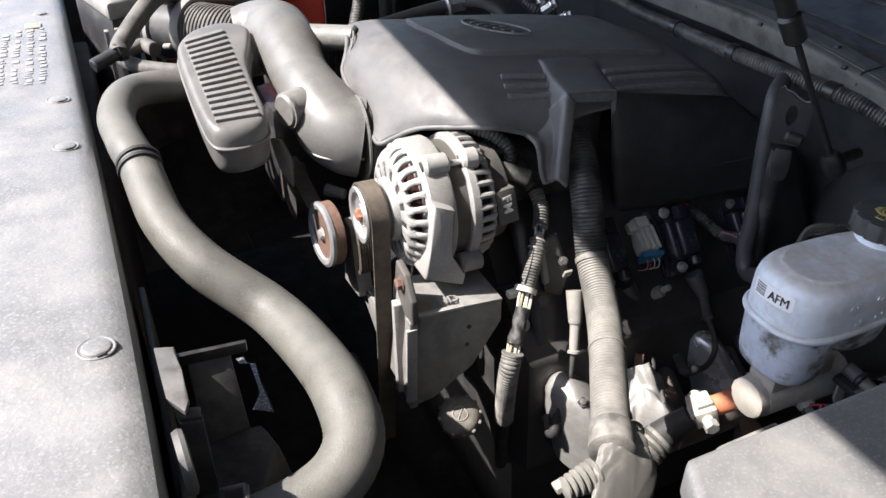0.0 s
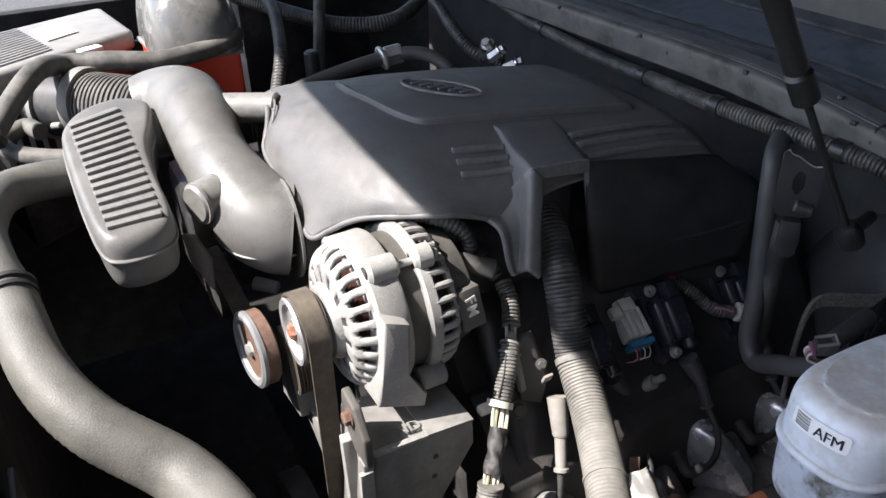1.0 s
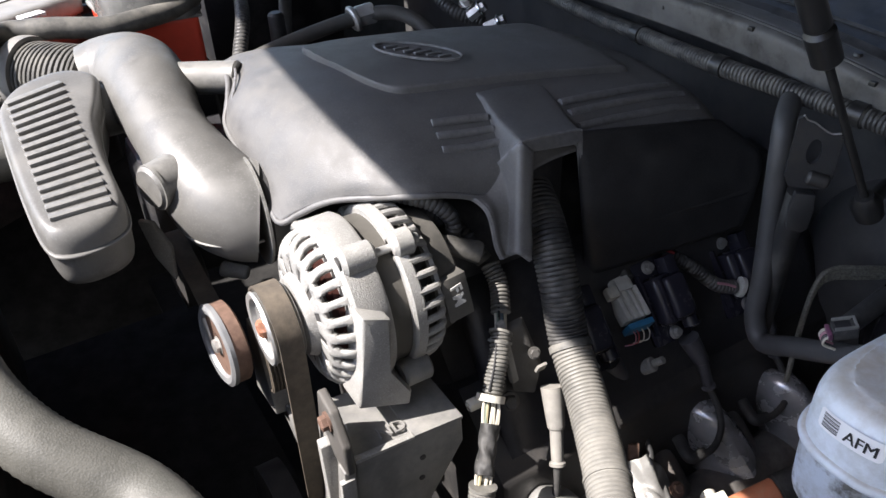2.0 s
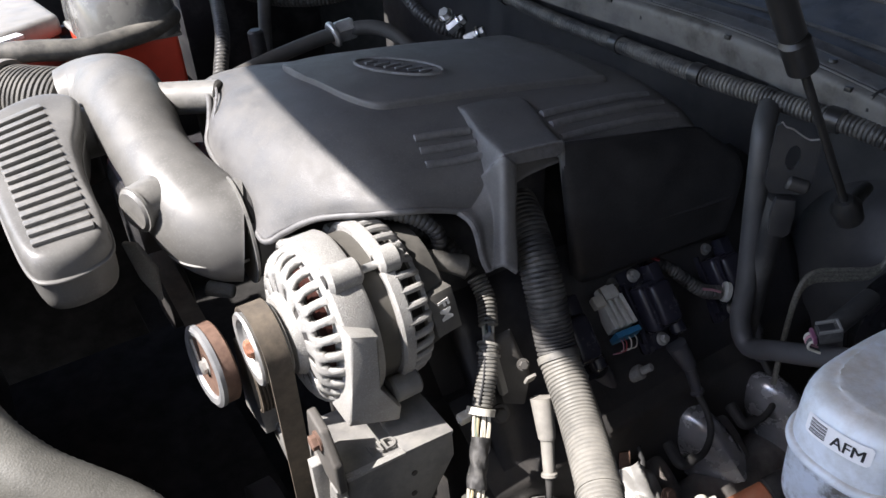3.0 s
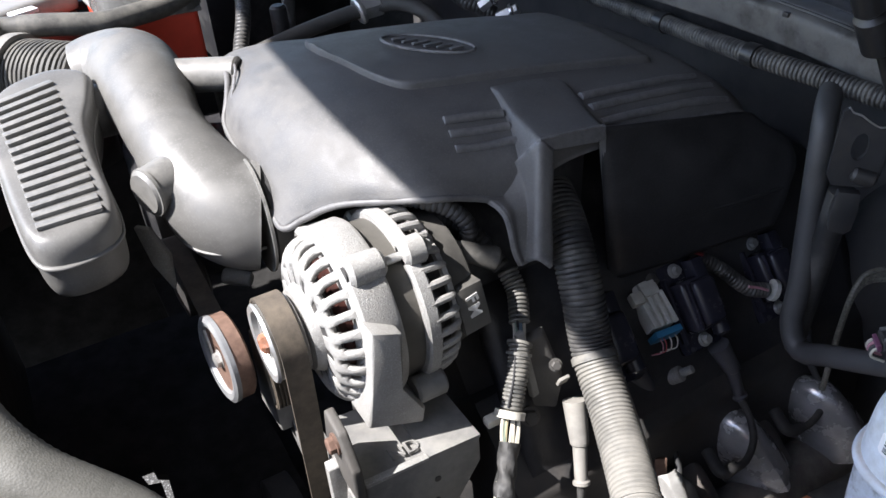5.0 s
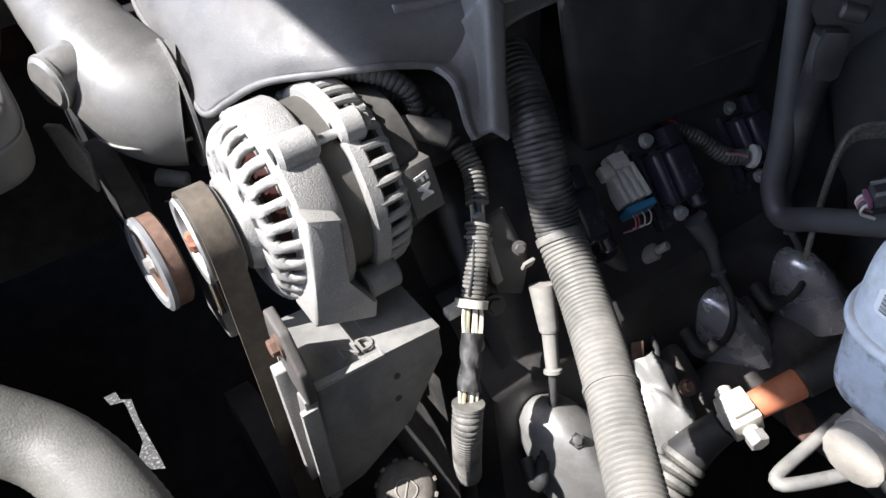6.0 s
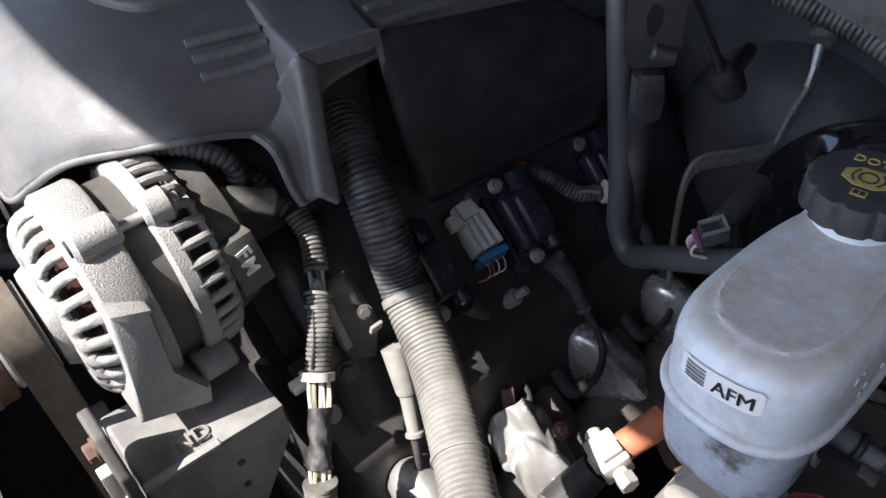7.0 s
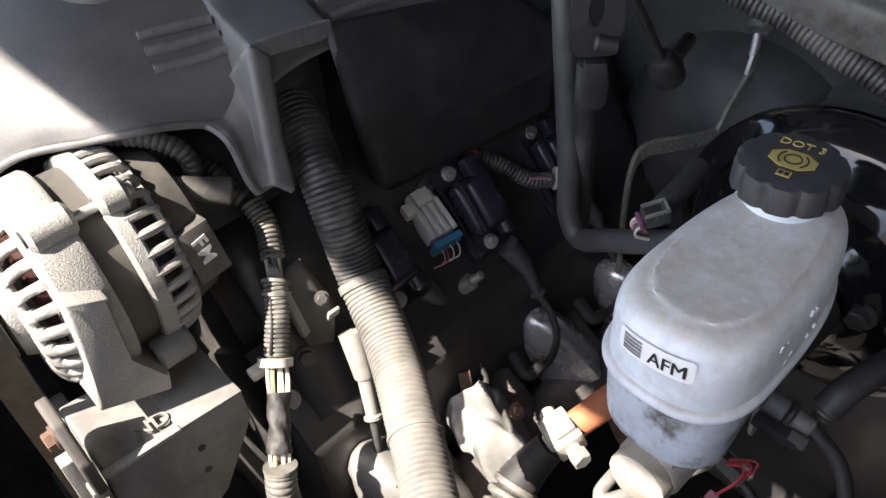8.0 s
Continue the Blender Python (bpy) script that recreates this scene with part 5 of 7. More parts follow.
plug_lead((0.486, -0.108, 0.864), (0.497, -0.120, 0.840), (0.503, -0.130, 0.808), [(0.503, -0.148, 0.788), (0.492, -0.162, 0.774), (0.470, -0.166, 0.766), (0.448, -0.160, 0.766)], M["boot_dark"], "black spark plug boot with a black lead")


RAIL = axes((0, -0.64, -0.77), (0, -0.77, 0.64))


def ignition_coil(at):
    t = thing("ignition_coil", at, "satin black ignition coil bolted to the valve cover", "ignition coil", group="ignition coils")
    at = Vector(at)
    u = RAIL @ Vector((0, 1, 0))
    n = RAIL @ Vector((0, 0, 1))
    part("base", block(at - n * 0.012, (0.044, 0.086, 0.012), 0.004, RAIL), M["coil"], t)
    part("body", block(at - n * 0.001 + Vector((0.003, 0, 0)), (0.038, 0.050, 0.026), 0.008, RAIL, seg=5), M["coil"], t)
    part("crown", block(at + n * 0.011 + Vector((0.006, 0, 0)), (0.026, 0.044, 0.016), 0.007, RAIL, seg=5), M["coil"], t)
    part("rib", block(at + n * 0.012 + Vector((-0.0105, 0, 0)), (0.0026, 0.044, 0.006), 0.001, RAIL), M["coil"], t)
    part("side_rail", block(at - n * 0.004 + Vector((-0.021, 0, 0)), (0.003, 0.062, 0.010), 0.001, RAIL), M["coil"], t)
    part("plug_socket", block(at - u * 0.030 + n * 0.002 + Vector((0.013, 0, 0)), (0.014, 0.020, 0.018), 0.003, RAIL), M["coil"], t)
    part("boot_socket", rod(at + u * 0.018 + Vector((0.020, 0, 0)) - n * 0.002, at + u * 0.036 + Vector((0.020, 0, 0)) - n * 0.002, 0.0085, 0.0095, 18, 0.002), M["coil"], t)
    for s, dx in ((1, 0.000), (-1, -0.004)):
        foot = at + u * (0.0345 * s) + Vector((dx, 0, 0)) - n * 0.005
        bolt = part("bolt", hexbolt(foot + n * 0.0015, n, 0.0044, 0.0060), M["steel"], t, "bright zinc bolt")
        part("bolt_flange", lathe([(0, 0.0), (0, 0.0068), (0.0012, 0.0068), (0.0020, 0.0054), (0.0020, 0.0)], foot, n, 20), M["steel"], bolt)
    return t


ignition_coil((0.3714, -0.082, 0.910))
ignition_coil((0.475, -0.082, 0.900))
ignition_coil((0.268, -0.080, 0.914))


def coil_connector():
    t = thing("wiring_connector", (0.322, -0.075, 0.88), "pale grey wiring connector with blue seal", "connector")
    a, b = Vector((0.334, -0.042, 0.929)), Vector((0.328, -0.091, 0.902))
    d = (b - a).normalized()
    turn = axes(d, (-0.1, -0.6, 0.75))
    n = turn @ Vector((0, 0, 1))
    x = turn @ Vector((1, 0, 0))
    part("shell", block((a + b) / 2, (0.026, 0.046, 0.018), 0.003, turn), M["grey_plug"], t)
    for k in range(4):
        part("key_rib", block((a + b) / 2 + d * 0.008 + x * (0.007 * (k - 1.5)) + n * 0.010, (0.0045, 0.032, 0.005), 0.0015, turn), M["grey_plug"], t)
    part("latch", block((a + b) / 2 - d * 0.012 + n * 0.012, (0.016, 0.014, 0.006), 0.0015, turn), M["grey_plug"], t)
    part("lock", block((a + b) / 2 - d * 0.006 + n * 0.013 + x * 0.016, (0.012, 0.012, 0.010), 0.002, turn), M["white_plug"], t)
    part("knob", rod(a - x * 0.010 - d * 0.004, a - x * 0.010 + d * 0.012 + n * 0.004, 0.0085, 0.0085, 18, 0.001), M["cowl_edge"], t)
    part("seal", block(b + d * 0.001, (0.027, 0.006, 0.019), 0.001, turn), M["blue_plug"], t, "blue seal")
    for k, (c, s) in enumerate((("wire_white", -1.2), ("wire_white", -0.3), ("wire_red", 0.5), ("wire_pink", 1.0))):
        p = b + x * (0.007 * s) + d * 0.003
        part("wire", sweep(bmesh.new(), [p, p + d * 0.006, p + d * 0.012 + x * 0.004 - n * 0.002, p + d * 0.010 + x * 0.012 - n * 0.006], 0.0006, 16, 6), M[c], t)
    for k in range(3):
        p = a + x * (0.006 * (k - 0.5))
        part("wire", sweep(bmesh.new(), [p, p - d * 0.012 + n * 0.004, p - d * 0.03], 0.0006, 10, 6), M[("wire_pink", "wire_white", "wire_red")[k]], t)
    part("loop_wire", sweep(bmesh.new(), [a + x * 0.012 - d * 0.01, a + x * 0.022 - d * 0.018 + n * 0.01, a + x * 0.036 - d * 0.006 + n * 0.006, a + x * 0.036 + d * 0.008], 0.0014, 24, 8), M["wire_white"], t)
    return t


coil_connector()
studs = thing("rail_stud", (0.34, -0.111, 0.845), "bare threaded stud on the coil rail", "stud")
stud_at, stud_way = Vector((0.3410, -0.1030, 0.8540)), Vector((0.35, -0.5, 0.6)).normalized()
part("shank", rod(stud_at - stud_way * 0.008, stud_at + stud_way * 0.016, 0.0042, 0.0038, 14, 0.0006), M["aluminium"], studs)
part("collar", rod(stud_at - stud_way * 0.010, stud_at + stud_way * 0.004, 0.0075, 0.0075, 16, 0.001), M["aluminium"], studs)
bm = corrugated([(0.405, -0.05, 0.93), (0.418, -0.066, 0.922), (0.435, -0.088, 0.905), (0.453, -0.098, 0.90)], 0.0075, 0.0034, 0.001, 14)
coil_loom = thing("coil_harness", (0.42, -0.07, 0.9), "black taped wiring over the ignition coils", "harness")
part("loom", bm, M["loom_dark"], coil_loom)
part("ring", lathe([(0, 0.0085), (0, 0.0105), (0.004, 0.0105), (0.004, 0.0085)], (0.456, -0.1, 0.901), (0.8, -0.5, -0.3), 20), M["grey_plug"], coil_loom, "pale ring clip")
part("wire", sweep(bmesh.new(), [(0.430, -0.094, 0.912), (0.440, -0.098, 0.909), (0.448, -0.102, 0.905)], 0.0014, 8, 6), M["wire_pink"], coil_loom)
part("wire", sweep(bmesh.new(), [(0.385, -0.048, 0.945), (0.395, -0.05, 0.941), (0.405, -0.055, 0.936)], 0.0018, 8, 6), M["wire_red"], coil_loom)


# ---- conduits and looms ----
def main_conduit():
    t = thing("corrugated_conduit", (0.2, -0.15, 0.88), "thick grey corrugated conduit with tape bands", "conduit")
    pts = [(0.270, 0.03, 1.03), (0.255, -0.012, 1.032), (0.243, -0.050, 1.014), (0.235, -0.078, 0.982), (0.230, -0.104, 0.934), (0.214, -0.150, 0.911), (0.183, -0.209, 0.905), (0.146, -0.27, 0.90), (0.112, -0.325, 0.898)]
    line, _ = catmull(pts, 100)
    # the upper length carries the shade under the cover as a darker colour
    part("upper_tube", corrugated(line[:44], 0.0180, 0.0040, 0.0014, 26), M["loom_dark"], t, "upper length of the conduit, coloured dark for shade")
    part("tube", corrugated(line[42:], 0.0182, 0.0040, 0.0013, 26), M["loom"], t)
    for k, w, mat in ((43, 0.0030, "loom_mid"), (72, 0.0015, "loom_mid")):
        d = (line[k + 1] - line[k]).normalized()
        part("tape_band", lathe([(-w, 0.0184), (-w, 0.0192), (w, 0.0192), (w, 0.0184)], line[k], d, 30), M[mat], t, "flat tape band")
    d = (line[100] - line[97]).normalized()
    part("cuff", lathe([(-0.02, 0.0182), (-0.018, 0.0205), (0.008, 0.0212), (0.01, 0.018)], line[99], d, 30), M["loom_mid"], t)
    rows = []
    for k in range(13):
        s = k / 12
        q = Vector(line[100]).lerp(Vector((0.108, -0.366, 0.870)), s)
        row = []
        for j in range(25):
            a = 2 * math.pi * j / 24
            r = (0.0165 + 0.024 * math.sin(min(1, s * 1.6) * math.pi / 2)) * (1.0 if s < 0.75 else math.sqrt(max(0.0, 1 - ((s - 0.75) / 0.25) ** 2)) + 0.002) * (1 + 0.10 * noise.noise(Vector((math.cos(a) * 2.2, math.sin(a) * 2.2, s * 7))) + 0.055 * math.sin(a * 9 + s * 12) + 0.05 * noise.noise(Vector((math.cos(a) * 6, math.sin(a) * 6, s * 16))))
            row.append(q + Vector((1, 0.35, 0.1)).normalized() * (r * math.cos(a)) + Vector((-0.1, 0.5, 0.85)).normalized() * (r * 0.75 * math.sin(a)))
        rows.append(row)
    part("branch_boot", loft(rows, 60, 96), M["loom"], t, "dusty crumpled rubber branch boot")
    for base, way, n_rings in ((Vector((0.132, -0.318, 0.892)), Vector((0.42, 0.3, -0.25)), 6), (Vector((0.088, -0.338, 0.890)), Vector((-0.60, -0.02, -0.05)), 6)):
        way = way.normalized()
        for k in range(n_rings):
            r = 0.0145 - 0.0009 * k
            part("boot_ring", lathe([(0, r - 0.006), (0.0012, r), (0.0030, r), (0.0052, r - 0.006)], base + way * (0.0058 * k), way, 22), M["loom"], t)
    part("band_bolt", rod((0.050, -0.334, 0.884), (0.060, -0.334, 0.888), 0.0062, 0.0055, 8, 0.001), M["cast_beige"], t)
    return t


moved(main_conduit(), 0.007, 0.005, -0.003)


def wire_harness():
    t = thing("wire_harness", (0.15, -0.1, 0.75), "worn corrugated wire harness with a white tie and bare wires", "harness")
    part("upper_loom", corrugated([(0.199, -0.030, 0.988), (0.198, -0.046, 0.974), (0.188, -0.064, 0.959)], 0.0090, 0.0034, 0.0022, 18), M["loom_mid"], t, "split black loom")
    part("slit", sweep(bmesh.new(), [(0.196, -0.040, 0.985), (0.191, -0.055, 0.974), (0.182, -0.070, 0.962)], 0.0012, 20, 6), M["ink"], t)
    part("middle_loom", corrugated([(0.179, -0.077, 0.951), (0.168, -0.09, 0.936), (0.152, -0.104, 0.915)], 0.0090, 0.0031, 0.0014, 18), M["loom_mid"], t)
    part("slit", sweep(bmesh.new(), [(0.171, -0.083, 0.953), (0.160, -0.096, 0.938), (0.147, -0.107, 0.923)], 0.0011, 20, 6), M["ink"], t)
    for q in (0.0, 0.35):
        part("loose_turn", lathe([(-0.0012, 0.0090), (-0.0012, 0.0106), (0.0012, 0.0106), (0.0012, 0.0090)], Vector((0.179, -0.077, 0.951)).lerp(Vector((0.168, -0.09, 0.936)), q), (-0.6, -0.55, -0.55 - q), 22), M["loom_mid"], t)
    part("lower_loom", corrugated([(0.113, -0.149, 0.868), (0.107, -0.154, 0.850), (0.109, -0.147, 0.806), (0.116, -0.134, 0.756)], 0.0114, 0.0036, 0.0012, 18), M["loom_mid"], t)
    part("loom_mouth", lathe([(-0.001, 0.0085), (-0.001, 0.0120), (0.0012, 0.0120), (0.0012, 0.0085)], (0.113, -0.149, 0.868), (-0.30, -0.28, -0.9), 24), M["loom_mid"], t)
    wrap, _ = catmull([(0.1395, -0.1195, 0.8995), (0.130, -0.130, 0.888), (0.1175, -0.1435, 0.8735)], 40)
    turns = []
    for k, (q, side, up_) in enumerate(frames_along(wrap)):
        row = []
        for j in range(29):
            a = 2 * math.pi * j / 28
            r = 0.0074 + 0.0010 * abs(k / 20 - 1) + 0.00065 * math.sin(3 * a + k * 0.32) + 0.0004 * noise.noise(Vector((math.cos(a) * 3, math.sin(a) * 3, k * 0.2)))
            row.append(q + side * (r * math.cos(a)) + up_ * (r * math.sin(a)))
        turns.append(row)
    part("tape_wrap", loft(turns, 80, 56), M["tape"], t, "twisted black wrap tape")
    part("tail", sweep(bmesh.new(), [(0.116, -0.134, 0.757), (0.120, -0.125, 0.72), (0.124, -0.118, 0.66)], 0.0078, 12, 14), M["tape"], t)
    tie = part("tie", lathe([(-0.003, 0.0095), (-0.003, 0.0125), (0.003, 0.0125), (0.003, 0.0095)], (0.150, -0.105, 0.912), (-0.5, -0.45, -0.7), 24), M["white_plug"], t, "white nylon tie")
    part("tie_head", block((0.138, -0.098, 0.906), (0.013, 0.009, 0.008), 0.002), M["white_plug"], tie)
    rng = random.Random(7)
    for k, c in enumerate(("wire_white", "wire_white", "wire_green", "wire_white", "wire_yellow", "wire_white", "wire_white")):
        a = 2 * math.pi * k / 7
        o = Vector((math.cos(a) * 0.005, math.sin(a) * 0.004, math.sin(a) * 0.004))
        part("wire", sweep(bmesh.new(), [Vector((0.156, -0.100, 0.921)) + o, Vector((0.146, -0.112, 0.906)) + o * 1.45, Vector((0.136, -0.124, 0.894)) + o * 1.1], 0.0014, 12, 6), M[c], t)
        part("wire", sweep(bmesh.new(), [Vector((0.124, -0.137, 0.881)) + o * 1.3, Vector((0.117, -0.144, 0.872)) + o * 1.3, Vector((0.112, -0.149, 0.862)) + o], 0.0014, 10, 6), M[c], t)
        part("wire", sweep(bmesh.new(), [Vector((0.190, -0.06, 0.962)) + o, Vector((0.182, -0.073, 0.954)) + o * 0.9, Vector((0.174, -0.083, 0.945)) + o], 0.0014, 10, 6), M[("wire_white", "wire_blue", "wire_green")[k % 3]], t)
    part("bolt", hexbolt((0.165, -0.09, 0.905), (-0.3, -0.8, 0.5), 0.007, 0.007), M["block"], t)
    eye = part("ring_terminal", lathe([(0, 0.0035), (0, 0.0085), (0.0025, 0.0085), (0.0025, 0.0035)], (0.156, -0.095, 0.854), (-0.5, -0.7, 0.5), 22), M["boot"], t, "pale ring terminal")
    part("terminal_bore", lathe([(0.0004, 0.0), (0.0004, 0.0036), (0.0008, 0.0036), (0.0008, 0.0)], (0.156, -0.095, 0.854), (-0.5, -0.7, 0.5), 16), M["ink"], eye)
    return t


moved(wire_harness(), 0.004, 0.006, -0.004)
for pts, r in (([(0.16, 0.03, 1.03), (0.185, 0.005, 1.015), (0.197, -0.025, 0.99)], 0.008), ([(0.13, 0.02, 1.06), (0.16, 0.0, 1.05), (0.175, -0.01, 1.03), (0.17, -0.005, 1.0)], 0.0075)):
    solo("small_loom", corrugated(pts, r, 0.0045, 0.001, 14), M["loom_dark"], "black corrugated loom under the engine cover", "loom", group="small looms")

pump_cap = thing("pump_cap", (0.067, -0.118, 0.757), "dusty brown grey pump filler cap with a notched rim", "cap")
CAP_AT, CAP_UP = Vector((0.067, -0.118, 0.765)), Vector((-0.15, -0.45, 0.85)).normalized()
part("skirt", lathe([(0, 0.022), (0.004, 0.0242), (0.012, 0.0236), (0.016, 0.020), (0.0185, 0.014), (0.019, 0.0)], CAP_AT, CAP_UP, 36), M["cap_dusty"], pump_cap)
cap_x = CAP_UP.orthogonal().normalized()
cap_y = CAP_UP.cross(cap_x)
for k in range(12):
    a = 2 * math.pi * k / 12
    w = cap_x * math.cos(a) + cap_y * math.sin(a)
    part("grip", block(CAP_AT + CAP_UP * 0.008 + w * 0.0238, (0.0045, 0.003, 0.012), 0.001, axes(w, CAP_UP)), M["cap_dusty"], pump_cap)
part("raised_mark", sweep(bmesh.new(), [CAP_AT + CAP_UP * 0.0192 + (cap_x * math.cos(a) + cap_y * math.sin(a)) * 0.0085 for a in (0, 1, 2, 3, 4, 5, 6.283)], 0.0007, 30, 5), M["boot"], pump_cap)
part("raised_mark", block(CAP_AT + CAP_UP * 0.0192, (0.0014, 0.016, 0.0012), 0.0003, axes(cap_x, CAP_UP)), M["boot"], pump_cap)


# ---- brakes ----
def brake_reservoir():
    t = thing("brake_reservoir", (0.26, -0.347, 0.96), "milky blue plastic brake fluid reservoir with black cap", "brake reservoir")

    def ring(z, x0, x1, w, yc=-0.3420):
        """A level outline: a round nose towards the front, squarer at the rear."""
        nose = min(0.045, 0.5 * (x1 - x0))
        xc, pts = x0 + nose, []
        for k in range(33):
            a = 2 * math.pi * k / 32
            c, s_ = math.cos(a), math.sin(a)
            c2, s2 = math.copysign(abs(c) ** 0.78, c), math.copysign(abs(s_) ** 0.78, s_)
            pts.append((xc + c2 * (nose if c < 0 else x1 - xc), yc + s2 * w, z))
        return pts

    upper = [ring(1.013, 0.2335, 0.386, 0.0395), ring(1.030, 0.2338, 0.3858, 0.0395), ring(1.0440, 0.2343, 0.385, 0.0391), ring(1.0520, 0.2365, 0.3830, 0.0376), ring(1.0568, 0.2405, 0.380, 0.0345), ring(1.0590, 0.2450, 0.3765, 0.0312), ring(1.0596, 0.2485, 0.374, 0.0285), ring(1.0606, 0.2500, 0.373, 0.0277), ring(1.0609, 0.2515, 0.372, 0.0268), ring(1.0609, 0.275, 0.358, 0.012), ring(1.0609, 0.3149, 0.3150, 0.00004)]
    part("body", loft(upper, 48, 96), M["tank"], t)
    part("seam_flange", loft([ring(1.0110, 0.2345, 0.385, 0.0385), ring(1.0115, 0.2315, 0.388, 0.0410), ring(1.0140, 0.2302, 0.3895, 0.0422), ring(1.0170, 0.2315, 0.388, 0.0410), ring(1.0180, 0.2345, 0.385, 0.0385)], 16, 96), M["tank"], t)
    lower = [ring(0.957, 0.2635, 0.2645, 0.0005), ring(0.957, 0.252, 0.276, 0.018), ring(0.9595, 0.2425, 0.286, 0.0285), ring(0.967, 0.2375, 0.2910, 0.0335), ring(0.985, 0.2360, 0.2940, 0.0355), ring(1.014, 0.2352, 0.297, 0.0372)]
    part("lower_body", loft(lower, 30, 96), M["tank_low"], t, "grime stained lower half")
    rear = [ring(0.972, 0.322, 0.323, 0.0005), ring(0.972, 0.305, 0.345, 0.016), ring(0.980, 0.296, 0.358, 0.028), ring(1.014, 0.290, 0.366, 0.0340)]
    part("rear_chamber", loft(rear, 24, 72), M["tank_low"], t)
    beads = random.Random(11)
    for row, (x0, z0, n_beads) in enumerate(((0.256, 1.0205, 13), (0.268, 1.0390, 9))):
        for k in range(n_beads):
            if beads.random() < 0.38:
                size = (beads.uniform(0.0022, 0.0052), 0.0018, beads.uniform(0.0016, 0.0042))
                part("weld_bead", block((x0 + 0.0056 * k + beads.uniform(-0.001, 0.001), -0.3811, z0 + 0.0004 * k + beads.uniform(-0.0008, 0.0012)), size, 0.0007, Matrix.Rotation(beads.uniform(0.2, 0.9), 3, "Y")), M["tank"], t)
    CAP_C = Vector((0.3550, -0.3352, 1.0850))
    part("neck", lathe([(-0.008, 0.0260), (-0.001, 0.0228), (0.001, 0.0212), (0.018, 0.0206), (0.0185, 0.016)], CAP_C - Vector((0, 0, 0.0265)), (0, 0, 1), 36), M["tank_neck"], t, "clean milky filler neck")
    bm = bmesh.new()
    rows = []
    for h, r0 in ((-0.0165, 0.0262), (-0.0155, 0.0280), (-0.0028, 0.0278), (-0.0008, 0.0266), (-0.0002, 0.0240)):
        row = []
        for k in range(96):
            a = 2 * math.pi * k / 96
            dent = 0.0022 * max(0.0, math.cos(a * 10)) ** 3 if h < -0.0004 else 0.0
            row.append(bm.verts.new(CAP_C + Vector(((r0 - dent) * math.cos(a), (r0 - dent) * math.sin(a), h))))
        rows.append(row)
    for a, b in zip(rows, rows[1:]):
        for k in range(96):
            bm.faces.new((a[k], a[(k + 1) % 96], b[(k + 1) % 96], b[k]))
    bm.faces.new(rows[0][::-1])
    bm.faces.new(rows[-1])
    cap = part("cap", bm, M["cap"], t, "black scalloped screw cap")
    right, up = Vector((0.15, -0.99, 0)), Vector((0.99, 0.15, 0))
    top = CAP_C
    part("cap_text", words("DOT 3", 0.0080, 0.0003, plane_pose(top + up * 0.0150, right, up)), M["yellow"], cap, "ochre print DOT 3")
    part("cap_symbol", prism([top + right * (0.0125 * math.cos(a)) + up * (0.0085 * math.sin(a)) for a in [math.pi / 8 + math.pi * k / 4 for k in range(8)]], (0, 0, 0.0004)), M["yellow"], cap)
    part("cap_symbol_ring", sweep(bmesh.new(), [top + Vector((0, 0, 0.0005)) + right * (0.0042 * math.cos(a)) + up * (0.0042 * math.sin(a)) for a in [2 * math.pi * k / 20 for k in range(21)]], 0.0005, 40, 5), M["ink"], cap)
    for s in (-1, 1):
        part("cap_symbol_arc", sweep(bmesh.new(), [top + Vector((0, 0, 0.0005)) + right * (s * 0.0072 * math.cos(a)) + up * (0.0072 * math.sin(a)) for a in (-0.8, -0.4, 0, 0.4, 0.8)], 0.0005, 16, 5), M["ink"], cap)
    part("cap_mark", prism([top - up * 0.0135 + right * x + up * y for x, y in ((-0.0035, -0.0025), (0.0035, -0.0025), (0.0035, 0.0025), (-0.0035, 0.0025))], (0, 0, 0.0004)), M["yellow"], cap)
    for s in (-1, 1):
        part("cap_mark_page", prism([top - up * 0.0135 + right * (x + 0.0015 * s) + up * y + Vector((0, 0, 0.0002)) for x, y in ((-0.0011, -0.0015), (0.0011, -0.0015), (0.0011, 0.0015), (-0.0011, 0.0015))], (0, 0, 0.0005)), M["ink"], cap)
    return t


reservoir = brake_reservoir()


def on_nose(u, v, lift=0.0):
    """A point of the label: u along it, v down it, on the reservoir's blunt nose."""
    y = -0.3216 - 0.0405 * u
    side = (y + 0.3420) / 0.0394
    x = 0.2792 - 0.0452 * (1 - min(1.0, abs(side)) ** (2 / 0.78)) ** 0.39
    z = 1.0480 + 0.0030 * u - 0.0150 * v
    out = Vector((-1, side * abs(side), 0.04)).normalized()
    return Vector((x, y, z)) + out * (0.0003 + lift)


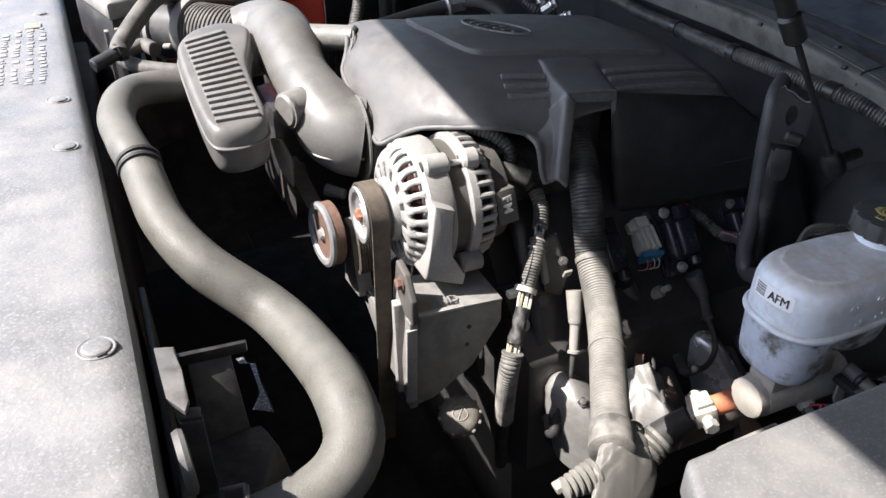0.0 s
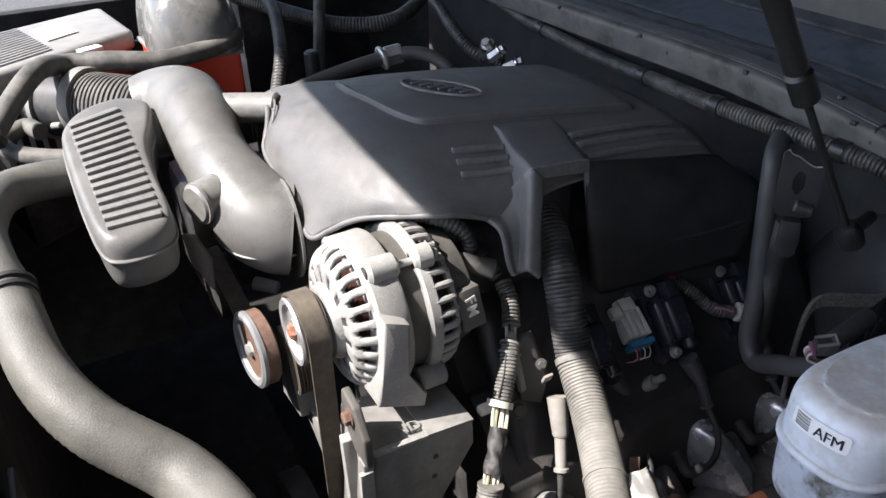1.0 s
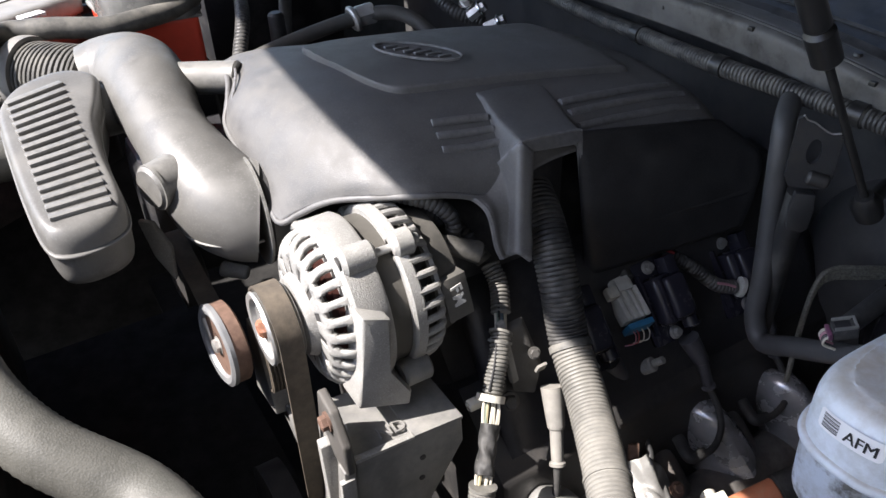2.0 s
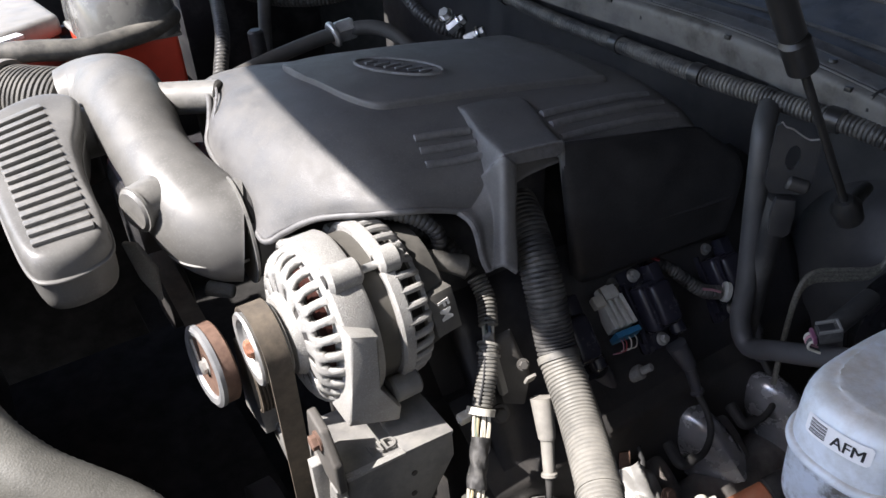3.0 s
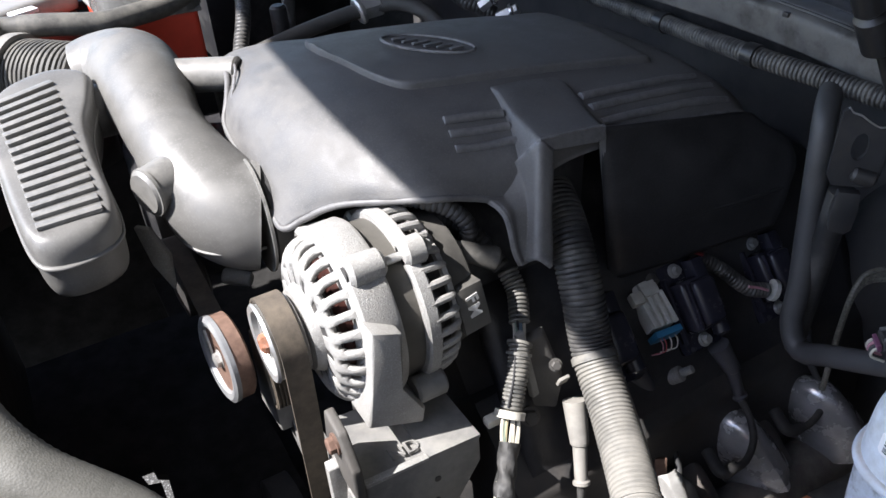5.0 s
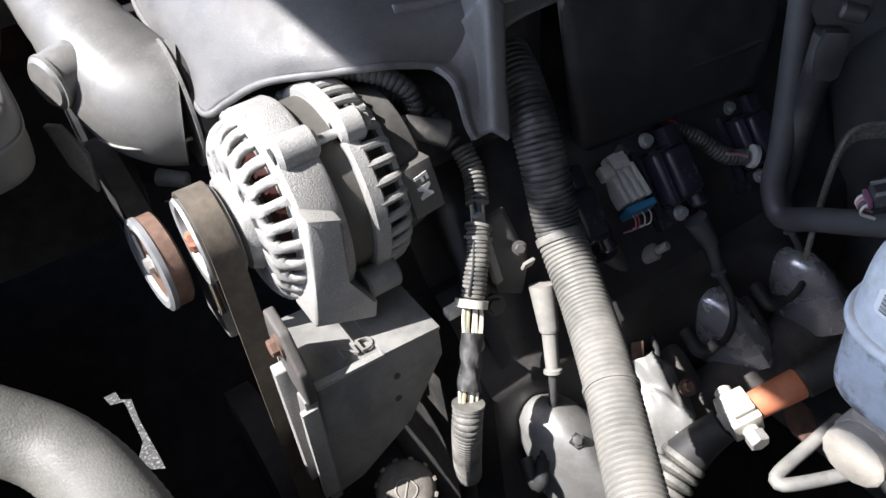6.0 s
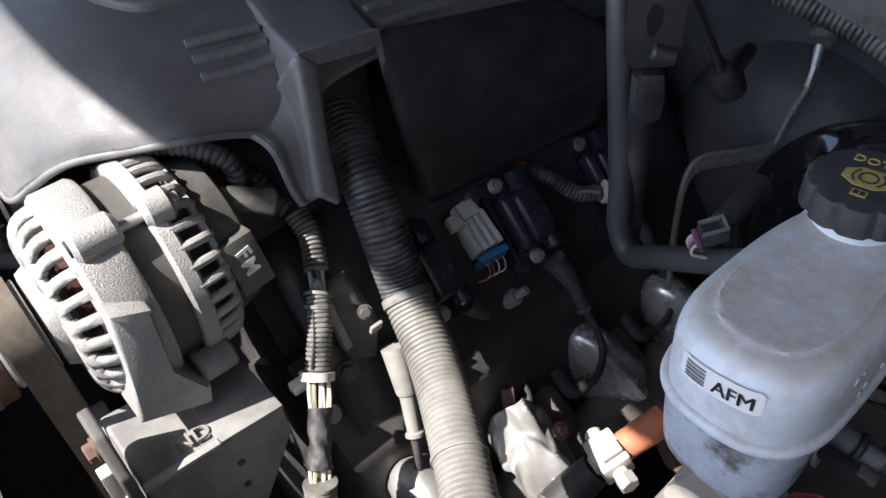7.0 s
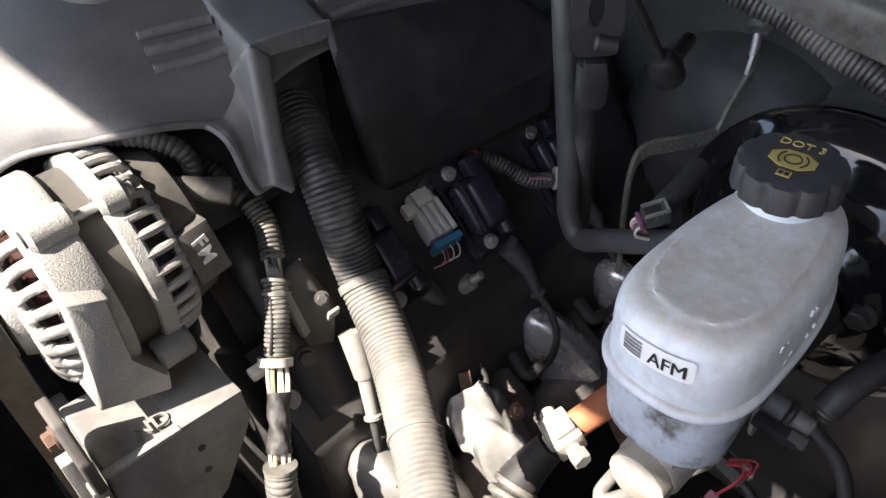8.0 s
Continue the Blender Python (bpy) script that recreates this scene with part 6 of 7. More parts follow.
def nose_label():
    """The paper label, bent round the reservoir's nose."""
    rows = []
    for k in range(25):
        u = k / 24
        e = 0.0 if 0.05 < u < 0.95 else 0.13 * (1 - math.sqrt(max(0.0, 1 - (1 - min(u, 1 - u) / 0.05) ** 2)))
        rows.append([on_nose(u, v) for v in (e, 0.25, 0.5, 0.75, 1 - e)])
    lab = part("label", loft(rows, 48, 8), M["label"], reservoir, "white label with stripes and the letters AFM")
    for k, w in enumerate((0.05, 0.02, 0.05, 0.03, 0.06, 0.02, 0.05, 0.04, 0.06)):
        v0 = 0.14 + 0.08 * k
        part("code_bar", loft([[on_nose(u, v0, 0.0003), on_nose(u, v0 + w, 0.0003)] for u in (0.08, 0.16, 0.25, 0.35)], 8, 1), M["ink"], lab)
    bold = bmesh.new()
    for k, du in enumerate((-0.006, 0.0, 0.006)):
        bm = words("AFM", 1.0, 0.0, Matrix.Identity(4))
        bmesh.ops.subdivide_edges(bm, edges=bm.edges, cuts=2)
        xs = [v.co.x for v in bm.verts]
        ys = [v.co.y for v in bm.verts]
        x0, xw, y0, yw = min(xs), max(xs) - min(xs), min(ys), max(ys) - min(ys)
        for v in bm.verts:
            v.co = on_nose(0.44 + du + 0.47 * (v.co.x - x0) / xw, 0.80 - 0.54 * (v.co.y - y0) / yw, 0.0004 + 0.00005 * k)
        me = bpy.data.meshes.new("letter_copy")
        bm.to_mesh(me)
        bm.free()
        bold.from_mesh(me)
        bpy.data.meshes.remove(me)
    part("letters", bold, M["ink"], lab, "bold black letters AFM")


nose_label()


def master_cylinder():
    t = thing("master_cylinder", (0.3, -0.342, 0.9), "dusty cast brake master cylinder under the reservoir", "brake cylinder")
    c = Vector((0.222, -0.343, 0.936))
    part("end_plug", lathe([(-0.001, 0.0), (-0.001, 0.0165), (0.0005, 0.0185), (0.010, 0.0185), (0.012, 0.016)], c, AX, 14), M["cast_beige"], t, "faceted cast end plug")
    part("barrel", lathe([(0.008, 0.013), (0.010, 0.0190), (0.012, 0.0200), (0.045, 0.0200), (0.049, 0.0225), (0.10, 0.0225), (0.102, 0.016)], c, AX, 10), M["cast_beige"], t)
    part("rear_sleeve", lathe([(0.10, 0.010), (0.10, 0.021), (0.19, 0.026)], c, AX, 26), M["dark"], t, "dark rear sleeve")
    part("saddle", block((0.268, -0.343, 0.958), (0.07, 0.03, 0.022), 0.005), M["cast_beige"], t)
    part("web", prism([(0.300, -0.371, 0.958), (0.312, -0.371, 0.958), (0.312, -0.371, 0.926), (0.304, -0.371, 0.922), (0.300, -0.371, 0.930)], (0, 0.003, 0), 0.0008), M["cast_beige"], t, "pale web with a bolt hole")
    for x in (0.276,):
        port = part("port", rod((x, -0.350, 0.930), (x, -0.366, 0.924), 0.0085, 0.0080, 18, 0.0015), M["cast_beige"], t)
        part("fitting", rod((x, -0.364, 0.925), (x, -0.382, 0.917), 0.0072, 0.0065, 6, 0.0006), M["dark"], port, "dark pipe nut")
        part("brake_line", sweep(bmesh.new(), [(x, -0.380, 0.917), (x - 0.002, -0.396, 0.908), (x + 0.012, -0.402, 0.880), (x + 0.05, -0.400, 0.83), (x + 0.06, -0.40, 0.70)], 0.0032, 30, 10), M["black_rubber"], t, "black brake pipe")
    return t


moved(master_cylinder(), 0.019, 0.002, -0.010)


solo("linkage_rod", sweep(bmesh.new(), [(0.385, -0.2780, 0.770), (0.345, -0.2795, 0.770), (0.308, -0.2810, 0.770), (0.299, -0.2850, 0.770), (0.304, -0.2920, 0.770), (0.335, -0.3070, 0.770), (0.39, -0.330, 0.770)], 0.0055, 60, 14), M["bracket"], "bent grey steel rod below the brake cylinder", "rod")


def brake_booster():
    t = thing("brake_booster", (0.46, -0.345, 0.84), "gloss black round brake booster behind the reservoir", "brake booster")
    c = (0.395, -0.345, 0.945)
    part("shell", lathe([(0.0, 0.03), (0.002, 0.044), (0.008, 0.050), (0.011, 0.058), (0.013, 0.070), (0.020, 0.076), (0.024, 0.082), (0.026, 0.096), (0.034, 0.104), (0.040, 0.112), (0.046, 0.117), (0.052, 0.117), (0.056, 0.113), (0.12, 0.10), (0.2, 0.09)], c, AX, 80), M["booster"], t)
    part("crimp_ring", lathe([(0.044, 0.1175), (0.0445, 0.1195), (0.049, 0.1195), (0.0495, 0.1175)], c, AX, 64), M["booster"], t)
    part("check_valve", rod((0.40, -0.43, 0.97), (0.365, -0.435, 0.972), 0.012, 0.009, 18, 0.002), M["plastic"], t)
    for s in (-1, 1):
        part("nut", hexbolt((0.40, -0.345 + 0.042 * s, 0.95), -AX, 0.008, 0.01), M["dark"], t)
    return t


moved(brake_booster(), 0.042, 0.012, -0.018)


def level_sensor():
    t = thing("fluid_sensor", (0.31, -0.41, 0.96), "grey fluid sensor plug with red wires and black hose", "connector")
    a, b = Vector((0.281, -0.372, 0.982)), Vector((0.285, -0.398, 0.976))
    d = (b - a).normalized()
    part("body", rod(a, a + d * 0.013, 0.0072, 0.0072, 18, 0.001), M["cowl_edge"], t)
    part("collar", rod(a + d * 0.013, a + d * 0.017, 0.0085, 0.0085, 18, 0.001), M["plastic"], t)
    part("sleeve", rod(a + d * 0.017, b + d * 0.002, 0.0062, 0.0058, 18, 0.001), M["loom_mid"], t)
    part("guide", block(a + d * 0.014 + Vector((-0.012, 0, -0.004)), (0.008, 0.026, 0.007), 0.002, axes(d)), M["plastic"], t)
    part("latch", block(b + Vector((-0.012, 0.001, -0.001)), (0.007, 0.010, 0.004), 0.001, axes(d)), M["cowl_edge"], t)
    part("hose", sweep(bmesh.new(), [b, (0.283, -0.404, 0.975), (0.281, -0.418, 0.968), (0.272, -0.430, 0.955), (0.262, -0.434, 0.93), (0.25, -0.436, 0.88)], 0.0042, 30, 12), M["black_rubber"], t)
    part("elbow", sweep(bmesh.new(), [(0.304, -0.399, 0.975), (0.312, -0.402, 0.985), (0.330, -0.406, 0.985), (0.36, -0.412, 0.98)], 0.0085, 20, 14), M["pipe"], t)
    part("spring_coil", corrugated([(0.294, -0.398, 0.965), (0.299, -0.399, 0.973), (0.305, -0.400, 0.980)], 0.0055, 0.0028, 0.0016, 12), M["loom_mid"], t)
    for k in range(3):
        part("wire", sweep(bmesh.new(), [(0.252 + 0.002 * k, -0.372, 0.948), (0.250 + 0.004 * k, -0.382 - 0.002 * k, 0.958), (0.246 + 0.003 * k, -0.383 - 0.001 * k, 0.950), (0.238, -0.376, 0.936)], 0.0009, 24, 6), M["wire_red"], t)
    part("plug", block((0.236, -0.375, 0.934), (0.007, 0.006, 0.006), 0.0012), M["wire_pink"], t)
    return t


moved(level_sensor(), 0.034, 0.001, -0.022)


def coolant_sensor():
    t = thing("sensor_plug", (0.33, -0.23, 0.74), "white sensor plug with a terracotta heat sleeve", "sensor")
    a, b = Vector((0.317, -0.231, 0.782)), Vector((0.385, -0.252, 0.806))
    d = (b - a).normalized()
    part("sleeve", rod(a + d * 0.008, a.lerp(b, 0.74), 0.0118, 0.0128, 22, 0.002), M["orange"], t, "terracotta heat sleeve")
    part("sleeve_end", rod(a.lerp(b, 0.73), b + d * 0.03, 0.0142, 0.0148, 22, 0.002), M["black_rubber"], t)
    turn = axes(d)
    x = turn @ Vector((1, 0, 0))
    part("plug", block(a, (0.032, 0.026, 0.024), 0.003, turn), M["white_plug"], t)
    part("plug_latch", block(a + turn @ Vector((0.004, 0.002, 0.0145)), (0.012, 0.018, 0.006), 0.0015, turn), M["white_plug"], t)
    part("plug_arm", rod(a - x * 0.026, a + x * 0.026, 0.0075, 0.0065, 16, 0.002), M["white_plug"], t)
    part("nut", rod(a + x * 0.020, a + x * 0.031, 0.0085, 0.0085, 6, 0.001), M["aluminium"], t)
    part("stem", rod(a - d * 0.016, a, 0.0085, 0.0085, 18, 0.002), M["white_plug"], t)
    return t


coolant_sensor()
bellows = thing("steering_bellows", (0.26, -0.22, 0.71), "dusty ruffled rubber bellows with a black sleeve", "bellows")
part("ruffle", corrugated([(0.242, -0.228, 0.728), (0.262, -0.222, 0.738), (0.276, -0.220, 0.746)], 0.0205, 0.0095, 0.0068, 24), M["loom_mid"], bellows, "dusty grey ruffle")
part("sleeve", sweep(bmesh.new(), [(0.274, -0.220, 0.745), (0.290, -0.222, 0.757), (0.306, -0.228, 0.773)], lambda s, m: 0.0185 - 0.005 * s, 16, 20), M["black_rubber"], bellows, "black rubber sleeve")


def fuse_box():
    t = thing("fuse_box", (0.15, -0.55, 0.9), "grey plastic fuse box with a dusty lid", "fuse box")
    lid = [(0.046, -0.66, 1.02), (0.038, -0.495, 1.02), (0.056, -0.456, 1.02), (0.30, -0.454, 1.02), (0.32, -0.66, 1.02)]
    part("lid", prism(lid, (0, 0, 0.03), 0.006, seg=3), M["fuse_lid"], t)
    part("body", prism([(x + 0.01 if x < 0.1 else x - 0.01, y - 0.01, 0.9) for x, y, z in lid], (0, 0, 0.12), 0.004), M["plastic"], t)
    return t


fuse_box()


# ---- rear of the bay ----
def heater_pipe():
    t = thing("heater_pipe", (0.37, -0.2, 0.93), "dull black bent pipe in front of the firewall", "pipe")
    part("pipe", sweep(bmesh.new(), [(0.47, -0.100, 1.112), (0.425, -0.128, 1.106), (0.414, -0.138, 1.08), (0.411, -0.145, 1.03), (0.405, -0.156, 0.965), (0.401, -0.160, 0.930), (0.397, -0.176, 0.912), (0.392, -0.205, 0.930), (0.384, -0.238, 0.953), (0.376, -0.285, 0.985)], 0.0092, 60, 20), M["pipe"], t)
    return t


heater_pipe()
plug = thing("wire_plug", (0.369, -0.255, 0.965), "small grey and magenta wire plug", "connector")
PLUG = axes((0.75, -0.62, 0.25)) * 0.8
plug_at = Vector((0.376, -0.2515, 0.990))
part("shell", block(plug_at, (0.018, 0.022, 0.012), 0.002, PLUG), M["loom_dark"], plug)
for k in (-1, 1):
    part("latch_bar", block(plug_at + PLUG @ Vector((0.0075 * k, 0.001, 0.0075)), (0.002, 0.021, 0.0035), 0.0006, PLUG), M["bracket"], plug)
part("latch_bar", block(plug_at + PLUG @ Vector((0, 0.0105, 0.0075)), (0.017, 0.0022, 0.0035), 0.0006, PLUG), M["bracket"], plug)
part("window", block(plug_at + PLUG @ Vector((0, -0.001, 0.0062)), (0.011, 0.014, 0.0012), 0.0003, PLUG), M["ink"], plug)
part("retainer", block(plug_at + PLUG @ Vector((0, -0.0135, -0.0015)), (0.017, 0.004, 0.008), 0.001, PLUG), M["pink_plug"], plug, "magenta retainer")
for k in range(4):
    a = plug_at + PLUG @ Vector((0.0042 * (k - 1.5), -0.014, -0.003))
    part("wire", sweep(bmesh.new(), [a, a + PLUG @ Vector((0, -0.004, -0.001)), a + PLUG @ Vector((0.001, -0.006, -0.007)), a + PLUG @ Vector((0.002, 0.004, -0.014))], 0.0011, 12, 6), M[("wire_white", "wire_pink", "loom_dark", "wire_white")[k]], plug)
part("tail", rod((0.384, -0.25, 0.99), (0.43, -0.25, 1.0), 0.008, 0.008, 14, 0.001), M["black_rubber"], plug)


def strut_mount():
    t = thing("strut_mount", (0.38, -0.19, 1.03), "black steel bracket with an oval hole and torn top edge", "bracket")
    u, w = Vector((0.69, -0.72, 0)), Vector((0.72, 0.69, 0))
    o = Vector((0.400, -0.175, 1.10))
    out = [(-0.013, 0.0300), (-0.010, 0.0265), (-0.004, 0.0245), (0.001, 0.0210), (0.006, 0.0180), (0.010, 0.0165), (0.0165, 0.0175), (0.0165, -0.020), (0.010, -0.030), (-0.012, -0.030), (-0.0165, -0.022), (-0.0165, 0.0275)]
    slot = [(0.0055 * math.cos(q), 0.002 + 0.0108 * math.sin(q)) for q in [2 * math.pi * k / 16 for k in range(16)]]
    bm = pierced(out, slot, lambda x, z, h: o + u * x + w * h + Vector((0, 0, z)), 0.004)
    part("plate", bm, M["mount"], t)
    part("side_lip", prism([o + u * 0.0165 + Vector((0, 0, z)) for z in (0.015, -0.020)] + [o + u * 0.0165 + w * 0.012 + Vector((0, 0, z)) for z in (-0.020, 0.012)], u * 0.002, 0.0006), M["mount"], t)
    part("torn_edge", sweep(bmesh.new(), [o + u * x + w * 0.002 + Vector((0, 0, z + 0.0004)) for x, z in out[:7]], 0.0009, 30, 5), M["steel"], t, "bare torn metal edge")
    part("hook", rod(o - u * 0.001 + Vector((0, 0, -0.019)), o + u * 0.016 + Vector((0, 0, -0.023)), 0.0062, 0.0062, 14, 0.002), M["mount"], t)
    pad = [(-0.006, -0.034), (0.009, -0.034), (0.011, -0.050), (0.010, -0.066), (0.006, -0.070), (-0.006, -0.068), (-0.008, -0.050)]
    part("pad", prism([o + u * x - w * 0.003 + Vector((0, 0, z)) for x, z in pad], w * 0.008, 0.002), M["mount"], t)
    part("post", rod(o + w * 0.012 + Vector((0, 0, -0.04)), o + w * 0.03 + Vector((0, 0, -0.2)), 0.010, 0.010, 16), M["plastic"], t)
    return t


strut_mount()


def hood_strut():
    t = thing("hood_strut", (0.452, -0.20, 1.04), "black gas strut holding the hood open", "strut")
    a, b = Vector((0.438, -0.207, 1.057)), Vector((0.364, -0.190, 1.1855))
    d = (b - a).normalized()
    part("rod", rod(a, b + d * 0.02, 0.0032, 0.0032, 14), M["strut"], t)
    part("sleeve", rod(b, b + d * 0.03, 0.0105, 0.0105, 22, 0.003), M["strut"], t)
    part("cylinder", rod(b + d * 0.03, b + d * 0.245, 0.0092, 0.0092, 22, 0.002), M["strut"], t)
    part("ball_socket", lathe([(-0.014, 0.006), (-0.011, 0.011), (0.004, 0.012), (0.012, 0.007)], a, d, 18), M["strut"], t)
    part("ball_stud", rod(a, a + Vector((0.06, 0.02, -0.01)), 0.006, 0.006, 14), M["strut"], t)
    return t


hood_strut()


def ground_strap():
    t = thing("ground_strap", (0.56, -0.2, 0.93), "tinned braided ground strap bolted to the firewall", "strap")
    top = Vector((0.574, -0.213, 1.022))
    part("grommet", rod(top + Vector((0.03, 0.006, 0.026)), top + Vector((0.004, 0.0, 0.012)), 0.014, 0.012, 20, 0.004), M["loom_mid"], t)
    part("bolt", rod(top + Vector((0.006, 0, 0.010)), top + Vector((-0.004, -0.004, -0.006)), 0.0042, 0.0036, 10, 0.001), M["steel"], t)
    part("lug", block(top + Vector((-0.005, -0.005, -0.012)), (0.012, 0.004, 0.018), 0.0015, Matrix.Rotation(0.3, 3, "Y")), M["steel"], t)
    for k in (-1, 0, 1):
        part("braid", sweep(bmesh.new(), [top + Vector((-0.006 + 0.003 * k, -0.006, -0.018)), (0.552 + 0.003 * k, -0.2175 - 0.001 * k, 0.982), (0.533 + 0.002 * k, -0.2135, 0.957 + 0.003 * k), (0.507, -0.2005, 0.956 + 0.005 * k), (0.482, -0.184, 0.955 + 0.005 * k), (0.468, -0.180, 0.943 + 0.004 * k), (0.459, -0.182, 0.905), (0.455, -0.186, 0.83)], 0.0029, 60, 8), M["braid"], t)
    return t


moved(ground_strap(), 0.021, 0.021, -0.018)

tube_pts = [(0.505, 0.52, 1.117), (0.478, 0.345, 1.113), (0.468, 0.206, 1.108), (0.463, 0.105, 1.109), (0.445, -0.035, 1.117), (0.452, -0.112, 1.116), (0.460, -0.198, 1.114), (0.468, -0.247, 1.103), (0.470, -0.269, 1.098), (0.470, -0.301, 1.087), (0.470, -0.334, 1.077), (0.465, -0.40, 1.05)]
cowl_loom = thing("cowl_loom", (0.43, 0.0, 1.1), "black corrugated wiring loom clipped along the cowl", "loom")
part("tube", corrugated(tube_pts, 0.0086, 0.0038, 0.0014, 18), M["loom_dark"], cowl_loom)
line_, _ = catmull(tube_pts, 100)
for k in (24, 47, 60, 74):
    d_ = (line_[k + 1] - line_[k]).normalized()
    part("clip", lathe([(-0.006, 0.0082), (-0.006, 0.0102), (0.006, 0.0102), (0.006, 0.0082)], line_[k], d_, 20), M["strut"], cowl_loom, "black loom clip")


def cowl():
    t = thing("cowl_panel", (0.55, 0.1, 1.12), "faded dark plastic cowl below the windscreen", "cowl", kind="structure")
    ys = (1.0, 0.5, 0.2, -0.05, -0.25, -0.45, -0.72)
    edge = []
    for y in ys:
        d = -0.15 * max(0, -0.1 - y)
        edge.append([(0.450, y, 1.133 + d), (0.448, y, 1.145 + d), (0.447, y, 1.158 + d), (0.451, y, 1.1625 + d), (0.459, y, 1.1640 + d), (0.4605, y, 1.1610 + d), (0.462, y, 1.1645 + d), (0.476, y, 1.1655 + d), (0.481, y, 1.163 + d), (0.486, y, 1.155 + d)])
    thick(part("flange", loft(edge, 60, 48), M["cowl_edge"], t, "grey painted flange"), 0.004)
    pan = []
    for y in ys:
        d = -0.15 * max(0, -0.1 - y)
        pan.append([(0.486, y, 1.150 + d), (0.497, y, 1.1585 + d), (0.503, y, 1.163 + d), (0.512, y, 1.1575 + d * 0.8), (0.56, y, 1.164 + d * 0.4), (0.63, y, 1.178), (0.655, y, 1.196), (0.70, y, 1.206), (0.78, y, 1.225)])
    thick(part("panel", loft(pan, 60, 30), M["cowl"], t), 0.004)
    for k in range(3):
        part("ridge", sweep(bmesh.new(), [(0.70 + 0.022 * k, 0.9, 1.214 + 0.006 * k), (0.70 + 0.022 * k, 0.1, 1.214 + 0.006 * k), (0.70 + 0.022 * k, -0.7, 1.214 + 0.006 * k)], 0.006, 30, 8), M["cowl"], t)
    part("support", prism([(0.475, -0.7, 1.060), (0.475, -0.1, 1.112), (0.475, 0.98, 1.118), (0.47, 0.98, 1.145), (0.47, -0.1, 1.145), (0.47, -0.7, 1.055)], (0.17, 0, 0), 0.004), M["plastic"], t)
    def drop(y):
        return -0.15 * max(0, -0.1 - y)

    for x, z, r in ((0.4555, 1.1635, 0.0013), (0.4800, 1.1640, 0.0014), (0.530, 1.1600, 0.0022), (0.600, 1.1715, 0.0030)):
        part("bead", sweep(bmesh.new(), [(x, y, z + drop(y) * (1.0 if x < 0.5 else 0.6 if x < 0.55 else 0.2)) for y in ys], r, 60, 6), M["cowl_edge"] if x < 0.5 else M["cowl"], t)
    for y in (0.33, 0.055, -0.19):
        part("joint", prism([(0.4465, y, 1.150 + drop(y)), (0.4485, y, 1.1625 + drop(y)), (0.459, y, 1.1655 + drop(y)), (0.476, y, 1.1668 + drop(y)), (0.476, y, 1.160 + drop(y)), (0.450, y, 1.150 + drop(y))], (0, 0.0022, 0), 0.0004), M["strut"], t)
    for y in (0.42, 0.19, 0.02, -0.14):
        part("screw", rod((0.468, y, 1.1635 + drop(y)), (0.468, y, 1.1665 + drop(y)), 0.004, 0.0035, 12, 0.0006), M["strut"], t)
    for y in (0.46, 0.25, 0.10, -0.05, -0.17):
        part("clip", block((0.4475, y, 1.1595 + drop(y)), (0.005, 0.006, 0.004), 0.0012), M["strut"], t, "small black panel clip")
    wiper = part("wiper_boss", lathe([(0, 0.030), (0.010, 0.027), (0.016, 0.021), (0.018, 0.012), (0.018, 0.0)], (0.585, 0.215, 1.1640), (-0.1, 0, 1), 30), M["cowl"], t, "domed wiper spindle boss")
    part("wiper_nut", hexbolt((0.583, 0.215, 1.182), (-0.1, 0, 1), 0.008, 0.008), M["strut"], wiper)
    return t


moved(cowl(), 0.014, 0.0, -0.008)

wind = prism([(0.80, -0.7, 1.225), (0.80, 1.0, 1.225), (1.35, 1.0, 1.62), (1.35, -0.7, 1.62)], (0.006, 0, -0.008))
solo("windscreen", wind, M["glass"], "dark windscreen glass above the cowl", "windscreen", kind="structure")


def hood():
    t = thing("hood", (0.62, 0.1, 1.24), "open hood of the truck, propped over the engine", "hood")
    hinge, tip = Vector((0.62, 0, 1.24)), Vector((-0.466, 0, 1.82))
    n = Vector((0.47, 0, 0.88))
    edge = [(tip.x + 0.063, 1.05), (tip.x - 0.018, -0.05), (tip.x + 0.001, -0.17), (tip.x + 0.003, -0.36), (tip.x + 0.02, -0.60), (tip.x + 0.08, -0.78)]
    part("skin", prism([(hinge.x, -0.78, hinge.z), (hinge.x, 1.05, hinge.z)] + [(x, y, tip.z) for x, y in edge], n * 0.02, 0.006), M["hood"], t)
    # unseen dark liner, added so less light bounces down from the hood
    inset = [(x + 0.05, max(-0.72, min(0.99, y))) for x, y in edge]
    low = n * -0.022
    part("liner", prism([Vector((hinge.x - 0.04, -0.70, hinge.z + 0.015)) + low, Vector((hinge.x - 0.04, 0.98, hinge.z + 0.015)) + low] + [Vector((x, y, tip.z - 0.030)) + low for x, y in inset], n * 0.018, 0.004), M["liner"], t, "unseen dark liner added to cut bounced light")
    return t


hood()


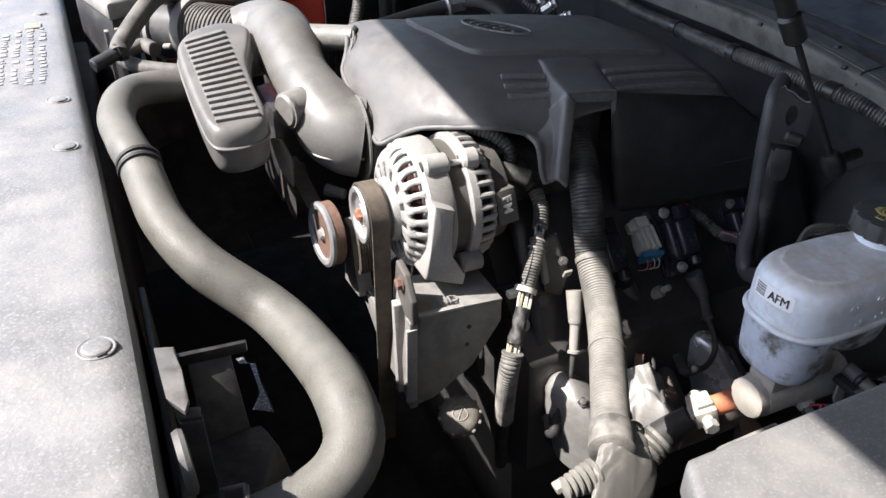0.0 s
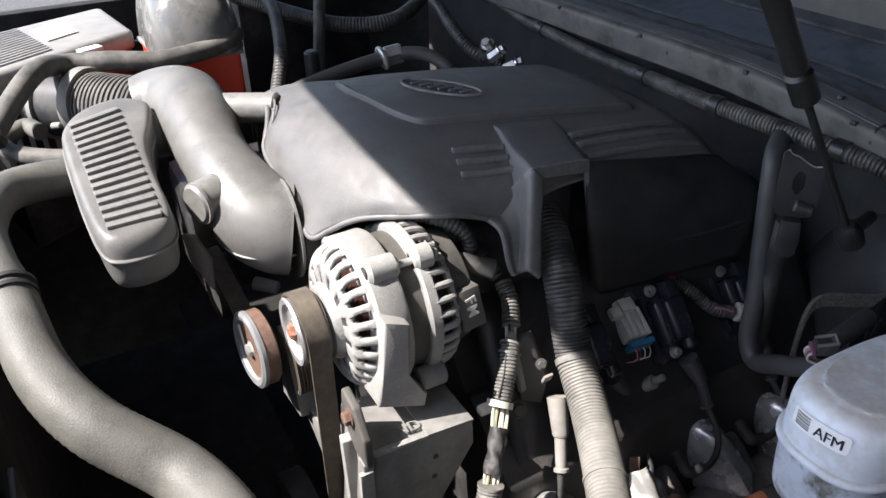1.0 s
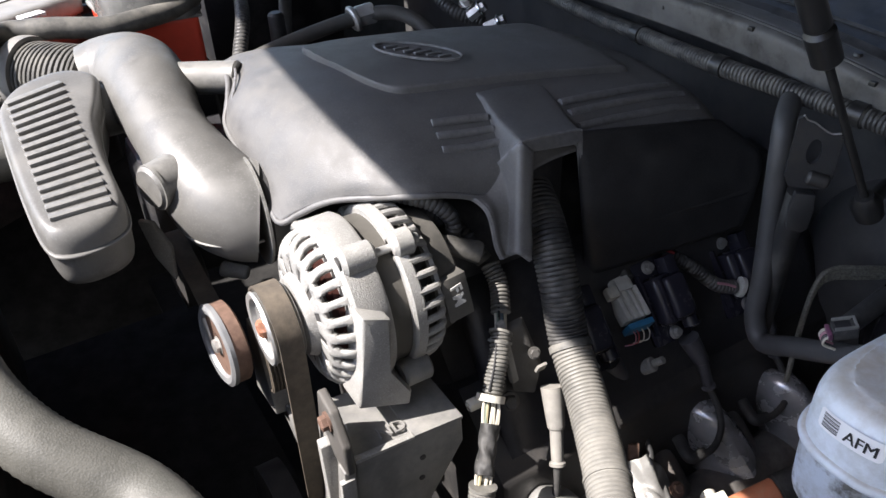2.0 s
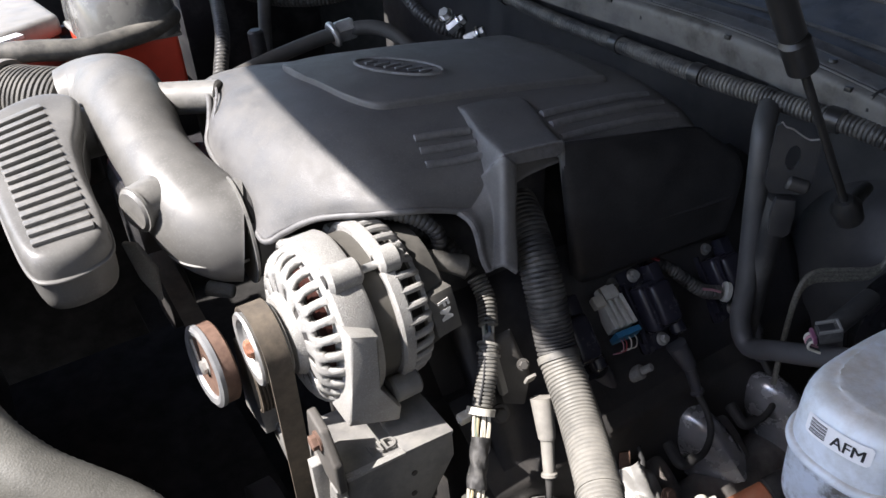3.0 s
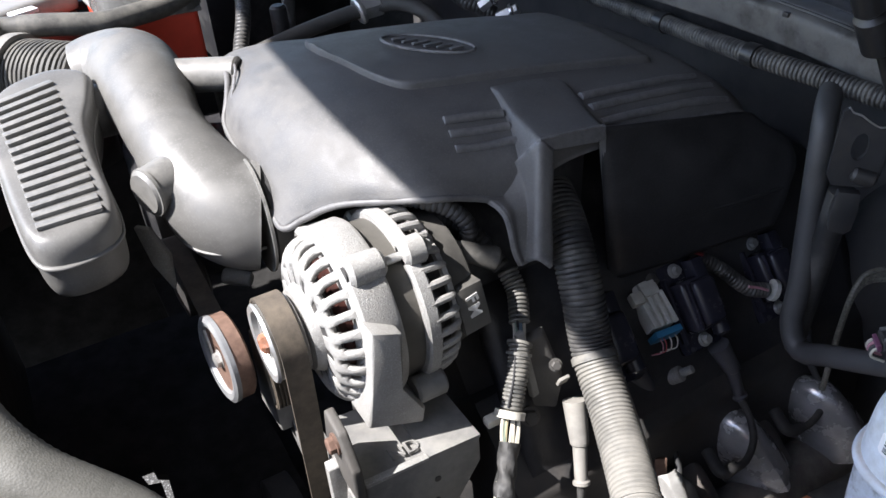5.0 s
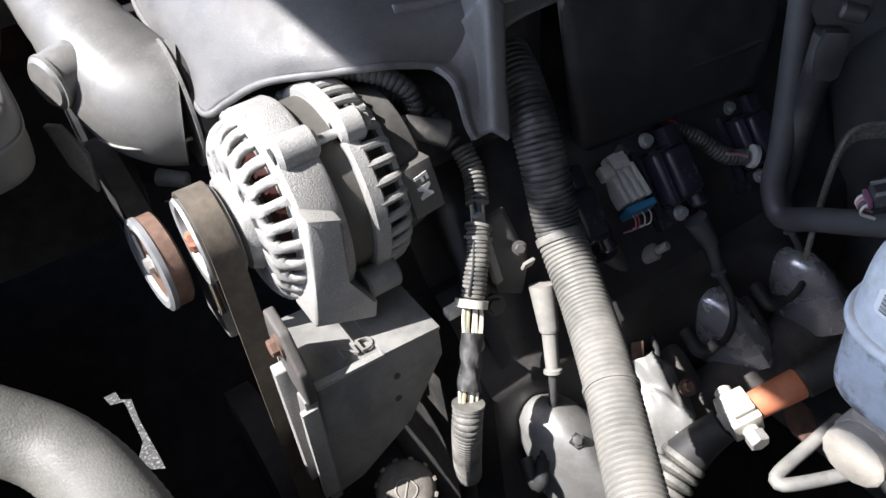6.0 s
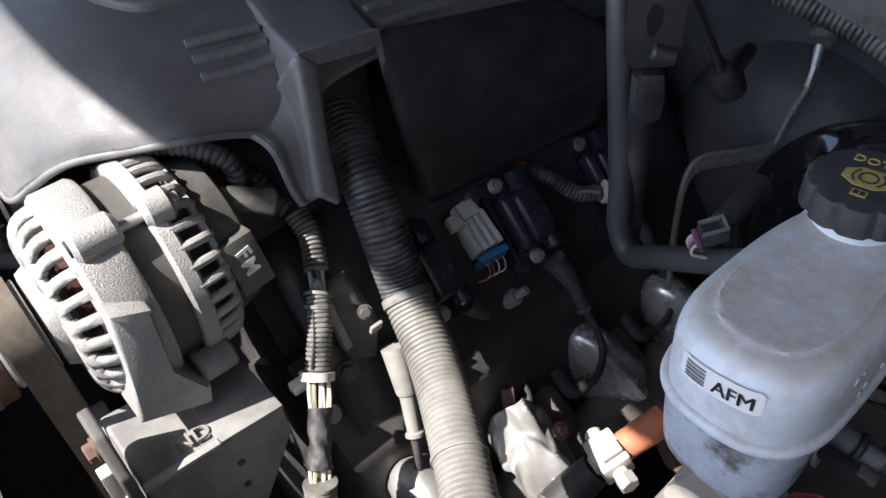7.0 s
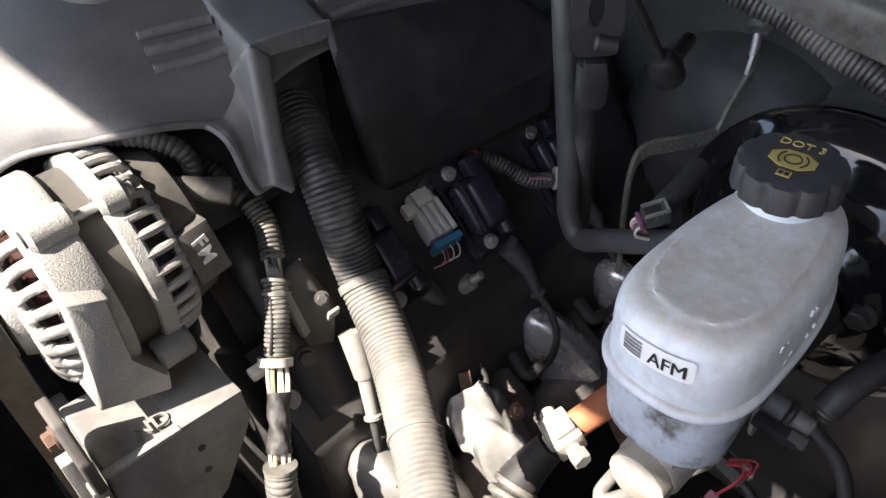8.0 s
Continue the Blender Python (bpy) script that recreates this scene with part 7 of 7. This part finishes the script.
# ---- things behind the engine cover ----
def ac_pipe():
    t = thing("ac_pipe", (0.28, 0.42, 1.03), "grey metal pipe with a coupling behind the engine cover", "pipe")
    part("pipe", sweep(bmesh.new(), [(0.12, 0.40, 1.05), (0.20, 0.405, 1.065), (0.28, 0.40, 1.078), (0.322, 0.378, 1.084), (0.345, 0.353, 1.075), (0.362, 0.325, 1.052)], 0.009, 50, 14), M["block"], t)
    part("coupling", rod((0.285, 0.40, 1.079), (0.308, 0.394, 1.083), 0.0145, 0.0145, 6, 0.002), M["steel"], t)
    part("coupling_ring", rod((0.278, 0.40, 1.077), (0.285, 0.40, 1.079), 0.0165, 0.0165, 20, 0.002), M["steel"], t)
    part("port", rod((0.193, 0.432, 1.04), (0.192, 0.432, 1.095), 0.011, 0.010, 16, 0.003), M["plastic"], t)
    return t


ac_pipe()
for pts, r, label in (([(0.13, 0.40, 1.06), (0.16, 0.46, 1.10), (0.19, 0.60, 1.13), (0.17, 0.75, 1.14)], 0.009, "black corrugated loom rising behind the engine cover"),
                      ([(0.14, 0.80, 1.12), (0.24, 0.66, 1.09), (0.30, 0.58, 1.08), (0.38, 0.55, 1.085), (0.47, 0.62, 1.11), (0.52, 0.72, 1.13)], 0.012, "thick black loom sagging behind the engine"),
                      ([(0.43, 0.60, 1.16), (0.415, 0.48, 1.11), (0.418, 0.40, 1.07), (0.45, 0.36, 1.05)], 0.009, "black loom dropping behind the engine cover")):
    solo("rear_loom", corrugated(pts, r, 0.005, 0.0012, 14), M["loom_dark"], label, "loom", group="rear looms")
solo("dipstick_tube", sweep(bmesh.new(), [(0.21, 0.50, 0.95), (0.26, 0.58, 1.08), (0.33, 0.72, 1.25)], 0.009, 20, 12), M["cowl_edge"], "grey metal dipstick tube", "pipe")
for at, ax in (((0.420, 0.352, 1.084), (-0.6, -0.3, 0.7)), ((0.428, 0.336, 1.078), (0.5, -0.4, 0.5)), ((0.436, 0.306, 1.068), (0.6, -0.5, 0.4))):
    f = thing("pipe_fitting", Vector(at) - Vector((0, 0, 0.02)), "small bright metal pipe fitting", "fitting", group="pipe fittings")
    part("body", rod(Vector(at) - Vector(ax) * 0.02, Vector(at) + Vector(ax) * 0.012, 0.008, 0.007, 6, 0.001), M["steel"], f)
    part("ring", rod(Vector(at), Vector(at) + Vector(ax) * 0.005, 0.0105, 0.0105, 16, 0.001), M["chrome"], f)
box = thing("rear_box", (0.33, 0.85, 0.9), "red cornered battery box in the far corner", "battery")
part("body", block((0.31, 0.86, 1.02), (0.24, 0.16, 0.22), 0.01), M["plastic"], box)
part("clamp", block((0.185, 0.78, 1.12), (0.05, 0.06, 0.05), 0.006), M["red_dark"], box, "deep red terminal cover")


# ---- brackets behind the wire harness ----
def coil_bracket():
    t = thing("coil_bracket", (0.2, -0.07, 0.86), "grimy dark grey coil bracket with bolts behind the harness", "bracket")
    part("plate", prism([(0.178, -0.070, 0.945), (0.205, -0.072, 0.948), (0.214, -0.090, 0.905), (0.206, -0.094, 0.880), (0.186, -0.088, 0.888)], (0.006, 0.008, 0.002), 0.003), M["block"], t)
    part("strap", prism([(0.180, -0.066, 0.955), (0.186, -0.066, 0.958), (0.190, -0.084, 0.90), (0.184, -0.084, 0.898)], (0.002, -0.004, 0), 0.001), M["bracket"], t)
    part("bolt", hexbolt((0.183, -0.087, 0.878), (-0.3, -0.8, 0.5), 0.0065, 0.008), M["block"], t)
    part("bolt", hexbolt((0.207, -0.088, 0.925), (-0.3, -0.8, 0.5), 0.0042, 0.005), M["block"], t)
    part("tag", block((0.209, -0.096, 0.913), (0.010, 0.003, 0.010), 0.001, Matrix.Rotation(0.4, 3, "X")), M["boot"], t, "pale plastic tag")
    return t


coil_bracket()
